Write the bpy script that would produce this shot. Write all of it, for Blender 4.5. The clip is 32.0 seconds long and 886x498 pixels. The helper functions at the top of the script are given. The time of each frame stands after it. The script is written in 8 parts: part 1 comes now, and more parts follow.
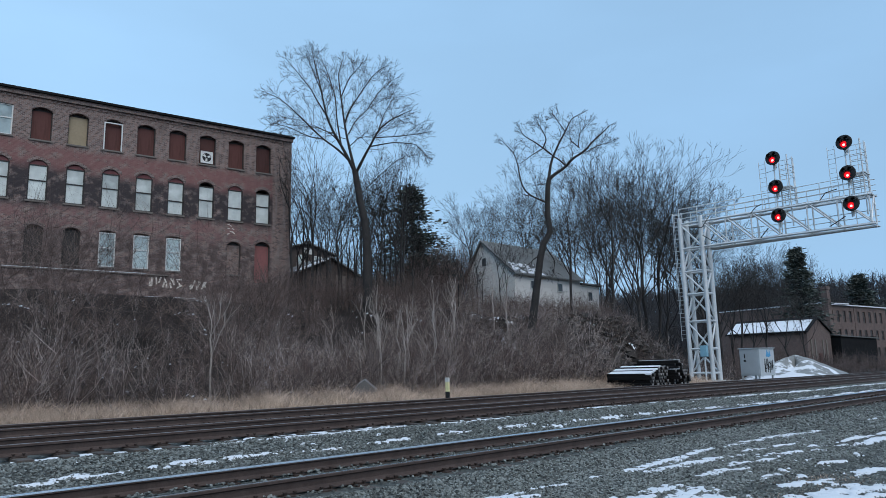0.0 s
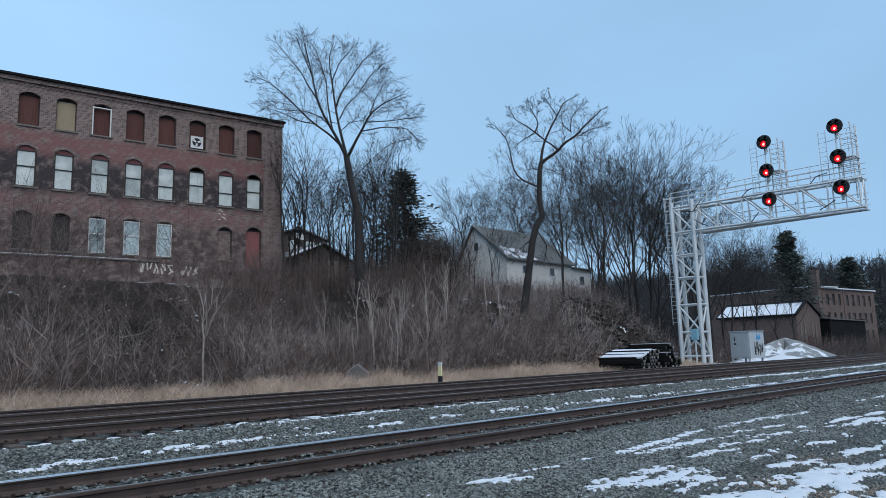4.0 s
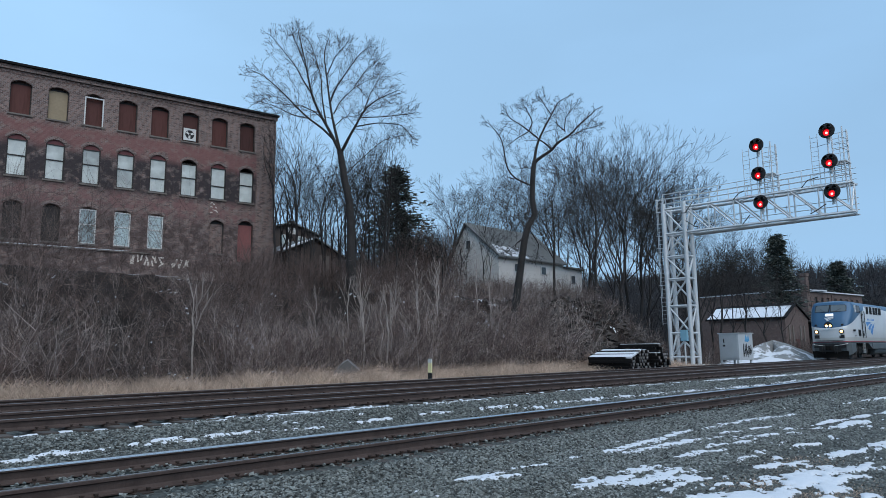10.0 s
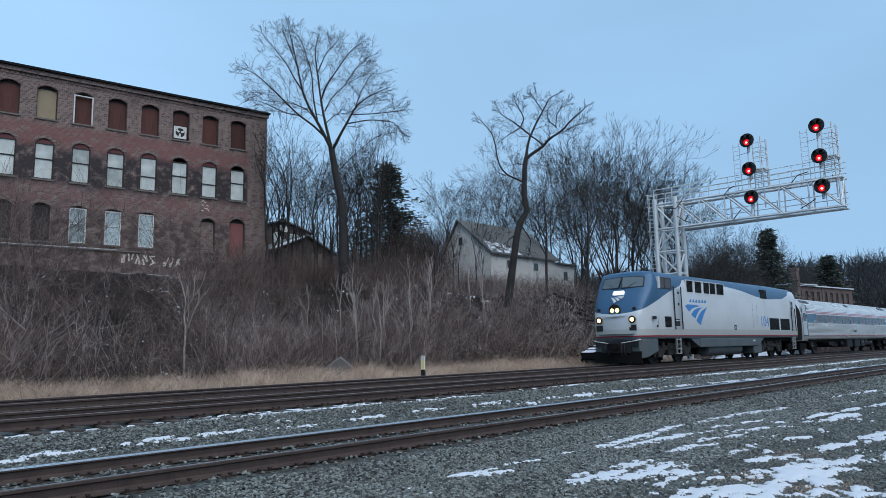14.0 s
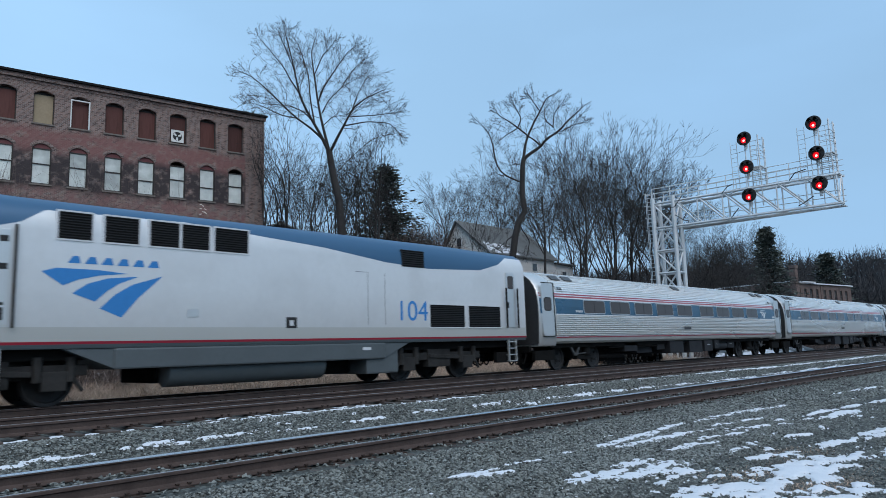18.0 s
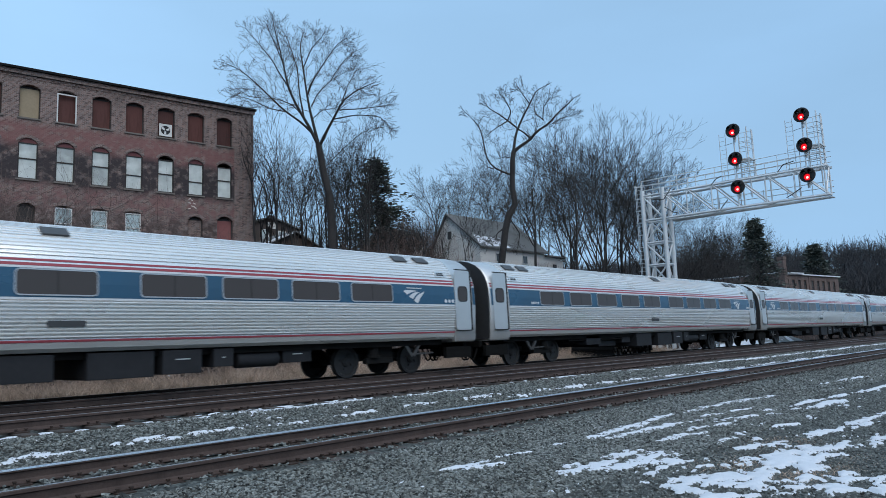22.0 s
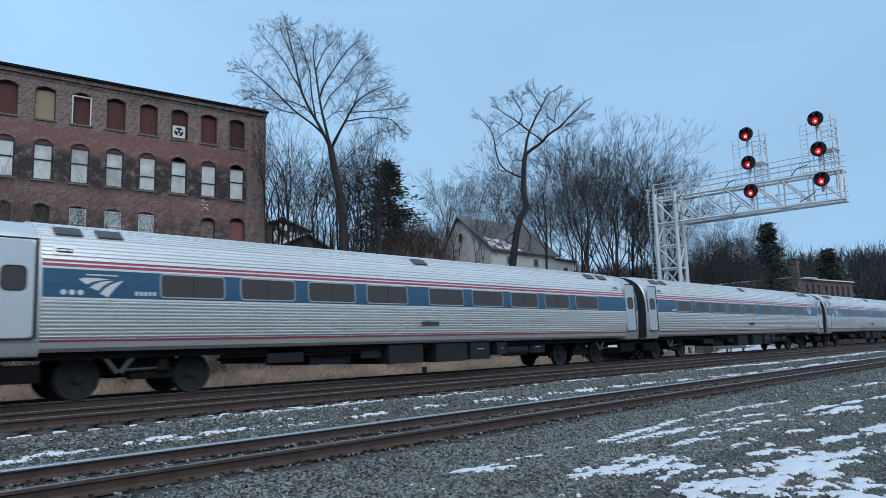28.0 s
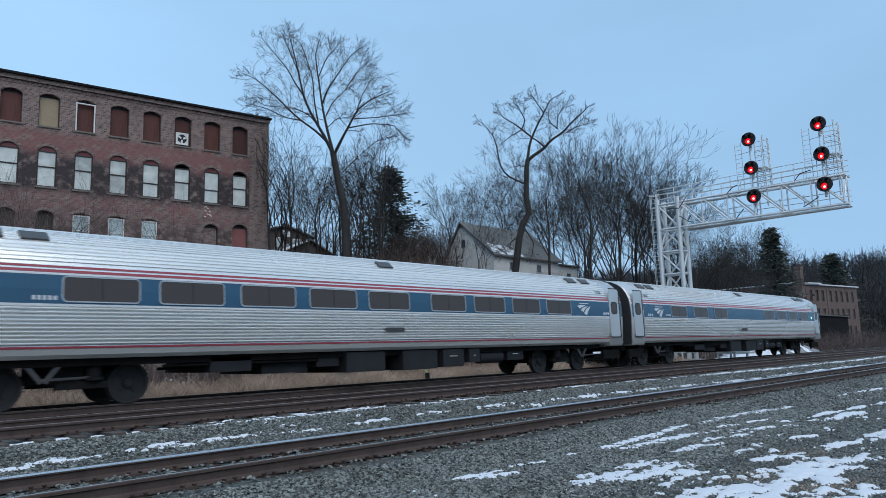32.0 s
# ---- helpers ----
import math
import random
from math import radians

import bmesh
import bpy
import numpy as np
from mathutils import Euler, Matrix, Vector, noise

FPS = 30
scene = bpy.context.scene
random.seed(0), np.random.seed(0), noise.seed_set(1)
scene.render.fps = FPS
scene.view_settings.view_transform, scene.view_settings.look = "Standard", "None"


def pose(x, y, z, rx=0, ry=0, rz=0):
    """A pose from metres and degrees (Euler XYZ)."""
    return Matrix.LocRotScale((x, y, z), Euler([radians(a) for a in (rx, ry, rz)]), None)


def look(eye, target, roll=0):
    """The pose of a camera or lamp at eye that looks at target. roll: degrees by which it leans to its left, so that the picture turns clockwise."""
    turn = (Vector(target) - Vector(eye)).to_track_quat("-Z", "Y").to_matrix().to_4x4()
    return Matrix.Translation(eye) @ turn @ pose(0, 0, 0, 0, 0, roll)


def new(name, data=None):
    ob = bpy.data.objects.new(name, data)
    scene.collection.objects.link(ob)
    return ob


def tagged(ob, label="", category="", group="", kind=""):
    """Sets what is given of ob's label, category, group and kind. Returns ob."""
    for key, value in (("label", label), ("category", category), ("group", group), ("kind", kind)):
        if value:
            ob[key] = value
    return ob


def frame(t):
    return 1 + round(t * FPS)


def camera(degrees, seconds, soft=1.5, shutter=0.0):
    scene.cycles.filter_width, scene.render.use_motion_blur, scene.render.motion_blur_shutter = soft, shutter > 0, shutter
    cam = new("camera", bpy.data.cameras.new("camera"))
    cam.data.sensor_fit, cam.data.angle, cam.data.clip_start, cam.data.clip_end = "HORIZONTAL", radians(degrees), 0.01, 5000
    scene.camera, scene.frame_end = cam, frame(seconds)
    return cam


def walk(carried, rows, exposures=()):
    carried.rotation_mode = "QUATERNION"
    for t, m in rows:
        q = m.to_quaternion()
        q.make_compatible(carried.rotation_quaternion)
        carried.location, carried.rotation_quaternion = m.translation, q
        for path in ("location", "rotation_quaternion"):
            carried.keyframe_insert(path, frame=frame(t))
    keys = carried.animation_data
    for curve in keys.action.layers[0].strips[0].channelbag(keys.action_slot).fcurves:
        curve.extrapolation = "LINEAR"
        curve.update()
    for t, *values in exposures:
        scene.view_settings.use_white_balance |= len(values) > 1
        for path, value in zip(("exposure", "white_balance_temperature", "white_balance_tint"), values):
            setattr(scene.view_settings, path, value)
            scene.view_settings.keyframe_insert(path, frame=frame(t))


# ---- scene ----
# Plan in metres: x runs along the tracks (away to the signal bridge), y across them, z = 0 at the far rails' heads.
EYE_Z = 0.939
cam = camera(63.8, 32.0, soft=0.6, shutter=0.3)

# seconds, heading from +y towards +x, tilt, roll in degrees, and the small sway of the camera in metres
PATH = [
    (0.0, 44.178, 9.667, -1.327, 0.004, -0.002, 0.011),
    (0.5, 44.205, 9.429, -1.352, 0.005, 0.004, 0.010),
    (1.0, 44.263, 9.297, -1.293, 0.003, 0.003, 0.009),
    (1.5, 44.350, 9.236, -1.237, -0.001, -0.003, 0.009),
    (2.0, 44.452, 9.134, -1.202, -0.003, -0.005, 0.010),
    (2.5, 44.582, 8.999, -1.330, -0.004, -0.001, 0.009),
    (3.0, 44.673, 8.799, -1.527, -0.002, 0.005, 0.006),
    (3.5, 44.780, 8.563, -1.710, 0.002, 0.007, 0.004),
    (5.5, 44.875, 8.395, -1.154, 0.006, -0.000, -0.003),
    (6.0, 44.906, 8.517, -1.017, 0.005, 0.001, -0.001),
    (6.5, 44.987, 8.620, -1.023, 0.006, 0.003, 0.000),
    (7.0, 45.097, 8.705, -1.049, 0.007, 0.005, -0.001),
    (7.5, 45.222, 8.727, -1.028, 0.008, 0.007, -0.003),
    (8.0, 45.334, 8.700, -0.989, 0.010, 0.007, -0.005),
    (8.5, 45.371, 8.643, -0.965, 0.013, 0.007, -0.007),
    (9.0, 45.375, 8.560, -0.862, 0.014, 0.007, -0.009),
    (9.5, 45.375, 8.402, -0.823, 0.011, 0.008, -0.007),
    (10.0, 45.436, 8.204, -0.713, 0.007, 0.009, -0.005),
    (10.5, 45.576, 8.034, -0.671, 0.004, 0.008, -0.005),
    (11.0, 45.753, 7.861, -0.629, 0.003, 0.006, -0.007),
    (11.5, 45.883, 7.775, -0.676, 0.004, 0.006, -0.008),
    (12.0, 45.940, 7.714, -0.714, 0.007, 0.004, -0.006),
    (12.5, 45.944, 7.727, -0.834, 0.010, 0.002, -0.003),
    (13.0, 45.947, 7.794, -0.986, 0.012, -0.002, -0.002),
    (13.5, 45.986, 7.880, -1.112, 0.013, -0.003, -0.002),
    (14.0, 46.042, 7.933, -1.170, 0.013, -0.001, -0.002),
    (14.5, 46.094, 7.946, -1.249, 0.011, 0.001, -0.001),
    (16.5, 46.125, 7.797, -1.525, 0.019, 0.004, -0.010),
    (17.0, 46.142, 7.873, -1.588, 0.021, 0.004, -0.011),
    (17.5, 46.155, 7.954, -1.635, 0.024, 0.004, -0.010),
    (18.0, 46.156, 8.030, -1.771, 0.024, 0.005, -0.009),
    (18.5, 46.193, 8.031, -1.928, 0.023, 0.004, -0.008),
    (19.0, 46.218, 8.020, -2.079, 0.022, -0.000, -0.006),
    (19.5, 46.149, 8.016, -2.210, 0.021, -0.004, -0.004),
    (20.0, 46.102, 7.965, -2.245, 0.024, -0.002, -0.005),
    (20.5, 46.171, 7.889, -2.197, 0.029, 0.003, -0.006),
    (21.0, 46.403, 7.782, -2.149, 0.030, 0.004, -0.007),
    (21.5, 46.696, 7.614, -2.144, 0.027, -0.001, -0.006),
    (22.0, 46.898, 7.453, -2.181, 0.024, -0.006, -0.006),
    (22.5, 46.832, 7.331, -2.291, 0.021, -0.005, -0.007),
    (23.0, 46.615, 7.292, -2.303, 0.019, -0.002, -0.009),
    (23.5, 46.337, 7.347, -2.288, 0.019, -0.000, -0.009),
    (24.0, 46.135, 7.423, -2.179, 0.020, 0.002, -0.009),
    (24.5, 46.065, 7.494, -2.007, 0.020, 0.004, -0.009),
    (25.0, 46.014, 7.539, -1.839, 0.014, 0.001, -0.008),
    (25.5, 46.019, 7.575, -1.726, 0.007, -0.005, -0.007),
    (27.5, 46.025, 7.597, -1.749, 0.016, -0.000, -0.009),
    (28.0, 46.036, 7.688, -1.733, 0.012, -0.000, -0.008),
    (28.5, 46.020, 7.792, -1.777, 0.010, -0.000, -0.008),
    (29.0, 46.036, 7.902, -1.788, 0.012, -0.000, -0.008),
    (29.5, 46.057, 7.987, -1.815, 0.016, -0.001, -0.009),
    (30.0, 46.036, 8.039, -1.910, 0.019, -0.002, -0.009),
    (30.5, 46.001, 8.095, -2.006, 0.022, -0.002, -0.009),
    (31.0, 45.934, 8.129, -2.047, 0.021, -0.004, -0.009),
    (31.5, 45.881, 8.156, -1.918, 0.019, -0.007, -0.010),
    (32.0, 45.815, 8.177, -1.839, 0.019, -0.007, -0.010),
]
walk(cam, [(t, pose(dx, dy, EYE_Z + dz, 90 + tilt, 0, -head) @ pose(0, 0, 0, 0, 0, roll))
           for t, head, tilt, roll, dx, dy, dz in PATH],
     exposures=[(0.0, 0.42), (32.0, 0.42)])

# ---- world and light: an even, blue winter dusk ----
world = bpy.data.worlds.new("world")
scene.world = world
world.use_nodes = True
wn, wl = world.node_tree.nodes, world.node_tree.links
wn.clear()
w_out = wn.new("ShaderNodeOutputWorld")
w_bg = wn.new("ShaderNodeBackground")
w_sky = wn.new("ShaderNodeTexSky")
w_sky.sky_type = 'NISHITA'
w_sky.sun_disc = False
w_sky.sun_elevation = radians(4)
w_sky.sun_rotation = radians(200)
w_sky.altitude = 100
w_sky.air_density, w_sky.dust_density, w_sky.ozone_density = 1.0, 0.6, 1.0
# thin high cloud veils, soft and uneven
w_co = wn.new("ShaderNodeTexCoord")
w_map = wn.new("ShaderNodeMapping")
w_map.inputs["Scale"].default_value = (1.3, 1.3, 4.0)
w_noise = wn.new("ShaderNodeTexNoise")
w_noise.inputs["Scale"].default_value = 1.6
w_noise.inputs["Detail"].default_value = 4.0
w_ramp = wn.new("ShaderNodeMapRange")
w_ramp.inputs["From Min"].default_value, w_ramp.inputs["From Max"].default_value = 0.35, 0.75
w_ramp.inputs["To Min"].default_value, w_ramp.inputs["To Max"].default_value = 0.80, 0.94
w_mix = wn.new("ShaderNodeMix")
w_mix.data_type = 'RGBA'
w_mix.inputs["B"].default_value = (3.3, 5.6, 8.4, 1)
# the sky is paler towards the hidden sun and deeper away from it
w_sep = wn.new("ShaderNodeSeparateXYZ")
w_side = wn.new("ShaderNodeMapRange")
w_side.inputs["From Min"].default_value, w_side.inputs["From Max"].default_value = 0.25, 1.0
w_deep = wn.new("ShaderNodeMix")
w_deep.data_type = 'RGBA'
w_deep.inputs["A"].default_value = (3.3, 5.6, 8.4, 1)
w_deep.inputs["B"].default_value = (2.6, 4.45, 6.8, 1)
wl.new(w_co.outputs["Generated"], w_sep.inputs[0])
wl.new(w_sep.outputs["X"], w_side.inputs["Value"])
wl.new(w_side.outputs["Result"], w_deep.inputs["Factor"])
wl.new(w_deep.outputs["Result"], w_mix.inputs["B"])
wl.new(w_co.outputs["Generated"], w_map.inputs["Vector"])
wl.new(w_map.outputs["Vector"], w_noise.inputs["Vector"])
wl.new(w_noise.outputs["Fac"], w_ramp.inputs["Value"])
wl.new(w_ramp.outputs["Result"], w_mix.inputs["Factor"])
wl.new(w_sky.outputs["Color"], w_mix.inputs["A"])
wl.new(w_mix.outputs["Result"], w_bg.inputs["Color"])
wl.new(w_bg.outputs["Background"], w_out.inputs["Surface"])
w_bg.inputs["Strength"].default_value = 0.1

sun = new("sun", bpy.data.lights.new("sun", 'SUN'))
sun.data.energy, sun.data.angle, sun.data.color = 1.5, radians(60), (1.0, 0.93, 0.88)
sun.matrix_world = look((-12, -26, 60), (8, 16, 0))
# ---- kit: meshes and materials ----
class Geo:
    """Collects plain geometry for one mesh."""
    def __init__(self):
        self.v, self.f = [], []

    def add(self, vs, fs):
        o = len(self.v)
        self.v += [tuple(p) for p in vs]
        self.f += [tuple(i + o for i in f) for f in fs]
        return self

    def box(self, x0, x1, y0, y1, z0, z1, m=None):
        vs = [Vector((x, y, z)) for x in (x0, x1) for y in (y0, y1) for z in (z0, z1)]
        if m is not None:
            vs = [m @ p for p in vs]
        return self.add(vs, [(0, 1, 3, 2), (4, 6, 7, 5), (0, 4, 5, 1), (2, 3, 7, 6), (0, 2, 6, 4), (1, 5, 7, 3)])

    def beam(self, a, b, w, h=None):
        """A square bar from a to b."""
        a, b = Vector(a), Vector(b)
        d = b - a
        m = Matrix.Translation(a) @ d.to_track_quat('X', 'Z').to_matrix().to_4x4()
        h = h or w
        return self.box(0, d.length, -w / 2, w / 2, -h / 2, h / 2, m)

    def tube(self, a, b, r0, r1=None, n=8):
        a, b = Vector(a), Vector(b)
        d = b - a
        r1 = r0 if r1 is None else r1
        q = d.to_track_quat('Z', 'X').to_matrix()
        ring = [q @ Vector((math.cos(2 * math.pi * i / n), math.sin(2 * math.pi * i / n), 0)) for i in range(n)]
        vs = [a + p * r0 for p in ring] + [b + p * r1 for p in ring]
        fs = [(i, (i + 1) % n, n + (i + 1) % n, n + i) for i in range(n)]
        fs += [tuple(range(n - 1, -1, -1)), tuple(range(n, 2 * n))]
        return self.add(vs, fs)

    def lathe(self, prof, n=24, m=None, closed=True):
        """Turns (radius, height) pairs about z."""
        vs, fs = [], []
        for r, z in prof:
            vs += [Vector((r * math.cos(2 * math.pi * i / n), r * math.sin(2 * math.pi * i / n), z)) for i in range(n)]
        for k in range(len(prof) - 1):
            fs += [(k * n + i, k * n + (i + 1) % n, (k + 1) * n + (i + 1) % n, (k + 1) * n + i) for i in range(n)]
        if closed:
            fs += [tuple(range(n - 1, -1, -1)), tuple(range((len(prof) - 1) * n, len(prof) * n))]
        if m is not None:
            vs = [m @ p for p in vs]
        return self.add(vs, fs)

    def slab(self, outline, d0, d1, m=None):
        """A flat outline of (u, v) pushed out from d0 to d1 along w: u, v, w are x, z, y before m."""
        n = len(outline)
        vs = [Vector((u, d0, v)) for u, v in outline] + [Vector((u, d1, v)) for u, v in outline]
        if m is not None:
            vs = [m @ p for p in vs]
        fs = [tuple(range(n)), tuple(range(2 * n - 1, n - 1, -1))]
        fs += [(i, n + i, n + (i + 1) % n, (i + 1) % n) for i in range(n)]
        return self.add(vs, fs)

    def loft(self, rings, cap=True, closed=False):
        n, o = len(rings[0]), []
        for r in rings:
            o += r
        m = n if closed else n - 1
        fs = [(k * n + i, k * n + (i + 1) % n, (k + 1) * n + (i + 1) % n, (k + 1) * n + i)
              for k in range(len(rings) - 1) for i in range(m)]
        if cap:
            fs += [tuple(range(n - 1, -1, -1)), tuple(range((len(rings) - 1) * n, len(rings) * n))]
        return self.add(o, fs)

    def mesh(self, name="mesh", smooth=False, bevel=0.0, angle=40):
        me = bpy.data.meshes.new(name)
        me.from_pydata(self.v, [], self.f)
        bm = bmesh.new()
        bm.from_mesh(me)
        bmesh.ops.recalc_face_normals(bm, faces=bm.faces)
        if bevel:
            es = [e for e in bm.edges if len(e.link_faces) == 2 and e.calc_face_angle(0) > 0.6]
            bmesh.ops.bevel(bm, geom=es, offset=bevel, segments=2, profile=0.6, affect='EDGES', clamp_overlap=True)
        if smooth:
            for f in bm.faces:
                f.smooth = True
            for e in bm.edges:
                if len(e.link_faces) == 2 and e.calc_face_angle(0) > radians(angle):
                    e.smooth = False
        bm.to_mesh(me)
        bm.free()
        return me


def part(name, geo, material, parent=None, label="", smooth=False, bevel=0.0, m=None, angle=40):
    """One mesh object, under its thing or part."""
    me = geo.mesh(name, smooth, bevel, angle) if isinstance(geo, Geo) else geo
    if material and not me.materials:
        me.materials.append(material)
    ob = new(name, me)
    ob.parent = parent
    if m is not None:
        ob.matrix_basis = m
    return tagged(ob, label)


def thing(name, label, category, m=None, group="", kind=""):
    ob = new(name)
    ob.empty_display_size = 0.3
    if m is not None:
        ob.matrix_basis = m
    return tagged(ob, label, category, group, kind)


def mesh_np(name, V, Q, material, smooth=False):
    """A mesh from arrays of vertices and of faces with one number of corners."""
    me = bpy.data.meshes.new(name)
    k = Q.shape[1]
    me.vertices.add(len(V))
    me.vertices.foreach_set("co", np.ascontiguousarray(V, dtype=np.float32).ravel())
    me.loops.add(Q.size)
    me.loops.foreach_set("vertex_index", np.ascontiguousarray(Q, dtype=np.int32).ravel())
    me.polygons.add(len(Q))
    me.polygons.foreach_set("loop_start", np.arange(0, Q.size, k, dtype=np.int32))
    me.polygons.foreach_set("use_smooth", np.full(len(Q), smooth))
    me.materials.append(material)
    me.update(calc_edges=True)
    return me


def tubes(P, R, sides):
    """Tapered tubes round many polylines: P (n, k, 3), R (n, k). Gives vertices and quads."""
    P, R = np.asarray(P, float), np.asarray(R, float)
    n, k, _ = P.shape
    d = np.gradient(P, axis=1)
    d /= np.linalg.norm(d, axis=2, keepdims=True) + 1e-9
    ref = np.where(np.abs(d[:, :1, 2:3]) > 0.8, np.array([1.0, 0, 0]), np.array([0, 0, 1.0]))
    u = np.cross(d, np.broadcast_to(ref, d.shape))
    u /= np.linalg.norm(u, axis=2, keepdims=True) + 1e-9
    w = np.cross(d, u)
    a = np.arange(sides) * 2 * math.pi / sides
    V = P[:, :, None] + R[:, :, None, None] * (u[:, :, None] * np.cos(a)[:, None] + w[:, :, None] * np.sin(a)[:, None])
    idx = np.arange(n * k * sides).reshape(n, k, sides)
    j = np.roll(idx, -1, axis=2)
    Q = np.stack([idx[:, :-1], j[:, :-1], j[:, 1:], idx[:, 1:]], axis=-1).reshape(-1, 4)
    return V.reshape(-1, 3), Q


def joined(sets):
    V, Q, o = [], [], 0
    for v, q in sets:
        V.append(v)
        Q.append(q + o)
        o += len(v)
    return np.concatenate(V), np.concatenate(Q)


def mat(name, color, rough=0.7, metal=0.0, var=0.25, grain=30.0, blot=1.5, bump=0.15, tint=None, spec=0.4, island=0.0, obj=0.0, stretch=(1, 1, 1)):
    """A surface with variation at two scales: fine grain and broad blotches towards tint."""
    m = bpy.data.materials.new(name)
    m.use_nodes = True
    nt = m.node_tree
    N, L = nt.nodes, nt.links
    b = N["Principled BSDF"]
    b.inputs["Metallic"].default_value = metal
    b.inputs["Specular IOR Level"].default_value = spec
    co = N.new("ShaderNodeTexCoord")
    mp = N.new("ShaderNodeMapping")
    mp.inputs["Scale"].default_value = stretch
    L.new(co.outputs["Object"], mp.inputs["Vector"])
    n1, n2 = N.new("ShaderNodeTexNoise"), N.new("ShaderNodeTexNoise")
    n1.inputs["Scale"].default_value, n1.inputs["Detail"].default_value = grain, 5
    n2.inputs["Scale"].default_value, n2.inputs["Detail"].default_value = blot, 4
    L.new(mp.outputs["Vector"], n1.inputs["Vector"])
    L.new(mp.outputs["Vector"], n2.inputs["Vector"])
    dark = tuple(c * (1 - var) for c in color)
    lite = tuple(min(1, c * (1 + var)) for c in color)
    tint = tint or tuple(c * (1 - 1.4 * var) for c in color)
    r = N.new("ShaderNodeMix")
    r.data_type = 'RGBA'
    r.inputs["A"].default_value, r.inputs["B"].default_value = (*dark, 1), (*lite, 1)
    L.new(n1.outputs["Fac"], r.inputs["Factor"])
    mr = N.new("ShaderNodeMapRange")
    mr.inputs["From Min"].default_value, mr.inputs["From Max"].default_value = 0.45, 0.75
    mr.inputs["To Max"].default_value = 0.7
    L.new(n2.outputs["Fac"], mr.inputs["Value"])
    r2 = N.new("ShaderNodeMix")
    r2.data_type = 'RGBA'
    r2.inputs["B"].default_value = (*tint, 1)
    L.new(r.outputs["Result"], r2.inputs["A"])
    L.new(mr.outputs["Result"], r2.inputs["Factor"])
    col = r2.outputs["Result"]
    for amount, kind, out in ((island, "ShaderNodeNewGeometry", "Random Per Island"), (obj, "ShaderNodeObjectInfo", "Random")):
        if amount:
            g = N.new(kind)
            k = N.new("ShaderNodeMapRange")
            k.inputs["To Min"].default_value, k.inputs["To Max"].default_value = 1 - amount, 1 + amount
            L.new(g.outputs[out], k.inputs["Value"])
            h = N.new("ShaderNodeVectorMath")
            h.operation = 'SCALE'
            L.new(col, h.inputs[0])
            L.new(k.outputs["Result"], h.inputs["Scale"])
            col = h.outputs["Vector"]
    L.new(col, b.inputs["Base Color"])
    rr = N.new("ShaderNodeMapRange")
    rr.inputs["To Min"].default_value, rr.inputs["To Max"].default_value = max(0.02, rough - 0.12), min(1, rough + 0.12)
    L.new(n2.outputs["Fac"], rr.inputs["Value"])
    L.new(rr.outputs["Result"], b.inputs["Roughness"])
    if bump:
        bp = N.new("ShaderNodeBump")
        bp.inputs["Strength"].default_value = bump
        bp.inputs["Distance"].default_value = 0.02
        L.new(n1.outputs["Fac"], bp.inputs["Height"])
        L.new(bp.outputs["Normal"], b.inputs["Normal"])
    return m


def glow(name, color, strength):
    m = bpy.data.materials.new(name)
    m.use_nodes = True
    b = m.node_tree.nodes["Principled BSDF"]
    b.inputs["Base Color"].default_value = (*color, 1)
    b.inputs["Emission Color"].default_value = (*color, 1)
    b.inputs["Emission Strength"].default_value = strength
    return m


def pane(name, color, rough=0.08, spec=0.6, stain=0.0):
    m = bpy.data.materials.new(name)
    m.use_nodes = True
    N, L = m.node_tree.nodes, m.node_tree.links
    b = N["Principled BSDF"]
    b.inputs["Base Color"].default_value = (*color, 1)
    b.inputs["Roughness"].default_value = rough
    b.inputs["Specular IOR Level"].default_value = spec
    n = N.new("ShaderNodeTexNoise")
    n.inputs["Scale"].default_value = 1.1
    bp = N.new("ShaderNodeBump")
    bp.inputs["Strength"].default_value, bp.inputs["Distance"].default_value = 0.08, 0.05
    co = N.new("ShaderNodeTexCoord")
    L.new(co.outputs["Object"], n.inputs["Vector"])
    L.new(n.outputs["Fac"], bp.inputs["Height"])
    L.new(bp.outputs["Normal"], b.inputs["Normal"])
    if stain:
        # dust and drawn cloth behind the glass, different in each window
        inf = N.new("ShaderNodeObjectInfo")
        n2 = N.new("ShaderNodeTexNoise")
        n2.noise_dimensions = '4D'
        n2.inputs["Scale"].default_value, n2.inputs["Detail"].default_value = 1.6, 4
        L.new(co.outputs["Object"], n2.inputs["Vector"])
        L.new(inf.outputs["Random"], n2.inputs["W"])
        add = N.new("ShaderNodeMath")
        add.operation = 'MULTIPLY_ADD'
        L.new(inf.outputs["Random"], add.inputs[0])
        add.inputs[1].default_value = 0.5
        L.new(n2.outputs["Fac"], add.inputs[2])
        r = N.new("ShaderNodeMapRange")
        r.inputs["From Min"].default_value, r.inputs["From Max"].default_value = 0.45, 1.0
        r.inputs["To Min"].default_value, r.inputs["To Max"].default_value = 1.0, 1 - stain
        L.new(add.outputs[0], r.inputs["Value"])
        v = N.new("ShaderNodeVectorMath")
        v.operation = 'SCALE'
        v.inputs[0].default_value = color
        L.new(r.outputs["Result"], v.inputs["Scale"])
        L.new(v.outputs["Vector"], b.inputs["Base Color"])
    return m


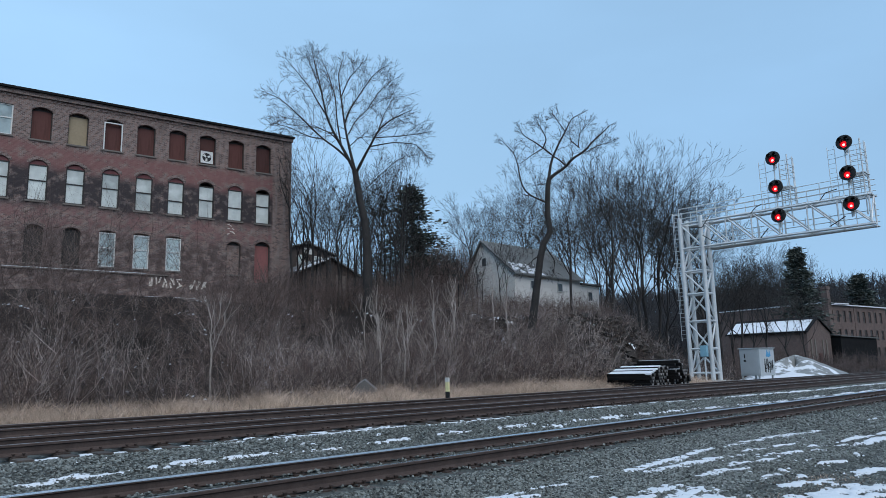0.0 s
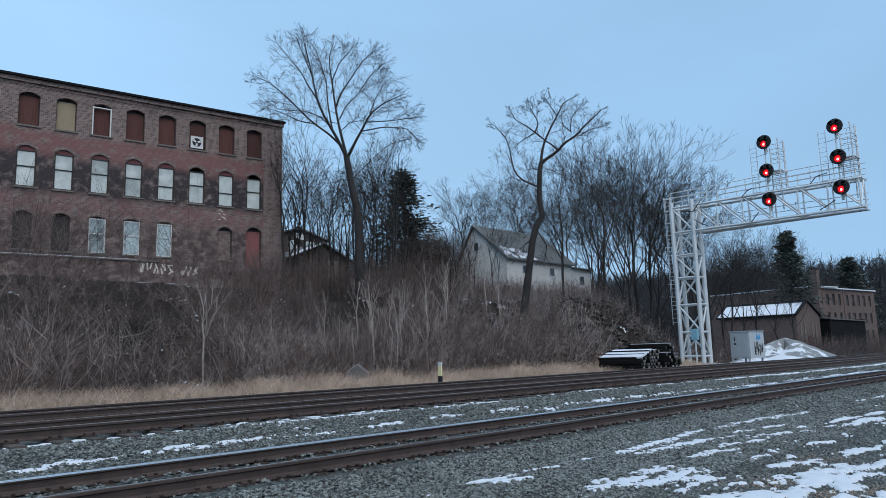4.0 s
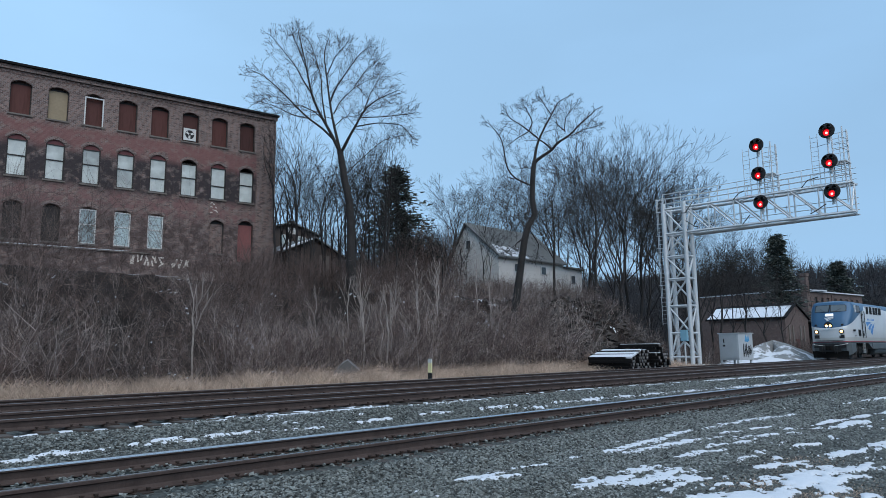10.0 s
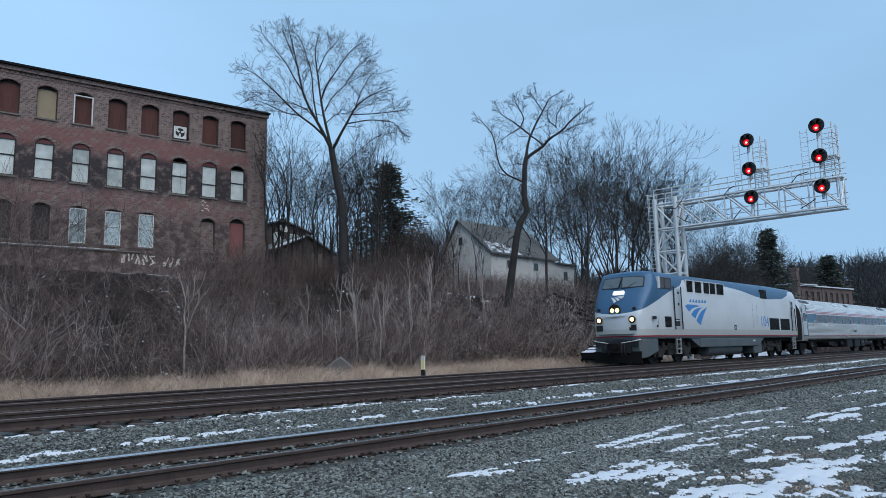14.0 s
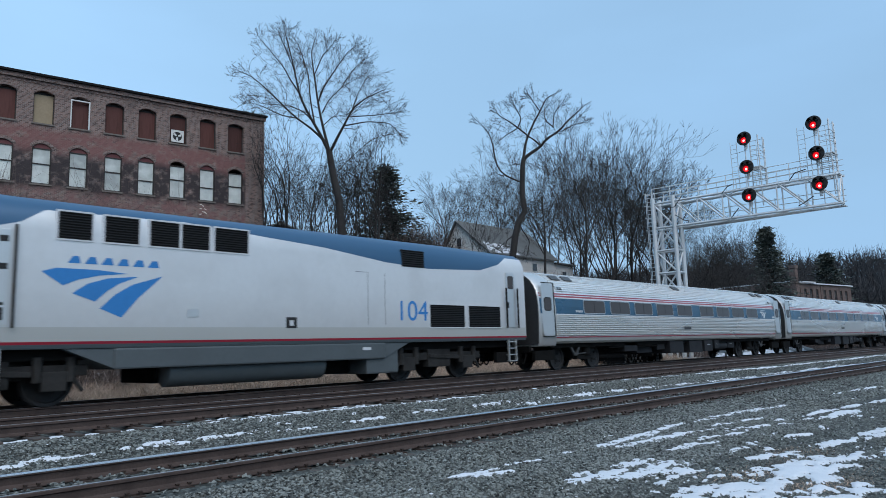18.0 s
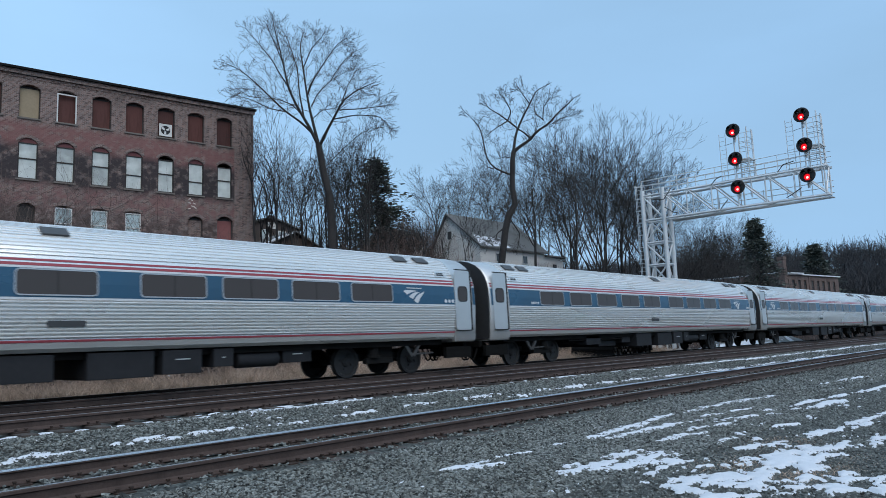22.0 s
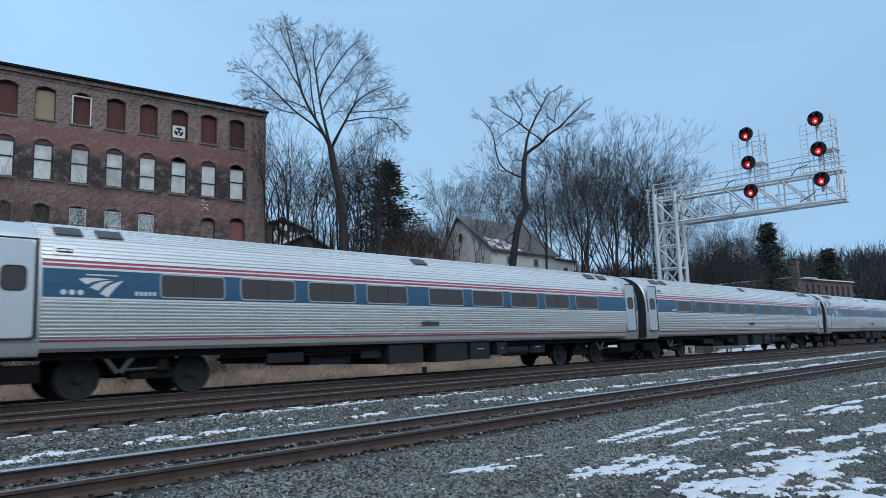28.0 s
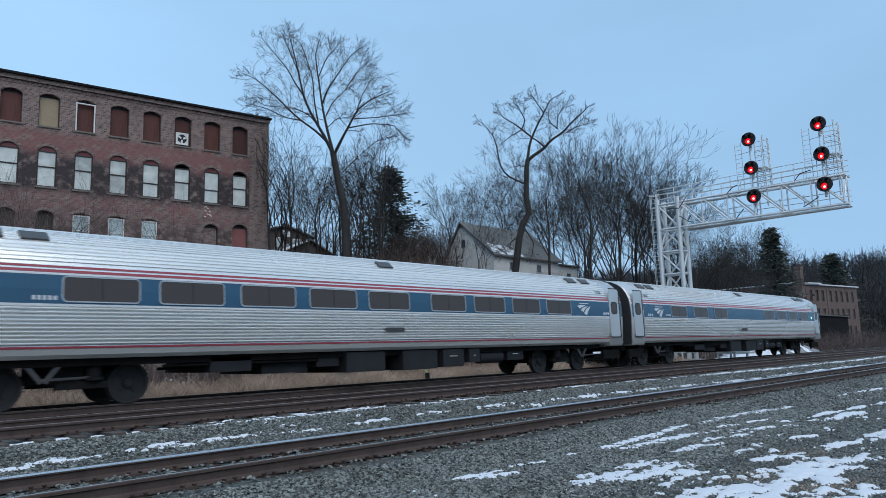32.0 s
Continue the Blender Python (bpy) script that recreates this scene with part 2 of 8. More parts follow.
M_RUST = mat("rail_rust", (0.072, 0.050, 0.043), 0.7, 0.2, 0.35, 40, 3, 0.3)
M_RAILTOP = mat("rail_head_steel", (0.62, 0.63, 0.65), 0.28, 0.9, 0.1, 30, 2, 0.02, stretch=(0.1, 1, 1))
M_TIE = mat("creosoted_wood", (0.062, 0.051, 0.044), 0.85, 0, 0.4, 25, 2, 0.5, obj=0.35, stretch=(4, 0.6, 4))
M_PLATE = mat("rusty_plate", (0.05, 0.033, 0.026), 0.75, 0.2, 0.35, 40, 5, 0.3)
M_STONE = mat("ballast_stone", (0.128, 0.137, 0.129), 0.85, 0, 0.35, 25, 0.6, 0.3, tint=(0.10, 0.105, 0.095), island=0.85)
M_SNOW = mat("old_snow", (0.57, 0.595, 0.63), 0.65, 0, 0.06, 35, 2.5, 0.5, tint=(0.50, 0.525, 0.56))
M_BARK = mat("grey_bark", (0.031, 0.028, 0.027), 0.9, 0, 0.35, 12, 1.2, 0.3, obj=0.3)
M_BARKL = mat("pale_bark", (0.36, 0.31, 0.28), 0.9, 0, 0.3, 12, 1.2, 0.3, island=0.3)
M_BRUSH = mat("brush_stems", (0.115, 0.083, 0.073), 0.95, 0, 0.3, 5, 0.25, 0.1, tint=(0.065, 0.05, 0.044), island=0.7)
M_BRUSHP = mat("pale_brush_stems", (0.39, 0.325, 0.30), 0.95, 0, 0.3, 5, 0.25, 0.1, tint=(0.17, 0.14, 0.125), island=0.5)
M_BRUSHM = mat("brown_twigs", (0.22, 0.16, 0.138), 0.95, 0, 0.3, 5, 0.4, 0.1, tint=(0.11, 0.085, 0.076), island=0.6)
M_GRASS = mat("dry_grass", (0.46, 0.345, 0.265), 0.95, 0, 0.25, 5, 0.5, 0.1, tint=(0.26, 0.185, 0.14), island=0.7)
M_NEEDLE = mat("dark_needles", (0.062, 0.076, 0.066), 0.9, 0, 0.4, 3, 0.5, 0.1, island=0.5)
M_GALV = mat("galvanised_steel", (0.62, 0.64, 0.65), 0.5, 0.3, 0.12, 18, 1.5, 0.05, tint=(0.5, 0.52, 0.53))
M_BLACK = mat("matt_black", (0.015, 0.015, 0.016), 0.6, 0, 0.2, 20, 2, 0.05)
M_RED = glow("red_signal_light", (0.85, 0.008, 0.016), 0.75)
M_REDCORE = glow("red_signal_core", (1.0, 0.2, 0.18), 4.5)
M_LENSOFF = pane("dark_lens", (0.02, 0.02, 0.02), 0.15)
M_REDLENS = pane("dark_red_lens", (0.06, 0.004, 0.004), 0.15)
# ---- the ground: one sheet to the horizon ----
Y_NEAR, Y_MID, Y_FAR = 8.69, 13.17, 17.26     # track centres
Z_NEAR, Z_MID, Z_FAR = -0.326, 0.0, 0.0       # rail heads
GAUGE = 0.755


def sstep(a, b, x):
    t = np.clip((x - a) / (b - a), 0, 1)
    return t * t * (3 - 2 * t)


def wob(x, y, s, seed):
    """Cheap smooth unevenness."""
    r = np.random.RandomState(seed)
    out = np.zeros_like(x)
    for k in range(7):
        a, f, ph = r.uniform(0, 6.28), r.uniform(0.5, 2.2) / s, r.uniform(0, 6.28)
        out += np.sin((x * math.cos(a) + y * math.sin(a)) * f + ph) / 7
    return out


def height(x, y):
    x, y = np.asarray(x, float), np.asarray(y, float)
    z = np.full(np.broadcast(x, y).shape, -0.62)
    z = z + 0.03 * wob(x, y, 0.9, 3)
    z = z + 0.10 * sstep(6.4, 7.4, y)                       # bed of the near track
    z = z + 0.29 * sstep(10.2, 11.7, y)                     # up to the two main tracks
    z = z - 0.32 * sstep(18.9, 20.3, y)
    # the wooded bank behind the tracks
    end = 50 + 0.75 * (y - 28)
    keep = 1 - sstep(end - 4, end + 9, x)
    foot = 25.0 + 0.8 * wob(x, y * 0, 9, 5)
    steep = sstep(24, 40, x)
    rise = 5.0 * sstep(foot - 1 - steep, foot + 12 - 5.5 * steep, y) + 1.2 * sstep(foot + 6, foot + 20, y)
    rise = rise + 3.5 * sstep(48, 66, y) * sstep(20, 40, x) + 6 * sstep(66, 120, y)
    rough = sstep(foot - 1, foot + 3, y) * (1 - 0.6 * sstep(35, 40, y)) * (0.5 * wob(x, y, 1.6, 7) + (0.25 + 0.3 * steep) * wob(x, y, 0.55, 8))
    z = z + keep * (rise + rough)
    z = z + 3 * (1 - sstep(-70, -32, y))                    # an unseen rise, added behind the viewer for darker reflections
    r = np.hypot(x, y)
    far = sstep(190, 560, r) * sstep(-60, 60, y)
    z = z + far * (44 + 8 * wob(x, y, 160, 9))
    return z


def axis_steps(spans):
    out = []
    for a, b, d in spans:
        out += list(np.arange(a, b, d))
    return np.array(out)


gx = axis_steps([(-2500, -200, 150), (-200, -20, 12), (-20, 60, 0.5), (60, 130, 2), (130, 400, 15), (400, 3001, 150)])
gy = axis_steps([(-1500, -100, 140), (-100, -6, 8), (-6, 2, 1), (2, 12, 0.25), (12, 46, 0.5), (46, 130, 3), (130, 400, 15), (400, 3001, 150)])
GX, GY = np.meshgrid(gx, gy, indexing="ij")
GV = np.stack([GX, GY, height(GX, GY)], -1).reshape(-1, 3)
gi = np.arange(GX.size).reshape(GX.shape)
GQ = np.stack([gi[:-1, :-1], gi[1:, :-1], gi[1:, 1:], gi[:-1, 1:]], -1).reshape(-1, 4)


def ground_material():
    """Crushed stone by the tracks; on the bank, earth and leaf litter darkened as shade."""
    m = bpy.data.materials.new("gravel_and_earth")
    m.use_nodes = True
    N, L = m.node_tree.nodes, m.node_tree.links
    b = N["Principled BSDF"]
    b.inputs["Roughness"].default_value = 0.95
    b.inputs["Specular IOR Level"].default_value = 0.2
    co = N.new("ShaderNodeTexCoord")
    sep = N.new("ShaderNodeSeparateXYZ")
    L.new(co.outputs["Object"], sep.inputs[0])

    def noise_tex(scale, detail=5):
        n = N.new("ShaderNodeTexNoise")
        n.inputs["Scale"].default_value, n.inputs["Detail"].default_value = scale, detail
        L.new(co.outputs["Object"], n.inputs["Vector"])
        return n.outputs["Fac"]

    def mix(fac, a, c):
        x = N.new("ShaderNodeMix")
        x.data_type = 'RGBA'
        for sock, v in (("A", a), ("B", c)):
            if isinstance(v, tuple):
                x.inputs[sock].default_value = (*v, 1)
            else:
                L.new(v, x.inputs[sock])
        L.new(fac, x.inputs["Factor"])
        return x.outputs["Result"]

    def ramp(v, a, c):
        r = N.new("ShaderNodeMapRange")
        r.inputs["From Min"].default_value, r.inputs["From Max"].default_value = a, c
        L.new(v, r.inputs["Value"])
        return r.outputs["Result"]

    vor = N.new("ShaderNodeTexVoronoi")
    vor.inputs["Scale"].default_value = 22
    L.new(co.outputs["Object"], vor.inputs["Vector"])
    vb = N.new("ShaderNodeRGBToBW")
    L.new(vor.outputs["Color"], vb.inputs[0])
    gravel = mix(vb.outputs[0], (0.012, 0.014, 0.014), (0.125, 0.136, 0.128))
    gravel = mix(ramp(noise_tex(0.7), 0.5, 0.75), gravel, (0.055, 0.053, 0.047))
    # bank earth coloured near black to stand for shade between dense stems
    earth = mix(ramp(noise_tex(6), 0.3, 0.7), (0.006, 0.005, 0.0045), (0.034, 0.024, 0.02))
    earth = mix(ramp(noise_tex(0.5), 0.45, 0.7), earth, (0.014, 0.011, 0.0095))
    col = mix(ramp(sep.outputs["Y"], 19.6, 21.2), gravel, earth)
    L.new(col, b.inputs["Base Color"])
    bp = N.new("ShaderNodeBump")
    bp.inputs["Strength"].default_value, bp.inputs["Distance"].default_value = 0.8, 0.03
    L.new(vor.outputs["Distance"], bp.inputs["Height"])
    L.new(bp.outputs["Normal"], b.inputs["Normal"])
    return m


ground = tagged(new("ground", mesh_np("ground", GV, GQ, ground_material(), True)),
                "grey crushed-stone ground rising to a wooded bank of shade-darkened brown earth", "ground", kind="structure")


# ---- the three tracks ----
def rail_section(s=1.0):
    half = [(0.0762, 0), (0.0762, 0.012), (0.02, 0.032), (0.0095, 0.05), (0.0095, 0.125), (0.036, 0.138), (0.036, 0.166), (0.028, 0.174)]
    return [(y, z) for y, z in half] + [(-y, z) for y, z in reversed(half)]


RAIL_H = 0.174


def rail_mesh(x0, x1):
    g = Geo()
    sec = rail_section()
    g.loft([[(x, y, z - RAIL_H) for y, z in sec] for x in (x0, x1)], closed=True)
    return g.mesh("rail", smooth=False)


def head_mesh(x0, x1):
    """The polished top and inner corner of the rail head; the inner side faces -y."""
    g = Geo()
    sec = [(0.026, 0.0005), (0.026, 0.002), (-0.026, 0.002), (-0.0345, -0.004), (-0.0378, -0.016), (-0.0378, -0.022), (-0.0355, -0.022), (-0.03, -0.004)]
    g.loft([[(x, y, z) for y, z in sec] for x in (x0, x1)], closed=True)
    return g.mesh("running_surface")


ME_RAIL, ME_HEAD = rail_mesh(-120, 420), head_mesh(-120, 420)
ME_DULL = Geo().box(-120, 420, -0.029, 0.029, 0.0, 0.002).mesh("running_surface")
M_DULLTOP = mat("dull_rail_head", (0.36, 0.35, 0.35), 0.45, 0.7, 0.15, 30, 2, 0.02, stretch=(0.1, 1, 1))
ME_DULL.materials.append(M_DULLTOP)
ME_RAIL.materials.append(M_RUST)
ME_HEAD.materials.append(M_RAILTOP)
ME_TIE = Geo().box(-0.115, 0.115, -1.3, 1.3, -0.18, 0.0).mesh("tie", bevel=0.012)
ME_TIE.materials.append(M_TIE)
g = Geo()
g.box(-0.1, 0.1, -0.18, 0.18, 0.0, 0.018)
for sx in (-0.07, 0.07):
    for sy in (-0.1, 0.1):
        g.box(sx - 0.012, sx + 0.012, sy - 0.012, sy + 0.012, 0.0, 0.055)
        g.box(sx - 0.02, sx + 0.02, sy - 0.02, sy + 0.02, 0.045, 0.06)
ME_PLATE = g.mesh("tie_plate")
ME_PLATE.materials.append(M_PLATE)
# rail anchors and joint bars clipped to the rails' feet
ME_ANCHOR = Geo().box(-0.012, 0.012, -0.1, 0.1, -0.172, -0.12).mesh("rail_anchor")
ME_ANCHOR.materials.append(M_PLATE)


def build_track(name, label, yc, zh, x0, count, pitch, plates):
    tr = thing(name, label, "railway track", pose(0, yc, zh), kind="structure")
    for s in (-GAUGE, GAUGE):
        r = part("rail", ME_RAIL, None, tr, m=pose(0, s, 0))
        part("running_surface", ME_HEAD if zh < -0.1 else ME_DULL, None, r, "polished steel top of the rail", m=pose(0, 0, 0) if s > 0 else pose(300, 0, 0, 0, 0, 180))
    rnd = random.Random(name)
    for i in range(count):
        x = x0 + i * pitch + rnd.uniform(-0.03, 0.03)
        tie = part("tie", ME_TIE, None, tr, m=pose(x, rnd.uniform(-0.04, 0.04), -RAIL_H - 0.018 - rnd.uniform(0, 0.012), 0, 0, rnd.uniform(-1.5, 1.5)))
        if i < plates:
            for s in (-GAUGE, GAUGE):
                part("tie_plate", ME_PLATE, None, tie, m=pose(0, s, 0))
    return tr


build_track("track_near", "rusty single railway track on dark ties", Y_NEAR, Z_NEAR, -3, 190, 0.53, 80)
build_track("track_middle", "rusty railway track on dark ties in ballast", Y_MID, Z_MID, -3, 200, 0.55, 60)
build_track("track_far", "main railway track that the train runs on", Y_FAR, Z_FAR, -3, 200, 0.55, 30)
# ---- the brick mill on the bank ----
def brick_material(name, c1, c2, mortar, zones=True):
    m = bpy.data.materials.new(name)
    m.use_nodes = True
    N, L = m.node_tree.nodes, m.node_tree.links
    b = N["Principled BSDF"]
    b.inputs["Roughness"].default_value = 0.92
    b.inputs["Specular IOR Level"].default_value = 0.15
    co = N.new("ShaderNodeTexCoord")
    sep = N.new("ShaderNodeSeparateXYZ")
    L.new(co.outputs["Object"], sep.inputs[0])
    add = N.new("ShaderNodeMath")
    L.new(sep.outputs["X"], add.inputs[0])
    L.new(sep.outputs["Y"], add.inputs[1])
    cmb = N.new("ShaderNodeCombineXYZ")
    L.new(add.outputs[0], cmb.inputs["X"])
    L.new(sep.outputs["Z"], cmb.inputs["Y"])
    br = N.new("ShaderNodeTexBrick")
    br.inputs["Scale"].default_value = 1.0
    br.inputs["Brick Width"].default_value, br.inputs["Row Height"].default_value = 0.215, 0.075
    br.inputs["Mortar Size"].default_value, br.inputs["Mortar Smooth"].default_value = 0.010, 0.2
    br.inputs["Color1"].default_value, br.inputs["Color2"].default_value = (*c1, 1), (*c2, 1)
    br.inputs["Mortar"].default_value = (*mortar, 1)
    L.new(cmb.outputs[0], br.inputs["Vector"])
    col = br.outputs["Color"]

    def noise_tex(scale, detail=5):
        n = N.new("ShaderNodeTexNoise")
        n.inputs["Scale"].default_value, n.inputs["Detail"].default_value = scale, detail
        L.new(cmb.outputs[0], n.inputs["Vector"])
        return n.outputs["Fac"]

    def mix(fac, a, c):
        x = N.new("ShaderNodeMix")
        x.data_type = 'RGBA'
        L.new(a, x.inputs["A"])
        x.inputs["B"].default_value = (*c, 1)
        L.new(fac, x.inputs["Factor"])
        return x.outputs["Result"]

    def ramp(v, a, c, top=1.0):
        r = N.new("ShaderNodeMapRange")
        r.inputs["From Min"].default_value, r.inputs["From Max"].default_value = a, c
        r.inputs["To Max"].default_value = top
        L.new(v, r.inputs["Value"])
        return r.outputs["Result"]

    def zone(z0, z1, soft, n, top, lo=0.38):
        """Old paint or soot between two heights, broken up by noise."""
        w = N.new("ShaderNodeMath")
        w.operation = 'MULTIPLY_ADD'
        L.new(noise_tex(n), w.inputs[0])
        w.inputs[1].default_value = 1.1
        L.new(sep.outputs["Z"], w.inputs[2])
        up, down = ramp(w.outputs[0], z0 + 0.5 - soft, z0 + 0.5 + soft), ramp(w.outputs[0], z1 + 0.5 + soft, z1 + 0.5 - soft)
        k = N.new("ShaderNodeMath")
        k.operation = 'MULTIPLY'
        L.new(up, k.inputs[0])
        L.new(down, k.inputs[1])
        k2 = N.new("ShaderNodeMath")
        k2.operation = 'MULTIPLY'
        L.new(k.outputs[0], k2.inputs[0])
        L.new(ramp(noise_tex(1.7, 8), lo, lo + 0.18, top), k2.inputs[1])
        k3 = N.new("ShaderNodeMath")                # the corner pier was never painted
        k3.operation = 'MULTIPLY'
        L.new(k2.outputs[0], k3.inputs[0])
        L.new(ramp(sep.outputs["X"], 19.75, 19.6), k3.inputs[1])
        return k3.outputs[0]

    if zones:
        col = mix(zone(13.5, 15.15, 0.2, 0.5, 0.8, 0.3), col, (0.205, 0.098, 0.092))
        col = mix(zone(11.3, 13.7, 0.3, 0.35, 0.92, 0.30), col, (0.040, 0.035, 0.038))
        col = mix(zone(9.9, 11.3, 0.3, 0.6, 0.7), col, (0.20, 0.102, 0.098))
        col = mix(zone(3.0, 9.9, 0.4, 0.4, 0.85), col, (0.066, 0.048, 0.046))
    col = mix(ramp(noise_tex(0.55), 0.56, 0.75, 0.5), col, (0.04, 0.034, 0.033))
    col = mix(ramp(noise_tex(2.3, 9), 0.57, 0.66, 0.3), col, (0.26, 0.21, 0.195))
    L.new(col, b.inputs["Base Color"])
    bp = N.new("ShaderNodeBump")
    bp.inputs["Strength"].default_value, bp.inputs["Distance"].default_value = 0.5, 0.012
    bp.invert = True
    L.new(br.outputs["Fac"], bp.inputs["Height"])
    L.new(bp.outputs["Normal"], b.inputs["Normal"])
    return m


M_BRICK = brick_material("sooty_brick", (0.25, 0.165, 0.142), (0.085, 0.060, 0.055), (0.27, 0.24, 0.225))
M_BRICKF = brick_material("far_brick", (0.15, 0.105, 0.094), (0.10, 0.07, 0.064), (0.15, 0.13, 0.12), False)
M_BOARD = mat("brown_red_board", (0.078, 0.026, 0.021), 0.75, 0, 0.25, 8, 1.5, 0.1, obj=0.25, stretch=(6, 1, 0.7))
M_BOARDY = mat("buff_board", (0.29, 0.23, 0.15), 0.75, 0, 0.15, 8, 1.5, 0.1)
M_WHITE = mat("worn_white_paint", (0.62, 0.62, 0.60), 0.6, 0, 0.12, 25, 3, 0.1)
M_BLIND = pane("window_with_drawn_blind", (0.66, 0.69, 0.645), 0.12, 0.6, 0.5)
M_BLIND2 = pane("pale_window_pane", (0.46, 0.55, 0.55), 0.10, 0.7, 0.5)
M_GLASSD = pane("dark_window_pane", (0.05, 0.055, 0.06), 0.08, 0.7)
M_REDARCH = mat("red_painted_wood", (0.115, 0.03, 0.032), 0.6, 0, 0.2, 15, 2, 0.1)
M_DARKFR = mat("dark_frame_paint", (0.03, 0.026, 0.024), 0.7, 0, 0.3, 20, 2, 0.1)
M_STONESILL = mat("weathered_sill_stone", (0.16, 0.14, 0.125), 0.9, 0, 0.2, 12, 2, 0.2)
M_PINKDOOR = mat("faded_red_door", (0.23, 0.085, 0.08), 0.7, 0, 0.2, 8, 1, 0.1)
M_ROOFEDGE = mat("tarred_roof_edge", (0.013, 0.013, 0.014), 0.9, 0, 0.3, 10, 1, 0.1, spec=0.12)


def wall_geo(u0, u1, z0, z1, holes, y0=0.0, y1=0.4):
    """A wall with openings right through: holes are (u0, u1, z0, z1)."""
    g = Geo()
    us = sorted({u0, u1, *[h[0] for h in holes], *[h[1] for h in holes]})
    for a, b in zip(us, us[1:]):
        cuts = sorted((h[2], h[3]) for h in holes if h[0] <= a + 1e-6 and h[1] >= b - 1e-6)
        z = z0
        for c, d in cuts:
            if c > z:
                g.box(a, b, y0, y1, z, c)
            z = max(z, d)
        if z < z1:
            g.box(a, b, y0, y1, z, z1)
    return g


def arch_outline(w, z_spring, rise, n=8):
    """The two brick corners above a flat arch, as outlines."""
    r = (w * w / 4 + rise * rise) / (2 * rise)
    pts = []
    for i in range(n + 1):
        x = -w / 2 + w * i / n
        pts.append((x, z_spring + math.sqrt(max(r * r - x * x, 0)) - (r - rise)))
    return pts


MILL = pose(6.775, 47.45, 0, 0, 0, -8.126)
mill = thing("mill_building", "four-storey old brick mill with boarded top-floor windows", "building", MILL)
BAY, U0 = 2.027, 4.76
U_L, U_R, Z_T = -16.0, 21.12, 18.15
W4, W3, W2 = 1.14, 1.06, 0.98
holes = [(2.73 - 0.5, 2.73 + 0.5, 15.4, 17.3)]
for i in range(8):
    u = U0 + BAY * i
    holes.append((u - W4 / 2, u + W4 / 2, 15.35, 17.42))
    holes.append((u - W3 / 2, u + W3 / 2, 11.57, 14.08))
holes.append((2.73 - W3 / 2, 2.73 + W3 / 2, 11.57, 14.08))
for i in (0, 1, 2, 3, 4, 6):
    u = U0 + BAY * i
    holes.append((u - W2 / 2, u + W2 / 2, 7.8, 10.1))
holes.append((18.42, 19.55, 7.3, 10.25))
wall = part("wall", wall_geo(U_L, U_R, 3.0, Z_T, holes), M_BRICK, mill)
g = Geo()
g.box(U_R - 0.4, U_R, 0.4, 16, 3.0, Z_T).box(U_L, U_L + 0.4, 0.4, 16, 3.0, Z_T).box(U_L, U_R, 16, 16.4, 3.0, Z_T)
part("side_wall", g, M_BRICK, mill)
part("roof", Geo().box(U_L - 0.1, U_R + 0.12, -0.32, 16.6, Z_T + 0.1, Z_T + 0.24), M_ROOFEDGE, mill, "flat dark tarred roof")
g = Geo()
g.box(U_L, U_R + 0.05, -0.16, -0.002, Z_T - 0.16, Z_T + 0.098)
u = U_L
while u < U_R - 0.2:
    g.box(u, u + 0.13, -0.06, -0.002, Z_T - 0.36, Z_T - 0.163)
    u += 0.27
part("cornice", g, M_BRICK, mill, "corbelled brick cornice")


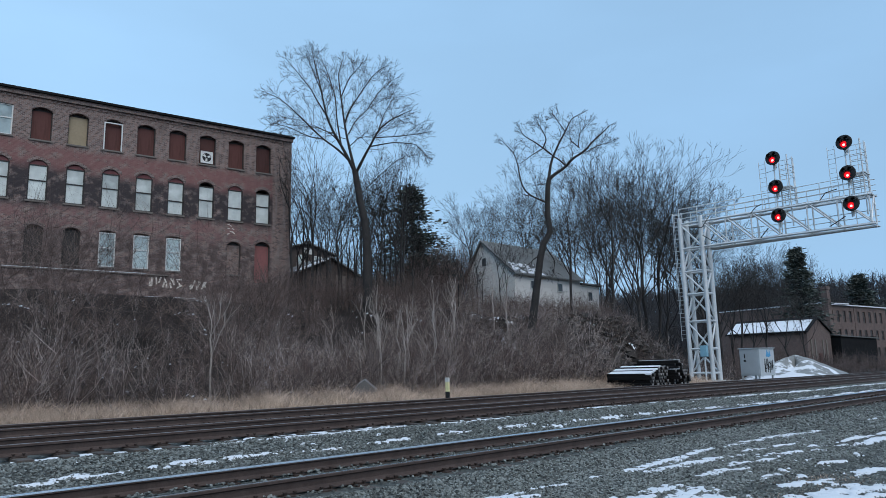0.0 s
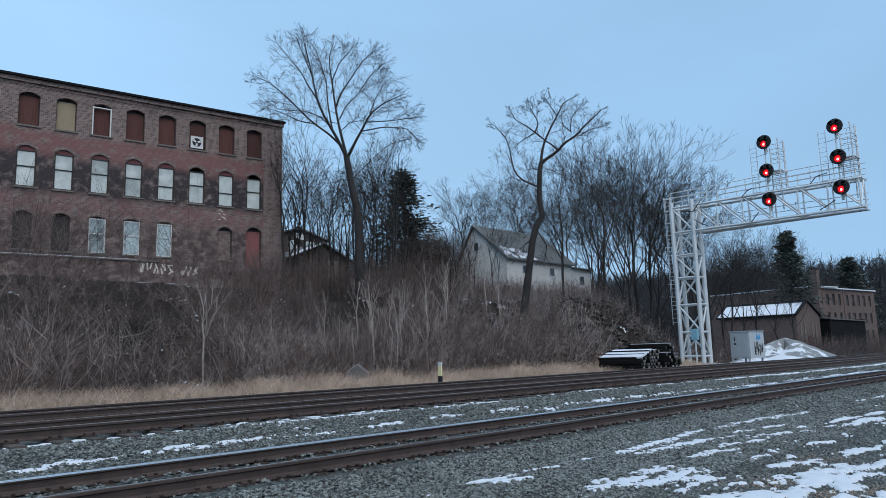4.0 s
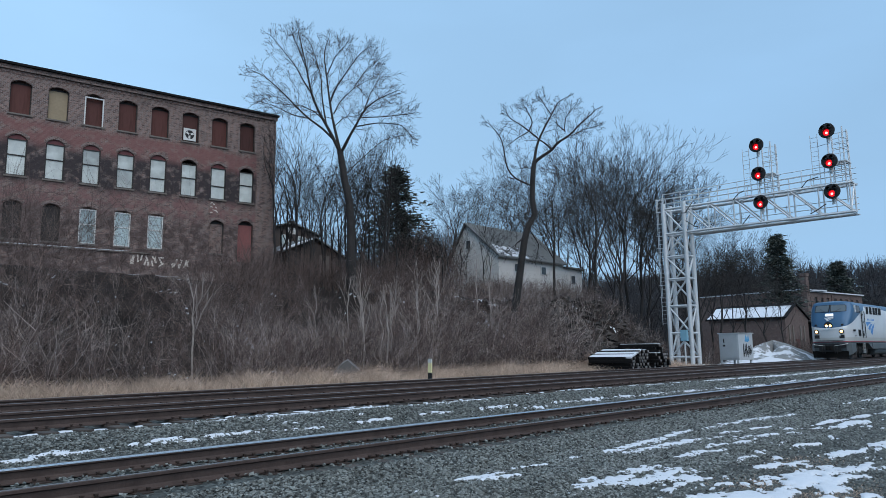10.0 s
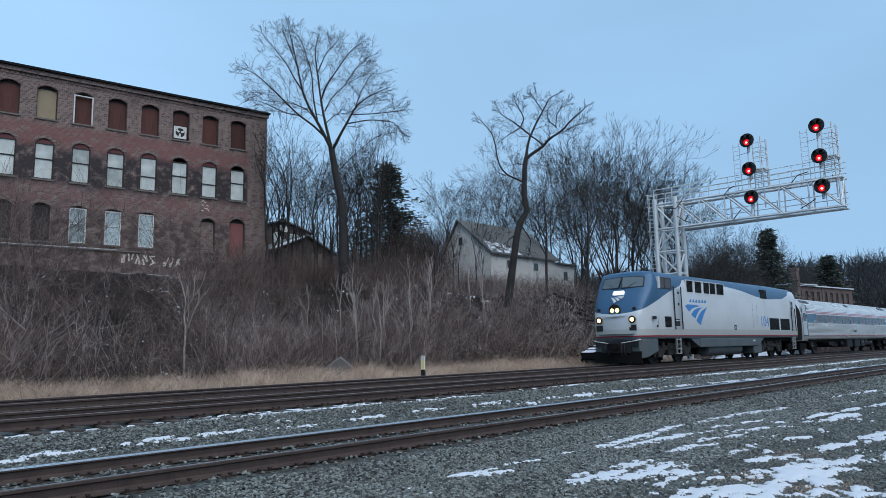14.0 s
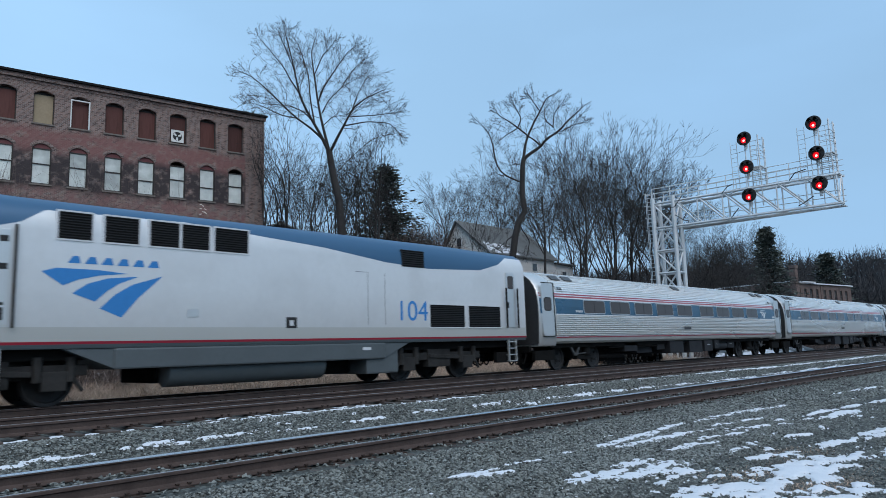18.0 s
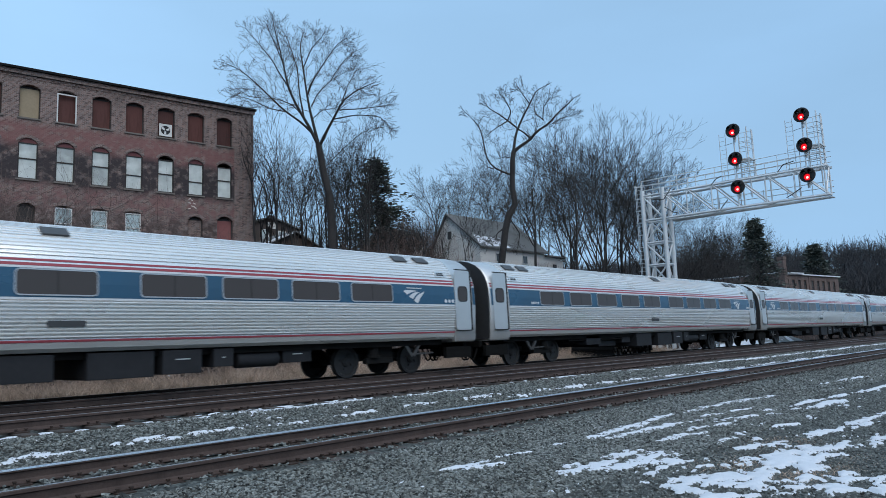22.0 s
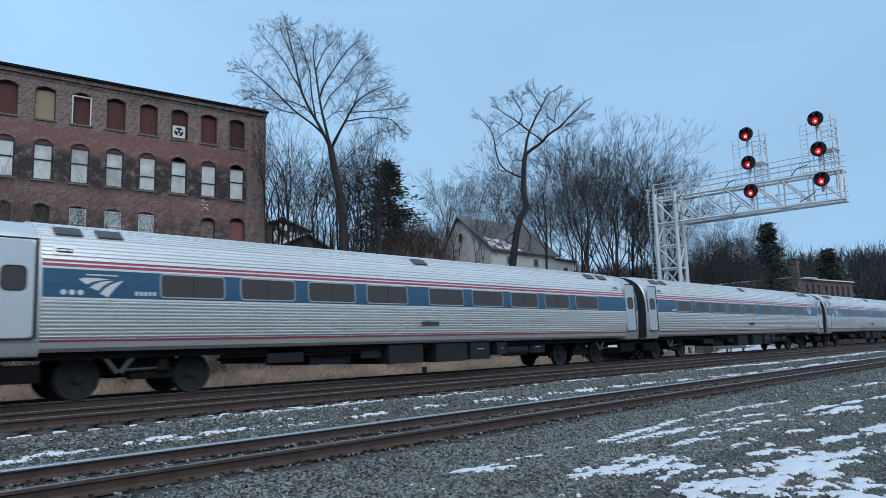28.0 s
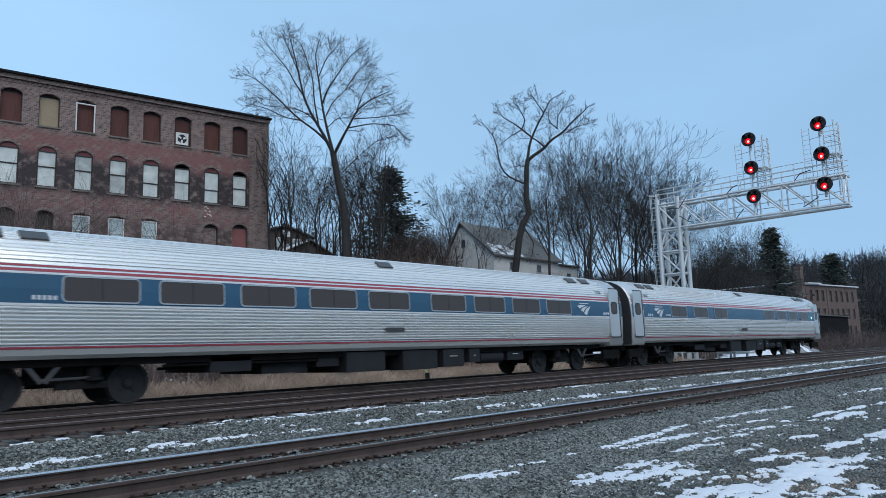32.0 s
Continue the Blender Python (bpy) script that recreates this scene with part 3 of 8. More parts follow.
def opening(u, w, z0, z1, rise, kind, colour=None):
    """What fills one opening of the mill: frame, sill, sashes or boards, with its arch."""
    win = part("window", Geo().box(-w / 2 - 0.08, w / 2 + 0.08, -0.07, 0.12, -0.1, 0.0), M_STONESILL, mill, m=pose(u, 0, z0))
    h = z1 - z0
    if rise:
        pts = arch_outline(w, h - rise, rise)
        n = len(pts) // 2
        g = Geo()
        for p in (pts[:n + 1], pts[n:]):
            edge = -w / 2 if p[0][0] < -0.01 else w / 2
            poly = list(p) + ([(edge, h)] if edge < 0 else [(edge, h)])
            g.slab(poly, 0.004, 0.3)
        part("arch_corner", g, M_BRICK, win)
        f = lambda x: h - rise + rise * max(0, 1 - (x / (w / 2 + 0.1)) ** 2)
        us = [-w / 2 - 0.1 + (w + 0.2) * k / 10 for k in range(11)]
        g = Geo().slab([(a, f(a) + 0.02) for a in us] + [(a, f(a) + 0.22) for a in reversed(us)], -0.02, 0.0)
        part("arch", g, M_BRICK, win)
    if kind == "board":
        part("board", Geo().box(-w / 2, w / 2, 0.24, 0.27, 0, h - rise * 0.9), colour or M_BOARD, win)
        # black sheet that stands for the shadow under the arch, above the board
        part("recess_shade", Geo().box(-w / 2, w / 2, 0.28, 0.32, 0, h), M_BLACK, win)
        part("frame", Geo().box(-w / 2, -w / 2 + 0.05, 0.16, 0.22, 0, h).box(w / 2 - 0.05, w / 2, 0.16, 0.22, 0, h), M_DARKFR, win)
        return win
    fr, top = 0.07, h - rise
    if kind == "redtop":
        part("head_panel", Geo().box(-w / 2, w / 2, 0.08, 0.12, top - 0.02, h), M_REDARCH, win)
    g = Geo()
    g.box(-w / 2, -w / 2 + fr, 0.06, 0.16, 0, top).box(w / 2 - fr, w / 2, 0.06, 0.16, 0, top)
    g.box(-w / 2 + fr, w / 2 - fr, 0.06, 0.16, 0, fr).box(-w / 2 + fr, w / 2 - fr, 0.06, 0.16, top - fr, top)
    part("frame", g, M_DARKFR if kind != "white" else M_WHITE, win)
    mid = top * (0.56 if colour != "low" else 0.42)
    part("sash_bar", Geo().box(-w / 2 + fr, w / 2 - fr, 0.07, 0.15, mid - 0.035, mid + 0.035), M_DARKFR if kind != "white" else M_WHITE, win)
    for a, b, dy in ((fr, mid - 0.035, 0.12), (mid + 0.035, top - fr, 0.10)):
        part("pane", Geo().box(-w / 2 + fr, w / 2 - fr, dy, dy + 0.012, a, b), M_BLIND if kind != "white" else M_BLIND2, win)
    return win


rnd = random.Random(5)
for i in range(8):
    u = U0 + BAY * i
    o = opening(u, W4, 15.35, 17.42, 0.22, "board", M_BOARDY if i == 1 else None)
    if i == 2:
        part("white_frame", Geo().box(-0.56, -0.49, -0.01, 0.1, 0, 1.85).box(0.49, 0.56, -0.01, 0.1, 0, 1.85).box(-0.49, 0.49, -0.01, 0.1, 1.78, 1.85), M_WHITE, o, "peeling white frame")
    opening(u, W3, 11.57, 14.08, 0.28, "plain" if i in (5, 7) else "redtop", "low" if i in (4, 6) else None)
opening(2.73, 1.0, 15.4, 17.3, 0, "white")
opening(2.73, W3, 11.57, 14.08, 0.28, "redtop")
for i in (0, 1):
    opening(U0 + BAY * i, W2, 7.8, 10.1, 0.2, "board", M_DARKFR)
for i in (2, 3, 4):
    opening(U0 + BAY * i, W2, 7.8, 10.1, 0.12, "white")
opening(U0 + BAY * 6, W2, 7.8, 10.1, 0.25, "board", M_BRICK)
opening(18.985, 1.13, 7.3, 10.25, 0.3, "board", M_PINKDOOR)
part("pale_ledge", Geo().box(1.0, 12.6, -0.09, -0.002, 7.42, 7.5), M_STONESILL, mill)
part("ledge_snow", Geo().box(1.0, 11.2, -0.085, -0.004, 7.502, 7.54), M_SNOW, mill)
part("ledge_snow", Geo().box(0.5, 14.4, -0.21, -0.004, 6.002, 6.04), M_SNOW, mill)
part("lower_ledge", Geo().box(0.0, 15.6, -0.22, -0.002, 5.9, 6.0), M_STONESILL, mill)

# the square fan in front of the sixth boarded window
g = Geo()
s = 0.42
g.box(-s, s, -0.06, 0.0, -s, -s + 0.08).box(-s, s, -0.06, 0.0, s - 0.08, s)
g.box(-s, -s + 0.08, -0.06, 0.0, -s + 0.08, s - 0.08).box(s - 0.08, s, -0.06, 0.0, -s + 0.08, s - 0.08)
n = 24
for k in range(n):
    a0, a1 = 2 * math.pi * k / n, 2 * math.pi * (k + 1) / n
    q = lambda a, r: (r * math.cos(a), r * math.sin(a))
    sq = lambda a: (0.345 * math.cos(a) / max(abs(math.cos(a)), abs(math.sin(a))), 0.345 * math.sin(a) / max(abs(math.cos(a)), abs(math.sin(a))))
    g.slab([q(a0, 0.31), q(a1, 0.31), sq(a1), sq(a0)], -0.05, -0.02)
fan = part("wall_fan", g, M_WHITE, mill, "white square extractor fan", m=pose(14.86, 0.11, 15.88))
part("fan_hole", Geo().lathe([(0.31, 0), (0.31, 0.02)], 24, pose(0, 0.004, 0, 90)), M_BLACK, fan)
g = Geo()
for k in range(3):
    a = math.radians(90 + 120 * k)
    m = Matrix.Rotation(a, 4, 'Y')
    g.slab([(0.03, -0.05), (0.27, -0.1), (0.29, 0.05), (0.03, 0.05)], -0.03, -0.015, m)
part("fan_blades", g, M_WHITE, fan)
part("fan_hub", Geo().lathe([(0.07, 0), (0.07, 0.05)], 16, pose(0, 0, 0, 90)), M_DARKFR, fan)

# sprayed strokes that cannot be read, on the wall under the windows
M_SPRAY = mat("white_spray_paint", (0.62, 0.56, 0.50), 0.85, 0, 0.25, 30, 4, 0.05)
rnd = random.Random(11)
for k, u in enumerate((11.6, 12.0, 12.45, 12.9, 13.3, 14.2, 14.55, 14.95)):
    top, low = 7.38 - 0.03 * k, 6.72 - 0.02 * k
    for j in range(3):
        a = Vector((u + rnd.uniform(-0.18, 0.18), -0.006, rnd.choice((top, low))))
        b = Vector((u + rnd.uniform(-0.18, 0.18), -0.006, low if a.z == top else rnd.uniform(low, top)))
        if (a - b).length > 0.15:
            part("paint_stroke", Geo().beam(a, b, 0.004, 0.10), M_SPRAY, mill, "unreadable white spray-painted stroke")
for k in range(7):
    u, z = 16.55 + 0.16 * (k % 3), 11.25 - 0.22 * (k // 2)
    part("paint_stroke", Geo().beam((u - 0.12, -0.006, z), (u + rnd.uniform(0.0, 0.16), -0.006, z - rnd.uniform(-0.1, 0.2)), 0.004, 0.06), M_SPRAY, mill, "unreadable white spray-painted stroke")
# ---- the signal bridge ----
XS = 47.6
bridge = thing("signal_bridge", "pale grey cantilever signal bridge with a lattice mast over the tracks", "signal bridge", pose(XS, 0, 0))
Y_IN, Y_OUT, HX = 22.5, 24.05, 0.52       # mast legs
ARM_Y, ARM_B, ARM_T = 11.95, 9.05, 10.85   # the arm's free end, its lower and upper chords
MAST_TOP = 11.25
legs = [(-HX, Y_IN), (HX, Y_IN), (HX, Y_OUT), (-HX, Y_OUT)]
for lx, ly in legs:
    leg = part("leg", Geo().tube((lx, ly, -0.15), (lx, ly, MAST_TOP), 0.15, 0.15, 12), M_GALV, bridge, smooth=True)
    part("base_plate", Geo().box(lx - 0.25, lx + 0.25, ly - 0.25, ly + 0.25, -0.2, -0.14), M_GALV, leg)
part("foundation", Geo().box(-1.6, 1.6, Y_IN - 0.7, Y_OUT + 0.7, -0.9, -0.2), mat("grey_concrete", (0.33, 0.32, 0.30), 0.9, 0, 0.15, 15, 1, 0.2), bridge, bevel=0.03)
steps = [0.35, 2.0, 3.9, 5.8, 7.4, ARM_B, ARM_T]
for k, z in enumerate(steps):
    for i in range(4):
        (ax, ay), (bx, by) = legs[i], legs[(i + 1) % 4]
        part("strut", Geo().tube((ax, ay, z), (bx, by, z), 0.075, n=8), M_GALV, bridge, smooth=True)
        if k + 1 < len(steps):
            z2 = steps[k + 1]
            a, b = ((ax, ay, z), (bx, by, z2)) if (k + i) % 2 else ((bx, by, z), (ax, ay, z2))
            part("brace", Geo().tube(a, b, 0.065, n=8), M_GALV, bridge, smooth=True)
# arm: four chords with posts and diagonals on each face
for cx in (-HX, HX):
    for cz in (ARM_B, ARM_T):
        part("chord", Geo().tube((cx, Y_OUT, cz), (cx, ARM_Y - (0.22 if cx < 0 else 0), cz - 0.12), 0.075, n=10), M_GALV, bridge, smooth=True)
n_pan = 6
ys = [Y_IN + (ARM_Y - Y_IN) * k / n_pan for k in range(n_pan + 1)]
for k, y in enumerate(ys):
    for cx in (-HX, HX):
        part("arm_post", Geo().tube((cx, y, ARM_B), (cx, y, ARM_T), 0.05, n=8), M_GALV, bridge, smooth=True)
        if k < n_pan:
            part("arm_brace", Geo().tube((cx, y, ARM_T), (cx, ys[k + 1], ARM_B), 0.05, n=8), M_GALV, bridge, smooth=True)
    for cz in (ARM_B, ARM_T):
        part("cross_bar", Geo().tube((-HX, y, cz), (HX, y, cz), 0.045, n=8), M_GALV, bridge, smooth=True)
        if k < n_pan:
            part("wind_brace", Geo().tube((-HX if k % 2 else HX, y, cz), (HX if k % 2 else -HX, ys[k + 1], cz), 0.035, n=6), M_GALV, bridge, smooth=True)
part("walkway", Geo().box(HX + 0.02, HX + 0.75, ARM_Y, Y_OUT, ARM_T - 0.02, ARM_T + 0.03), M_GALV, bridge, "narrow grated walkway")
part("toe_board", Geo().box(HX + 0.72, HX + 0.75, ARM_Y, Y_OUT, ARM_T + 0.031, ARM_T + 0.13), M_GALV, bridge)
for cx in (-HX, HX + 0.72):
    y = Y_OUT
    while y > ARM_Y:
        part("rail_post", Geo().tube((cx, y, ARM_T), (cx, y, ARM_T + 1.1), 0.024, n=6), M_GALV, bridge)
        y -= 1.35
    for z in (0.4, 0.75, 1.1):
        part("hand_rail", Geo().tube((cx, ARM_Y, ARM_T + z), (cx, Y_OUT, ARM_T + z), 0.024, n=6), M_GALV, bridge)
# rails of the lower gangway, seen through the truss
y = Y_IN - 0.3
while y > ARM_Y:
    part("rail_post", Geo().tube((HX + 0.72, y, ARM_B), (HX + 0.72, y, ARM_B + 1.15), 0.026, n=6), M_GALV, bridge)
    y -= 1.5
for z in (0.35, 0.72, 1.1):
    part("hand_rail", Geo().tube((HX + 0.72, ARM_Y, ARM_B + z - 0.1), (HX + 0.72, Y_IN, ARM_B + z), 0.026, n=6), M_GALV, bridge)
part("lower_gangway", Geo().box(HX + 0.1, HX + 0.75, ARM_Y, Y_IN, ARM_B - 0.1, ARM_B - 0.06), M_GALV, bridge, "narrow grated walkway")
# end frame of the arm
part("end_brace", Geo().tube((HX, ARM_Y, ARM_T), (-HX, ARM_Y, ARM_B), 0.045, n=8), M_GALV, bridge, smooth=True)


def ladder(y, z0, z1, x, w=0.4, cage=False):
    g = Geo()
    for s in (-w / 2, w / 2):
        g.tube((x, y + s, z0), (x, y + s, z1), 0.022, n=6)
    z = z0 + 0.15
    while z < z1:
        g.tube((x, y - w / 2, z), (x, y + w / 2, z), 0.014, n=5)
        z += 0.3
    if cage:
        z = z0 + 2.0
        while z < z1:
            pts = [(x + (0.7 * math.sin(math.pi * k / 6)), y + 0.36 * math.cos(math.pi * k / 6), z) for k in range(7)]
            for p, q in zip(pts, pts[1:]):
                g.beam(p, q, 0.03, 0.03)
            z += 0.9
        for k in (1, 3, 5):
            px, py = x + 0.7 * math.sin(math.pi * k / 6), y + 0.36 * math.cos(math.pi * k / 6)
            g.beam((px, py, z0 + 2.0), (px, py, z1), 0.03, 0.02)
    part("ladder", g, M_GALV, bridge)


ladder(Y_OUT + 0.55, 2.6, MAST_TOP + 0.6, 0.0, 0.45, True)


def signal_tower(y):
    """Posts, platforms, ladder and three heads of one signal."""
    z_heads = (10.31, 12.21, 14.14)
    for px, py in ((-0.35, y - 0.75), (-0.35, y + 0.1), (0.55, y - 0.75), (0.55, y + 0.1)):
        part("signal_post", Geo().tube((px, py, ARM_B + (0.5 if px < 0 else 1.8)), (px, py, 14.3 if py < y else 14.6), 0.045, n=8), M_GALV, bridge, smooth=True)
    part("platform", Geo().box(-0.4, 0.7, y - 0.85, y + 0.15, 12.14, 12.2), M_GALV, bridge)
    g = Geo()
    for z in (11.35, 11.7, 12.05, 12.9, 13.25, 13.6, 14.2):
        for a, b in (((-0.4, y - 0.8), (0.6, y - 0.8)), ((0.6, y - 0.8), (0.6, y + 0.15)), ((-0.4, y - 0.8), (-0.4, y - 0.2))):
            if z > 13.7 and b[1] < y:
                continue
            g.tube((*a, z), (*b, z), 0.02, n=5)
    for py in (y - 0.8, y - 0.3):
        g.tube((0.6, py, 10.9), (0.6, py, 14.2), 0.02, n=5)
    part("guard_rail", g, M_GALV, bridge)
    ladder(y + 0.95, ARM_T, 14.2, -0.1, 0.42)
    part("ladder_tie", Geo().tube((-0.1, y + 0.75, 13.4), (-0.35, y + 0.1, 13.4), 0.02, n=5).tube((-0.1, y + 0.75, 12.2), (-0.35, y + 0.1, 12.2), 0.02, n=5), M_GALV, bridge)
    for z in z_heads:
        head = part("signal_head", Geo().lathe([(0.0, 0.0), (0.44, 0.0), (0.47, 0.03), (0.47, 0.05), (0.3, 0.12), (0.2, 0.3), (0.0, 0.3)], 32, pose(0, 0, 0, 0, 90), False),
                    M_BLACK, bridge, "round black signal head", smooth=True, m=pose(-0.72, y, z))
        for k, (dy, dz) in enumerate(((0.0, -0.14), (0.18, 0.18), (-0.18, 0.18))):
            part("lens", Geo().lathe([(0.2 if k == 0 else 0.1, 0.0), (0.19 if k == 0 else 0.1, 0.015), (0.06, 0.03), (0.0, 0.034)], 20, pose(0, 0, 0, 0, -90), False),
                 M_RED if k == 0 else M_LENSOFF, head, "lit red lens" if k == 0 else "dark lens", smooth=True, m=pose(-0.004, dy, dz))
            if k == 0:
                part("lamp_core", Geo().lathe([(0.075, 0.0), (0.06, 0.02), (0.0, 0.03)], 16, pose(0, 0, 0, 0, -90), False), M_REDCORE, head, "bright lamp", m=pose(-0.034, dy, dz - 0.03))
            # hood: an open half-ring over each lens
            g = Geo()
            rings = []
            for x, r in ((0.0, 0.215 if k == 0 else 0.125), (-0.2, 0.215 if k == 0 else 0.125)):
                rings.append([(x, r * math.cos(a), r * math.sin(a)) for a in [math.radians(-40 + 260 * i / 14) for i in range(15)]])
            g.loft(rings, cap=False)
            inner = [[(x, y0 * 0.95, z0 * 0.95) for x, y0, z0 in r] for r in rings]
            g.loft(inner, cap=False)
            part("hood", g, M_BLACK, head, smooth=True, m=pose(-0.004, dy, dz))
        part("head_bracket", Geo().box(-0.42, -0.3, y - 0.08, y + 0.08, z - 0.6, z - 0.1).tube((-0.4, y, z - 0.75), (-0.4, y, z), 0.06, n=8), M_GALV, bridge)


signal_tower(17.15)
signal_tower(12.88)
# black signal cables sagging along the arm
M_CABLE = M_BLACK
for pts in (((-0.95, 23.0, 10.4), (-0.98, 22.2, 10.3), (-0.98, 21.6, 11.0)), ((-0.95, 22.2, 9.75), (-0.98, 21.6, 9.3), (-0.98, 21.2, 9.15)),
            ((-0.7, 18.9, 10.75), (-0.75, 18.5, 11.1), (-0.6, 18.2, 11.25)), ((-0.7, 18.4, 9.0), (-0.75, 18.1, 9.3), (-0.6, 17.9, 9.6)),
            ((-0.7, 14.6, 10.8), (-0.8, 14.2, 11.2), (-0.6, 13.6, 11.35)), ((-0.7, 14.2, 9.1), (-0.8, 13.8, 9.25), (-0.6, 13.3, 9.6))):
    part("cable", Geo().tube(pts[0], pts[1], 0.03, n=6).tube(pts[1], pts[2], 0.03, n=6), M_CABLE, bridge)
part("junction_box", Geo().box(-1.25, -0.95, 22.5, 22.95, 1.45, 2.2), mat("blue_grey_box", (0.22, 0.42, 0.52), 0.5, 0.1, 0.15, 15, 2, 0.05), bridge, "pale blue junction box", bevel=0.02)
part("conduit", Geo().tube((-1.1, 22.72, -0.3), (-1.1, 22.72, 1.45), 0.06, n=8), M_GALV, bridge)

# ---- trackside things ----
M_CABINET = mat("silver_cabinet_paint", (0.60, 0.62, 0.63), 0.4, 0.35, 0.08, 12, 1.2, 0.04)
cab = thing("equipment_cabinet", "silver trackside equipment cabinet with spray paint on one side", "cabinet", pose(52.1, 21.6, -0.05, 0, 0, -10))
part("body", Geo().box(-0.85, 0.95, -0.8, 0.75, 0.12, 2.0), M_CABINET, cab, bevel=0.03)
part("roof", Geo().box(-0.92, 1.02, -0.87, 0.82, 2.002, 2.06), M_CABINET, cab, bevel=0.02)
part("door", Geo().box(-0.875, -0.853, -0.7, 0.66, 0.25, 1.9), M_CABINET, cab, bevel=0.008)
part("handle", Geo().box(-0.92, -0.877, 0.3, 0.36, 1.35, 1.65).box(-0.91, -0.877, 0.24, 0.42, 1.1, 1.22), M_BLACK, cab, "black door handle and lock")
for fx in (-0.8, 0.8):
    for fy in (-0.65, 0.65):
        part("foot", Geo().box(fx - 0.06, fx + 0.06, fy - 0.06, fy + 0.06, -0.35, 0.118), M_GALV, cab)
g = Geo()
rnd = random.Random(3)
for k in range(9):
    x = -0.3 + 0.12 * k
    g.beam((x, -0.806, rnd.uniform(0.3, 0.6)), (x + rnd.uniform(-0.08, 0.12), -0.806, rnd.uniform(0.95, 1.35)), 0.008, 0.07)
    g.beam((x - 0.05, -0.806, rnd.uniform(0.4, 1.2)), (x + 0.1, -0.806, rnd.uniform(0.4, 1.2)), 0.008, 0.05)
part("spray_marks", g, M_BLACK, cab, "black spray-painted marks")
part("blue_mark", Geo().slab([(-0.1, 1.45), (0.1, 1.95), (0.25, 1.6), (0.4, 1.95), (0.5, 1.5), (0.3, 1.4)], -0.812, -0.804), mat("blue_spray", (0.10, 0.35, 0.6), 0.7, 0, 0.2), cab, "blue spray-painted patch")

# stacks of old ties
M_OLDTIE = mat("black_used_tie", (0.010, 0.0095, 0.0095), 0.9, 0, 0.4, 15, 1.5, 0.4, obj=0.4, spec=0.1)
M_TIEEND = mat("cracked_tie_end", (0.012, 0.011, 0.011), 0.9, 0, 0.6, 9, 7, 0.4, tint=(0.75, 0.73, 0.71), obj=0.6)
ME_OLD = Geo().box(-0.115, 0.115, 0, 2.6, 0, 0.17).mesh("tie", bevel=0.015)
ME_OLD.materials.append(M_OLDTIE)
ME_OEND = Geo().box(-0.108, 0.108, -0.006, 0.0, 0.006, 0.164).mesh("tie_end")
ME_OEND.materials.append(M_TIEEND)
rnd = random.Random(21)
for label, x0, y0, cols, rows, fall in (("neat stack of old black railway ties with snow on top", 35.3, 20.35, 9, 8, 0.0),
                                        ("loose pile of old black railway ties", 37.75, 20.1, 7, 7, 0.5), ("high stack of old railway ties", 39.3, 20.9, 5, 10, 0.2)):
    st = thing("tie_stack", label, "tie stack", pose(x0, y0, float(height(x0, y0 + 1)) + 0.02, 0, 0, 4), group="stacks of ties by the track")
    for r in range(rows):
        for c in range(cols - (r // 3 if fall else 0)):
            if not fall and r >= rows - max(0, (5 - c) // 2):
                continue
            m = pose(c * 0.245 + rnd.uniform(-0.01, 0.01), rnd.uniform(-0.12, 0.12) * (1 + 2 * fall), r * 0.176, 0, 0, rnd.uniform(-2, 2) * (1 + fall))
            t = part("tie", ME_OLD, None, st, m=m)
            part("tie_end", ME_OEND, None, t, m=pose(0, -0.001, 0))
    if not fall:
        za, zb = (rows - 2.4) * 0.176, rows * 0.176
        for x0, x1, y0, y1 in ((-0.12, 0.93, 0.02, 2.58), (0.97, 1.42, 0.1, 2.5)):
            a, b = za + (zb - za) * (x0 + 0.13) / 1.55, za + (zb - za) * (x1 + 0.13) / 1.55
            part("snow_cover", Geo().slab([(x0, a - 0.03), (x1, b - 0.03), (x1, b + 0.07), (x0, a + 0.07)], y0, y1), M_SNOW, st, bevel=0.012)
        part("snow_cover", Geo().box(1.46, 2.05, 0.1, 2.5, zb, zb + 0.03), M_SNOW, st, bevel=0.012)
    else:
        part("snow_cover", Geo().box(-0.1, 0.8, 0.2, 2.4, rows * 0.176, rows * 0.176 + 0.03), M_SNOW, st, bevel=0.012)
# white and yellow marker post
px, py = 20.0, 20.5
mk = thing("marker_post", "short pale yellow marker post beside the far track", "post", pose(px, py, float(height(px, py))))
part("post", Geo().box(-0.03, 0.03, -0.09, 0.09, 0.0, 1.2), mat("pale_yellow_plastic", (0.75, 0.68, 0.36), 0.5, 0, 0.08, 15, 3, 0.05), mk, bevel=0.01)
part("base_band", Geo().box(-0.033, 0.033, -0.094, 0.094, 0.0, 0.66), M_BLACK, mk)
part("top_band", Geo().box(-0.033, 0.033, -0.094, 0.094, 1.04, 1.205), M_WHITE, mk, bevel=0.008)
# heap of crushed stone under snow
V, Q = [], []
n, k = 48, 20
for j in range(k + 1):
    r = j / k
    for i in range(n):
        a = 2 * math.pi * i / n
        d = Vector((math.cos(a) * r * (9.6 if math.cos(a) > 0 else 7.6), math.sin(a) * r * 4.0, 0))
        z = 1.75 * max(0, 1 - r ** 1.25) * (1 - 0.25 * math.sin(a * 2 + 1)) + 0.14 * noise.noise(d * 1.3) + 0.05 * noise.noise(d * 5)
        V.append((d.x, d.y, z - 0.1 if r < 1 else -0.4))
for j in range(k):
    for i in range(n):
        Q.append((j * n + i, j * n + (i + 1) % n, (j + 1) * n + (i + 1) % n, (j + 1) * n + i))


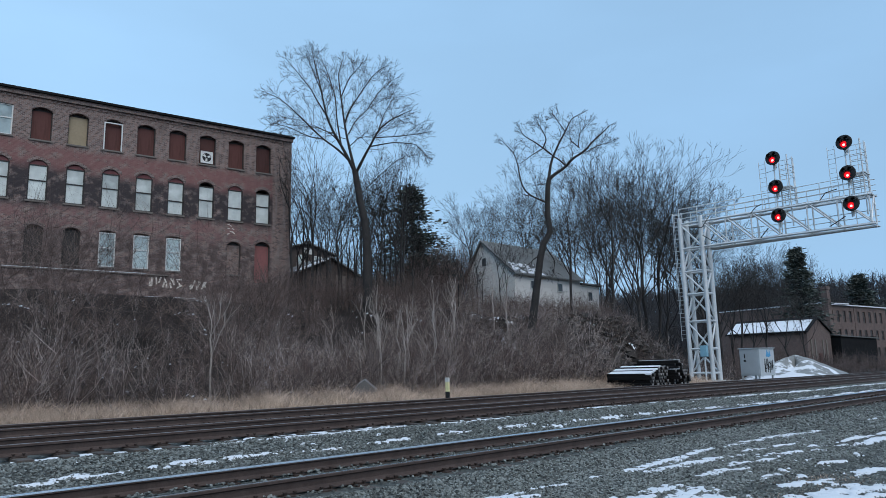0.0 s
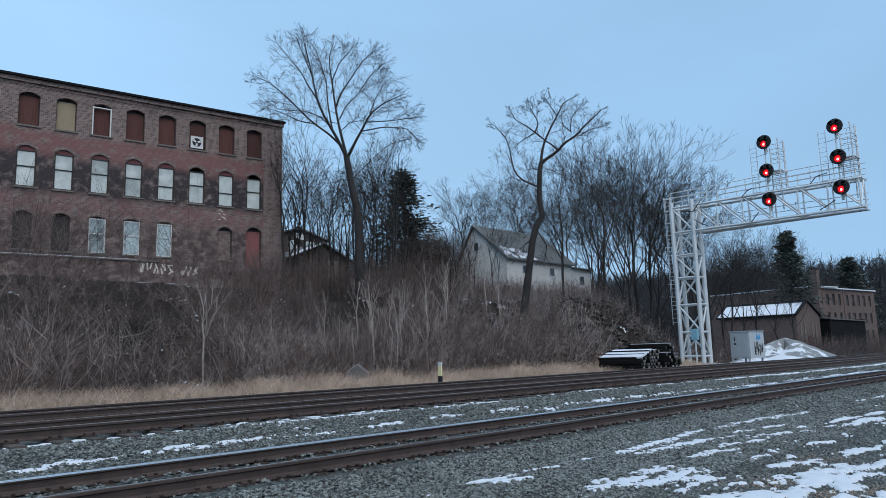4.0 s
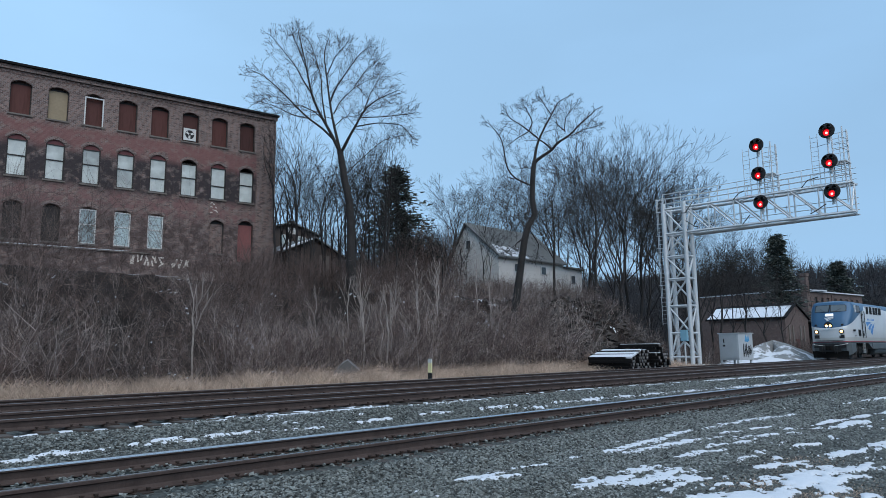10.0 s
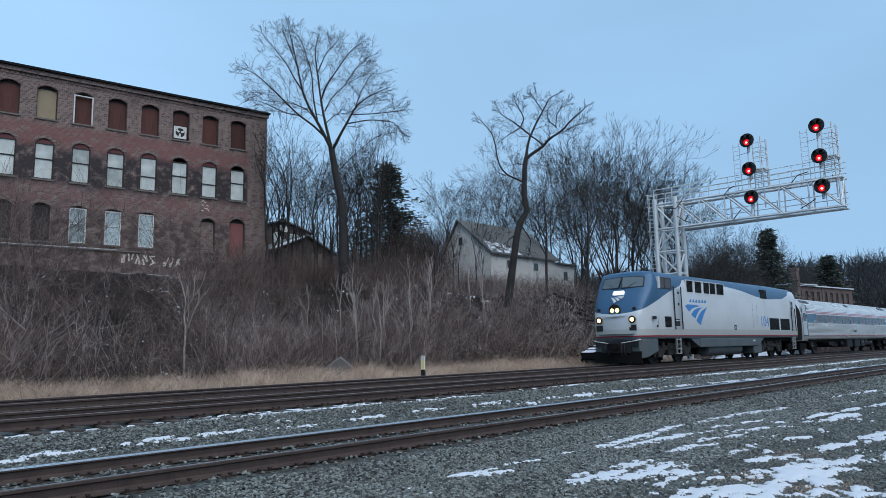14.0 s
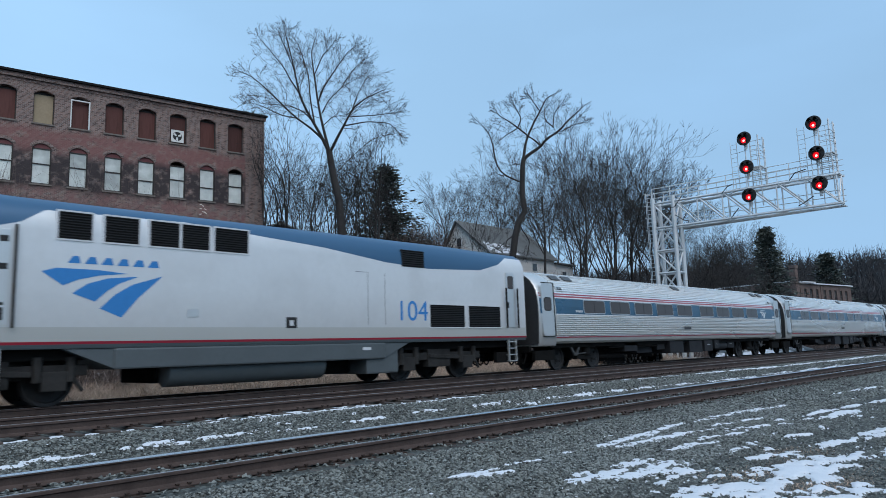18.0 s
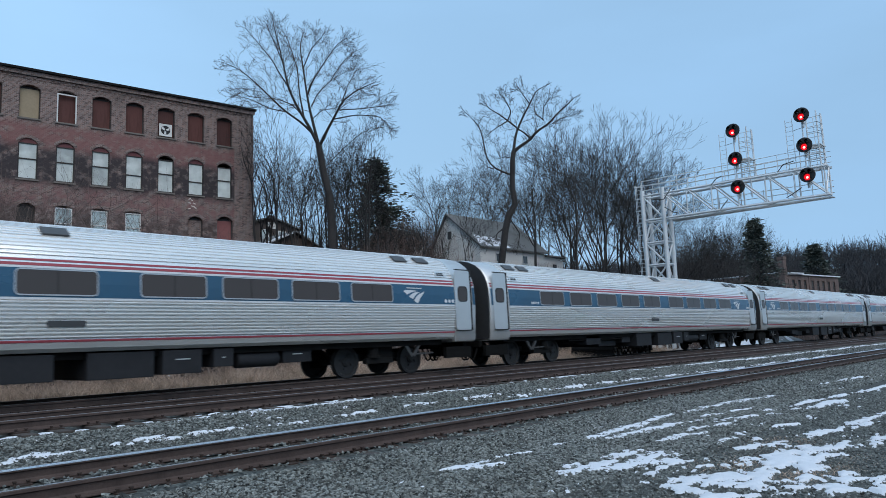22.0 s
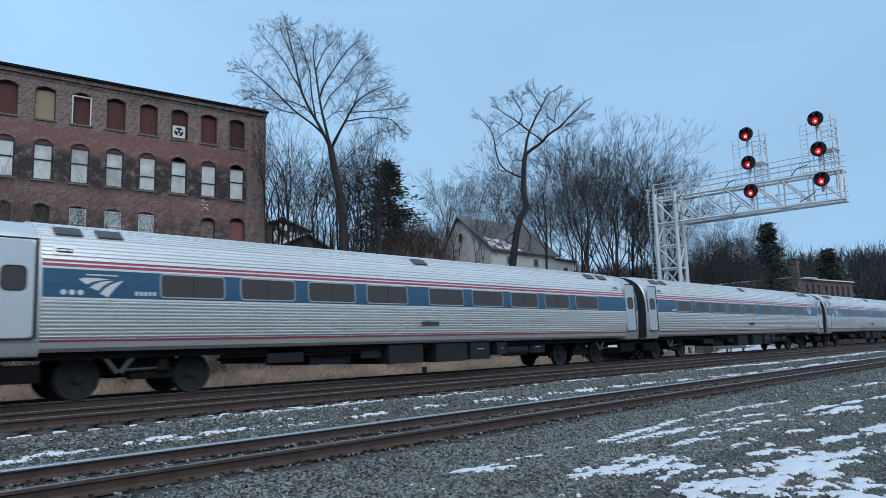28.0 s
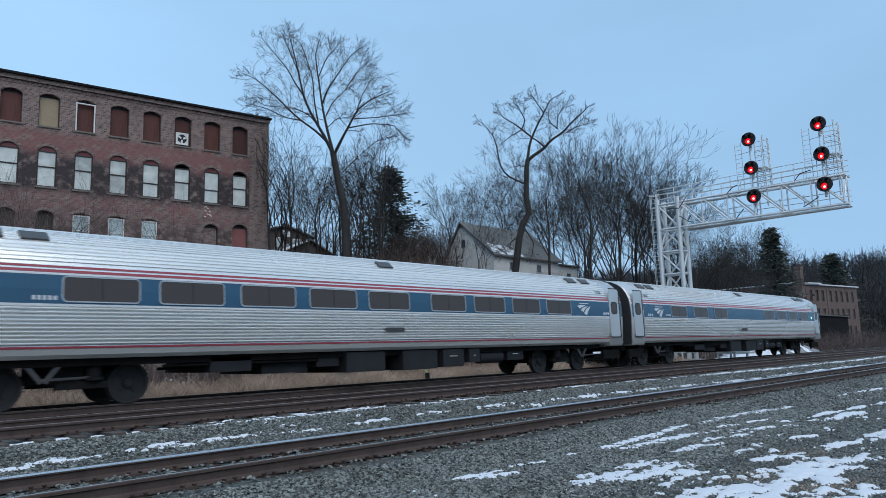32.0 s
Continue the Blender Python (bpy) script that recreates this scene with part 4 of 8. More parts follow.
def heap_material():
    m = mat("snowy_stone_heap", (0.20, 0.21, 0.21), 0.9, 0, 0.35, 14, 1.0, 0.6)
    N, L = m.node_tree.nodes, m.node_tree.links
    b = N["Principled BSDF"]
    src = b.inputs["Base Color"].links[0].from_socket
    co = N.new("ShaderNodeTexCoord")
    n = N.new("ShaderNodeTexNoise")
    n.inputs["Scale"].default_value, n.inputs["Detail"].default_value = 1.1, 8
    sep = N.new("ShaderNodeSeparateXYZ")
    L.new(co.outputs["Object"], sep.inputs[0])
    L.new(co.outputs["Object"], n.inputs["Vector"])
    a = N.new("ShaderNodeMath")
    a.operation = 'MULTIPLY_ADD'
    L.new(sep.outputs["X"], a.inputs[0])
    a.inputs[1].default_value = -0.035
    L.new(n.outputs["Fac"], a.inputs[2])
    r = N.new("ShaderNodeMapRange")
    r.inputs["From Min"].default_value, r.inputs["From Max"].default_value = 0.53, 0.60
    L.new(a.outputs[0], r.inputs["Value"])
    x = N.new("ShaderNodeMix")
    x.data_type = 'RGBA'
    L.new(r.outputs["Result"], x.inputs["Factor"])
    L.new(src, x.inputs["A"])
    x.inputs["B"].default_value = (0.62, 0.645, 0.68, 1)
    L.new(x.outputs["Result"], b.inputs["Base Color"])
    return m


hx, hy = 61.6, 22.4
heap = tagged(new("stone_heap", mesh_np("stone_heap", np.array(V), np.array(Q), heap_material(), True)), "heap of crushed stone half covered with snow", "heap")
heap.matrix_basis = pose(hx, hy, float(height(hx, hy)))

# a tilted slab of old concrete in the grass
bx, by = 19.2, 24.9
slab = tagged(new("concrete_slab", Geo().slab([(-0.9, -0.3), (0.8, -0.3), (0.55, 0.55), (0.0, 0.95), (-0.25, 0.75)], -0.18, 0.18).mesh("concrete_slab", bevel=0.03)), "broken grey concrete slab tilted in the grass", "concrete slab")
slab.data.materials.append(mat("old_concrete", (0.15, 0.14, 0.135), 0.9, 0, 0.2, 9, 1.5, 0.3))
slab.matrix_basis = pose(bx, by, float(height(bx, by)) + 0.25, 12, 6, -40)
# ---- the train ----
def livery(name, blue_edge, base, metal, rough):
    """Locomotive paint: silver sides, blue top that swoops, a red line, grey below. blue_edge: (x, z) along the side."""
    m = mat(name, base, rough, metal, 0.05, 6, 0.8, 0.02, tint=tuple(c * 0.86 for c in base))
    N, L = m.node_tree.nodes, m.node_tree.links
    b = N["Principled BSDF"]
    src = b.inputs["Base Color"].links[0].from_socket
    co = N.new("ShaderNodeTexCoord")
    sep = N.new("ShaderNodeSeparateXYZ")
    L.new(co.outputs["Object"], sep.inputs[0])
    to = N.new("ShaderNodeMapRange")
    to.inputs["From Min"].default_value, to.inputs["From Max"].default_value = -22.0, 0.0
    L.new(sep.outputs["X"], to.inputs["Value"])
    cr = N.new("ShaderNodeValToRGB")
    els = cr.color_ramp.elements
    for k, (x, z) in enumerate(blue_edge):
        p = (x + 22.0) / 22.0
        e = els[k] if k < 2 else els.new(p)
        e.position = p
        e.color = (z / 5, z / 5, z / 5, 1)
    L.new(to.outputs["Result"], cr.inputs["Fac"])

    def math_node(op, a, v):
        n = N.new("ShaderNodeMath")
        n.operation = op
        L.new(a, n.inputs[0])
        if isinstance(v, float):
            n.inputs[1].default_value = v
        else:
            L.new(v, n.inputs[1])
        return n.outputs[0]

    def over(fac, a, c):
        x = N.new("ShaderNodeMix")
        x.data_type = 'RGBA'
        L.new(fac, x.inputs["Factor"])
        L.new(a, x.inputs["A"])
        x.inputs["B"].default_value = (*c, 1)
        return x.outputs["Result"]

    z5 = math_node('DIVIDE', sep.outputs["Z"], 5.0)
    col = over(math_node('GREATER_THAN', z5, cr.outputs["Color"]), src, (0.04, 0.105, 0.19))
    low = math_node('LESS_THAN', sep.outputs["Z"], 1.62)
    col = over(low, col, (0.50, 0.51, 0.49))
    col = over(math_node('LESS_THAN', sep.outputs["Z"], 1.325), col, (0.32, 0.02, 0.04))
    col = over(math_node('LESS_THAN', sep.outputs["Z"], 1.268), col, (0.085, 0.105, 0.115))
    L.new(col, b.inputs["Base Color"])
    return m


M_LOCO = livery("locomotive_paint", [(-21.5, 2.25), (-20.24, 2.3), (-20.0, 2.45), (-19.11, 2.83), (-18.33, 3.14), (-17.5, 3.43), (-16.52, 3.72), (-16.05, 4.03), (-13.0, 4.1), (-11.0, 3.94), (-9.05, 3.8), (-6.82, 3.54), (-5.02, 3.45), (-2.6, 3.55), (-1.6, 3.8), (-1.0, 4.1)],
                (0.60, 0.62, 0.63), 0.2, 0.36)
M_GREYSKIRT = mat("grey_skirt_paint", (0.085, 0.1, 0.107), 0.5, 0.1, 0.12, 10, 1.2, 0.05)
M_UNDER = mat("dirty_underframe", (0.008, 0.0078, 0.0075), 0.85, 0.0, 0.35, 15, 1.5, 0.2, spec=0.12)
M_TRUCK = mat("grimy_cast_steel", (0.012, 0.0117, 0.0115), 0.8, 0.0, 0.35, 15, 2, 0.2, spec=0.15)
M_LTRUCK = mat("dusty_truck_steel", (0.032, 0.031, 0.030), 0.75, 0.1, 0.4, 12, 2, 0.2, spec=0.2)
M_SLATE = mat("slate_equipment_paint", (0.02, 0.021, 0.024), 0.7, 0.0, 0.2, 10, 1.5, 0.08, spec=0.25)
M_BRACKET = mat("grey_bracket_steel", (0.075, 0.075, 0.076), 0.6, 0.2, 0.3, 15, 2, 0.1)
M_WHEEL = mat("wheel_steel", (0.024, 0.024, 0.025), 0.7, 0.1, 0.25, 20, 2, 0.1)
M_LOUVRE = mat("black_louvre", (0.012, 0.012, 0.013), 0.6, 0, 0.2, 20, 2, 0.05)
M_STEEL = mat("fluted_stainless_steel", (0.80, 0.79, 0.765), 0.27, 0.6, 0.06, 8, 0.7, 0.02, tint=(0.66, 0.65, 0.62), stretch=(0.15, 1, 1))
M_STEELP = mat("plain_stainless_steel", (0.64, 0.635, 0.62), 0.34, 0.7, 0.06, 8, 1.0, 0.02)
M_BLUEBAND = mat("blue_band_paint", (0.025, 0.085, 0.15), 0.3, 0.0, 0.08, 6, 0.6, 0.01, tint=(0.03, 0.075, 0.12))
M_REDBAND = mat("red_stripe_paint", (0.30, 0.055, 0.07), 0.4, 0, 0.1, 10, 1, 0.01)
M_WHITEBAND = mat("white_stripe_paint", (0.56, 0.58, 0.60), 0.4, 0, 0.06, 10, 1, 0.01)
M_TINT = pane("tinted_train_window", (0.062, 0.055, 0.053), 0.10, 0.18)
M_WSCREEN = pane("windscreen_glass", (0.10, 0.12, 0.13), 0.05, 0.8)
M_HATCH = mat("grey_hatch_paint", (0.06, 0.062, 0.065), 0.5, 0.1, 0.15, 12, 2, 0.05)
M_CHAR = mat("charcoal_end_rubber", (0.03, 0.031, 0.033), 0.75, 0, 0.25, 8, 1.2, 0.1)
M_WFRAME = mat("window_rim_steel", (0.42, 0.44, 0.46), 0.4, 0.5, 0.1, 12, 2, 0.02)
M_RUBBER = mat("black_rubber", (0.02, 0.02, 0.02), 0.75, 0, 0.2, 15, 2, 0.1)
M_LAMP = glow("warm_headlight", (1.0, 0.62, 0.2), 2.2)
M_LAMPC = glow("white_headlight_core", (1.0, 0.85, 0.55), 9)
M_NUMLIT = glow("lit_number_board", (0.9, 0.95, 1.0), 0.35)
M_BLUELOGO = mat("blue_emblem_paint", (0.03, 0.19, 0.48), 0.4, 0, 0.1, 10, 1, 0.01)
M_GREENLAMP = glow("small_green_lamp", (0.3, 1.0, 0.7), 3)
TRAIN_L = -1.0   # the side that the camera sees: smaller y


def rounded_rect(w, h, r, n=4):
    pts = []
    for cx, cz, a0 in ((w / 2 - r, h / 2 - r, 0), (-w / 2 + r, h / 2 - r, 90), (-w / 2 + r, -h / 2 + r, 180), (w / 2 - r, -h / 2 + r, 270)):
        for i in range(n + 1):
            a = radians(a0 + 90 * i / n)
            pts.append((cx + r * math.cos(a), cz + r * math.sin(a)))
    return pts


def ring_geo(w, h, r, t, d0, d1):
    """A flat rounded frame, t wide."""
    g = Geo()
    a, b = rounded_rect(w, h, r), rounded_rect(w - 2 * t, h - 2 * t, max(0.01, r - t))
    n = len(a)
    for i in range(n):
        j = (i + 1) % n
        g.slab([a[i], a[j], b[j], b[i]], d0, d1)
    return g


def wheelset(radius):
    g = Geo()
    for s in (-1, 1):
        prof = [(0.09, -0.08), (0.12, -0.07), (0.14, -0.02), (radius - 0.1, -0.015), (radius - 0.07, -0.065), (radius, -0.065), (radius, 0.05), (radius + 0.027, 0.055), (radius + 0.027, 0.075), (radius - 0.08, 0.075), (radius - 0.1, 0.02), (0.14, 0.03), (0.09, 0.08)]
        g.lathe([(r, z * -s + s * 0.755) for r, z in prof], 28, pose(0, 0, 0, -90), False)
    g.lathe([(0.08, -0.85), (0.08, 0.85)], 10, pose(0, 0, 0, -90))
    # four bolts on each hub show the turning
    for s in (-1, 1):
        for k in range(4):
            a = k * math.pi / 2
            g.box(-0.03, 0.03, -0.02, 0.02, -0.03, 0.03, Matrix.Translation((0.2 * math.cos(a), s * 0.80, 0.2 * math.sin(a))))
    return g.mesh("wheelset", smooth=True)


ME_WHEEL, ME_WHEELB = wheelset(0.455), wheelset(0.505)
for me in (ME_WHEEL, ME_WHEELB):
    me.materials.append(M_WHEEL)
AXLES = []   # (object, x, radius)


def add_axle(parent, x, big):
    r = 0.505 if big else 0.455
    ob = part("wheelset", ME_WHEELB if big else ME_WHEEL, None, parent, m=pose(x, 0, r))
    AXLES.append((ob, x, r))


def car_section():
    """Half outline of the ribbed car body, from sill to roof crown: (y, z)."""
    base = [(1.40, 1.02), (1.50, 1.10), (1.545, 1.25), (1.585, 1.7), (1.595, 2.1), (1.585, 2.45), (1.555, 2.75), (1.50, 2.98), (1.40, 3.2), (1.24, 3.42), (1.0, 3.61), (0.7, 3.74), (0.35, 3.82), (0.0, 3.845)]

    def at(z_or_s, pts):
        for (y0, z0), (y1, z1) in zip(pts, pts[1:]):
            if z0 <= z_or_s <= z1:
                t = (z_or_s - z0) / (z1 - z0)
                return y0 + (y1 - y0) * t
        return pts[-1][0]
    out = [base[0], base[1], (at(1.22, base), 1.22)]
    z, p = 1.30, 0.079
    while z < 2.06:
        out += [(at(z + dz, base) + up, z + dz) for dz, up in ((0.0, -0.03), (0.006, 0.012), (0.02, 0.026), (0.034, 0.026), (0.048, 0.012), (0.054, -0.03))]
        z += p
    out += [(at(2.10, base), 2.10), (at(2.45, base), 2.45), (at(2.72, base), 2.72), (at(2.93, base), 2.93)]
    # roof ribs by arc length
    roof = [q for q in base if q[1] >= 2.97]
    L, acc = [0.0], 0.0
    for (y0, z0), (y1, z1) in zip(roof, roof[1:]):
        acc += math.hypot(y1 - y0, z1 - z0)
        L.append(acc)

    def arc(s):
        for k in range(len(L) - 1):
            if s <= L[k + 1]:
                t = (s - L[k]) / (L[k + 1] - L[k])
                (y0, z0), (y1, z1) = roof[k], roof[k + 1]
                d = math.hypot(y1 - y0, z1 - z0)
                return y0 + (y1 - y0) * t, z0 + (z1 - z0) * t, (z1 - z0) / d, -(y1 - y0) / d
        return roof[-1][0], roof[-1][1], 0, 1
    s = 0.02
    while s < acc - 0.1:
        for ds, up in ((0.0, -0.006), (0.008, 0.02), (0.05, 0.02), (0.07, -0.006)):
            y, z, ny, nz = arc(s + ds)
            out.append((y + ny * up, z + nz * up))
        s += 0.098
    out.append((0.0, 3.85))
    return out


SEC = car_section()
FULL = [(-y, z) for y, z in SEC] + [(y, z) for y, z in reversed(SEC[:-1])]
CAR_L = 25.66
X_A, END = 0.56, CAR_L + 0.34      # front end; the rear end mirrors it about END / 2


def side_y(z):
    """Half width of the car body at a height."""
    for (y0, z0), (y1, z1) in zip([(1.40, 1.02), (1.50, 1.10), (1.545, 1.25), (1.585, 1.7), (1.595, 2.1), (1.585, 2.45), (1.555, 2.75), (1.50, 2.98), (1.40, 3.2), (1.24, 3.42), (1.0, 3.61)],
                                  [(1.50, 1.10), (1.545, 1.25), (1.585, 1.7), (1.595, 2.1), (1.585, 2.45), (1.555, 2.75), (1.50, 2.98), (1.40, 3.2), (1.24, 3.42), (1.0, 3.61), (0.7, 3.74)]):
        if z0 <= z <= z1:
            return y0 + (y1 - y0) * (z - z0) / (z1 - z0)
    return 1.4


def car_meshes():
    me = {}
    # ribbed body between the end vestibules, plain ends
    me["body"] = Geo().loft([[(x, y, z) for y, z in FULL] for x in (1.60, END - 1.60)], closed=True).mesh("body", smooth=False)
    plain = [(1.44, 0.92), (1.50, 0.95), (1.54, 1.05), (1.575, 1.7), (1.585, 2.1), (1.575, 2.45), (1.545, 2.75), (1.49, 2.98), (1.39, 3.2), (1.23, 3.42), (0.99, 3.6), (0.69, 3.73), (0.35, 3.81), (0, 3.835)]
    pf = [(-y, z) for y, z in plain] + [(y, z) for y, z in reversed(plain[:-1])]
    g = Geo()
    g.loft([[(X_A, y * 0.985, 0.92 + (z - 0.92) * 0.995) for y, z in pf], [(X_A + 0.03, y, z) for y, z in pf], [(1.598, y, z) for y, z in pf]], closed=True)
    me["vestibule"] = g.mesh("vestibule", smooth=True)
    # bands laid on the side
    for nm, z0, z1, up in (("blue_band", 2.135, 2.72, 0.006), ("white_line", 2.09, 2.13, 0.008), ("red_line", 2.775, 2.835, 0.008), ("upper_red_line", 2.875, 2.92, 0.008), ("white_strip", 2.725, 2.77, 0.007), ("low_red_line", 1.225, 1.275, 0.008)):
        g = Geo()
        zs = [z0, (z0 + z1) / 2, z1]
        for s in (-1, 1):
            g.loft([[(x, s * (side_y(z) + up), z) for z in zs] + [(x, s * (side_y(z) - 0.004), z) for z in reversed(zs)] for x in (1.605, END - 1.605)], closed=True)
        me[nm] = g.mesh(nm)
    w, h = 1.55, 0.50
    me["window_frame"] = ring_geo(w + 0.05, h + 0.05, 0.10, 0.027, -0.012, 0.0).mesh("window_frame")
    me["pane"] = Geo().slab(rounded_rect(w - 0.004, h - 0.004, 0.07), -0.006, 0.0).mesh("pane")
    me["mullion"] = Geo().box(-0.012, 0.012, -0.009, -0.0061, -h / 2, h / 2).mesh("mullion")
    me["door"] = Geo().slab(rounded_rect(0.74, 1.96, 0.11), -0.012, 0.0).mesh("door", bevel=0.005)
    # black strips: recess shadow above and on one side, door line below
    me["door_gap"] = Geo().box(-0.36, 0.44, -0.016, 0.0, 0.985, 1.02).box(0.372, 0.44, -0.016, 0.0, -0.99, 0.984).box(-0.38, 0.38, -0.014, 0.0, -1.02, -0.985).mesh("door_gap")
    me["door_window"] = Geo().slab(rounded_rect(0.41, 0.45, 0.09), -0.006, 0.0).mesh("door_window")
    me["door_window_seal"] = ring_geo(0.47, 0.51, 0.12, 0.03, -0.009, 0.0).mesh("door_window_seal")
    me["hatch"] = Geo().box(-0.27, 0.27, -0.15, 0.15, 0.0, 0.06).mesh("roof_hatch", bevel=0.012)
    me["vent_plate"] = ring_geo(0.44, 0.21, 0.03, 0.05, -0.012, 0.0).mesh("vent_plate")
    me["vent_hole"] = Geo().slab(rounded_rect(0.32, 0.125, 0.05), -0.008, 0.0).mesh("vent_hole")
    g = Geo()   # bellows between two cars
    n = 7
    for k in range(n):
        x = -0.2 + 0.74 * k / (n - 1)
        d = 0.02 if k % 2 else 0.07
        g.slab([(-0.6 + d, 1.0), (0.6 - d, 1.0), (0.62 - d, 1.3), (0.62 - d, 3.2), (0.5 - d, 3.4 - d), (-0.5 + d, 3.4 - d), (-0.62 + d, 3.2), (-0.62 + d, 1.3)], -0.05, 0.05, Matrix.Translation((x, 0, 0)) @ Matrix.Rotation(math.pi / 2, 4, 'Z'))
    me["diaphragm"] = g.mesh("diaphragm")
    me["end_wall"] = Geo().slab([(y * 0.97, max(z, 1.0) if z < 3 else z - 0.02) for y, z in pf], -X_A - 0.001, -X_A + 0.045, Matrix.Rotation(math.pi / 2, 4, 'Z')).mesh("end_wall")
    me["post_band"] = Geo().box(-0.05, 0.05, -0.006, 0.0, -0.30, 0.28).mesh("post_band")
    me["post_line"] = Geo().box(-0.05, 0.05, -0.006, 0.0, -0.07, -0.02).box(-0.05, 0.05, -0.006, 0.0, 0.02, 0.07).mesh("post_line")
    g = Geo()   # truck with its slanted equaliser frame
    for s in (-1, 1):
        y = s * 0.52
        g.box(-1.75, 1.75, y - 0.09, y + 0.09, 0.5, 0.68)
        for a in (-1.295, 1.295):
            g.box(a - 0.2, a + 0.2, y - 0.14, y + 0.14, 0.3, 0.62)
        g.tube((0.45, s * 1.0, 0.62), (0.45, s * 1.0, 0.98), 0.17, n=14)
        g.tube((0.45, s * 1.0, 0.55), (0.45, s * 1.0, 0.62), 0.22, n=14)
        g.box(-0.3, 0.75, s * 0.98 - 0.1, s * 0.98 + 0.1, 0.38, 0.54)
    g.box(-0.4, 0.4, -0.95, 0.95, 0.45, 0.9)
    me["truck_frame"] = g.mesh("truck_frame", bevel=0.015)
    g = Geo()   # V-shaped bracket with its arm
    for s in (-1,):
        y = s * 1.2
        g.beam((-1.0, y, 1.02), (-0.62, y, 0.54), 0.07, 0.10)
        g.beam((-0.2, y, 1.02), (-0.56, y, 0.54), 0.07, 0.10)
        g.beam((-0.98, y, 1.0), (-0.16, y, 1.0), 0.07, 0.07)
        g.beam((-0.6, y, 0.6), (0.45, y * 0.9, 0.62), 0.05, 0.05)
    me["bracket"] = g.mesh("bracket", bevel=0.01)
    g = Geo()   # coupler, hoses and buffer beam at one end
    g.box(0.3, 1.3, -0.16, 0.16, 0.75, 0.98).box(-0.1, 0.3, -0.14, 0.14, 0.7, 0.98).box(0.45, 0.6, -1.1, 1.1, 0.72, 0.95)
    g.box(0.5, 1.7, -1.35, -1.2, 0.42, 0.78).box(0.5, 1.7, 1.2, 1.35, 0.42, 0.78)
    for y in (-0.95, -0.7, 0.8):
        pts = [Vector((0.5 - 0.55 * t, y, 0.72 - 0.42 * math.sin(math.pi * min(t, 0.95)))) for t in [i / 8 for i in range(9)]]
        for p, q in zip(pts, pts[1:]):
            g.tube(p, q, 0.03, n=6)
    me["coupling"] = g.mesh("coupling")
    mats = dict(body=M_STEEL, vestibule=M_STEELP, blue_band=M_BLUEBAND, white_line=M_WHITEBAND, red_line=M_REDBAND, upper_red_line=M_REDBAND, white_strip=M_WHITEBAND, low_red_line=M_REDBAND,
                window_frame=M_WFRAME, pane=M_TINT, mullion=M_RUBBER, door=M_STEELP, door_gap=M_RUBBER, door_window=M_TINT, door_window_seal=M_RUBBER, hatch=M_HATCH,
                vent_plate=M_STEELP, vent_hole=M_BLACK, diaphragm=M_CHAR, end_wall=M_CHAR, post_band=M_BLUEBAND, post_line=M_REDBAND, truck_frame=M_TRUCK, bracket=M_BRACKET, coupling=M_UNDER)
    for k, v in me.items():
        v.materials.append(mats[k])
    return me


CM = car_meshes()
EMBLEM = [[(-0.458, 0.099), (-0.36, 0.133), (-0.06, 0.133), (0.168, 0.113), (-0.043, 0.086), (-0.194, 0.045), (-0.307, -0.010)],
          [(-0.239, -0.072), (-0.134, 0.011), (0.017, 0.065), (0.259, 0.093), (0.108, 0.024), (0.017, -0.044), (-0.073, -0.138)],
          [(-0.036, -0.194), (0.077, -0.072), (0.206, 0.017), (0.454, 0.107), (0.35, -0.003), (0.259, -0.098), (0.13, -0.270)]]


def facing(x, z, s):
    """A pose on the car's side: u along the train, w outward."""
    lean = math.degrees(math.atan2(side_y(z - 0.1) - side_y(z + 0.1), 0.2))
    return pose(x, s * side_y(z), z) @ (pose(0, 0, 0, -lean) if s < 0 else pose(0, 0, 0, lean, 0, 180))


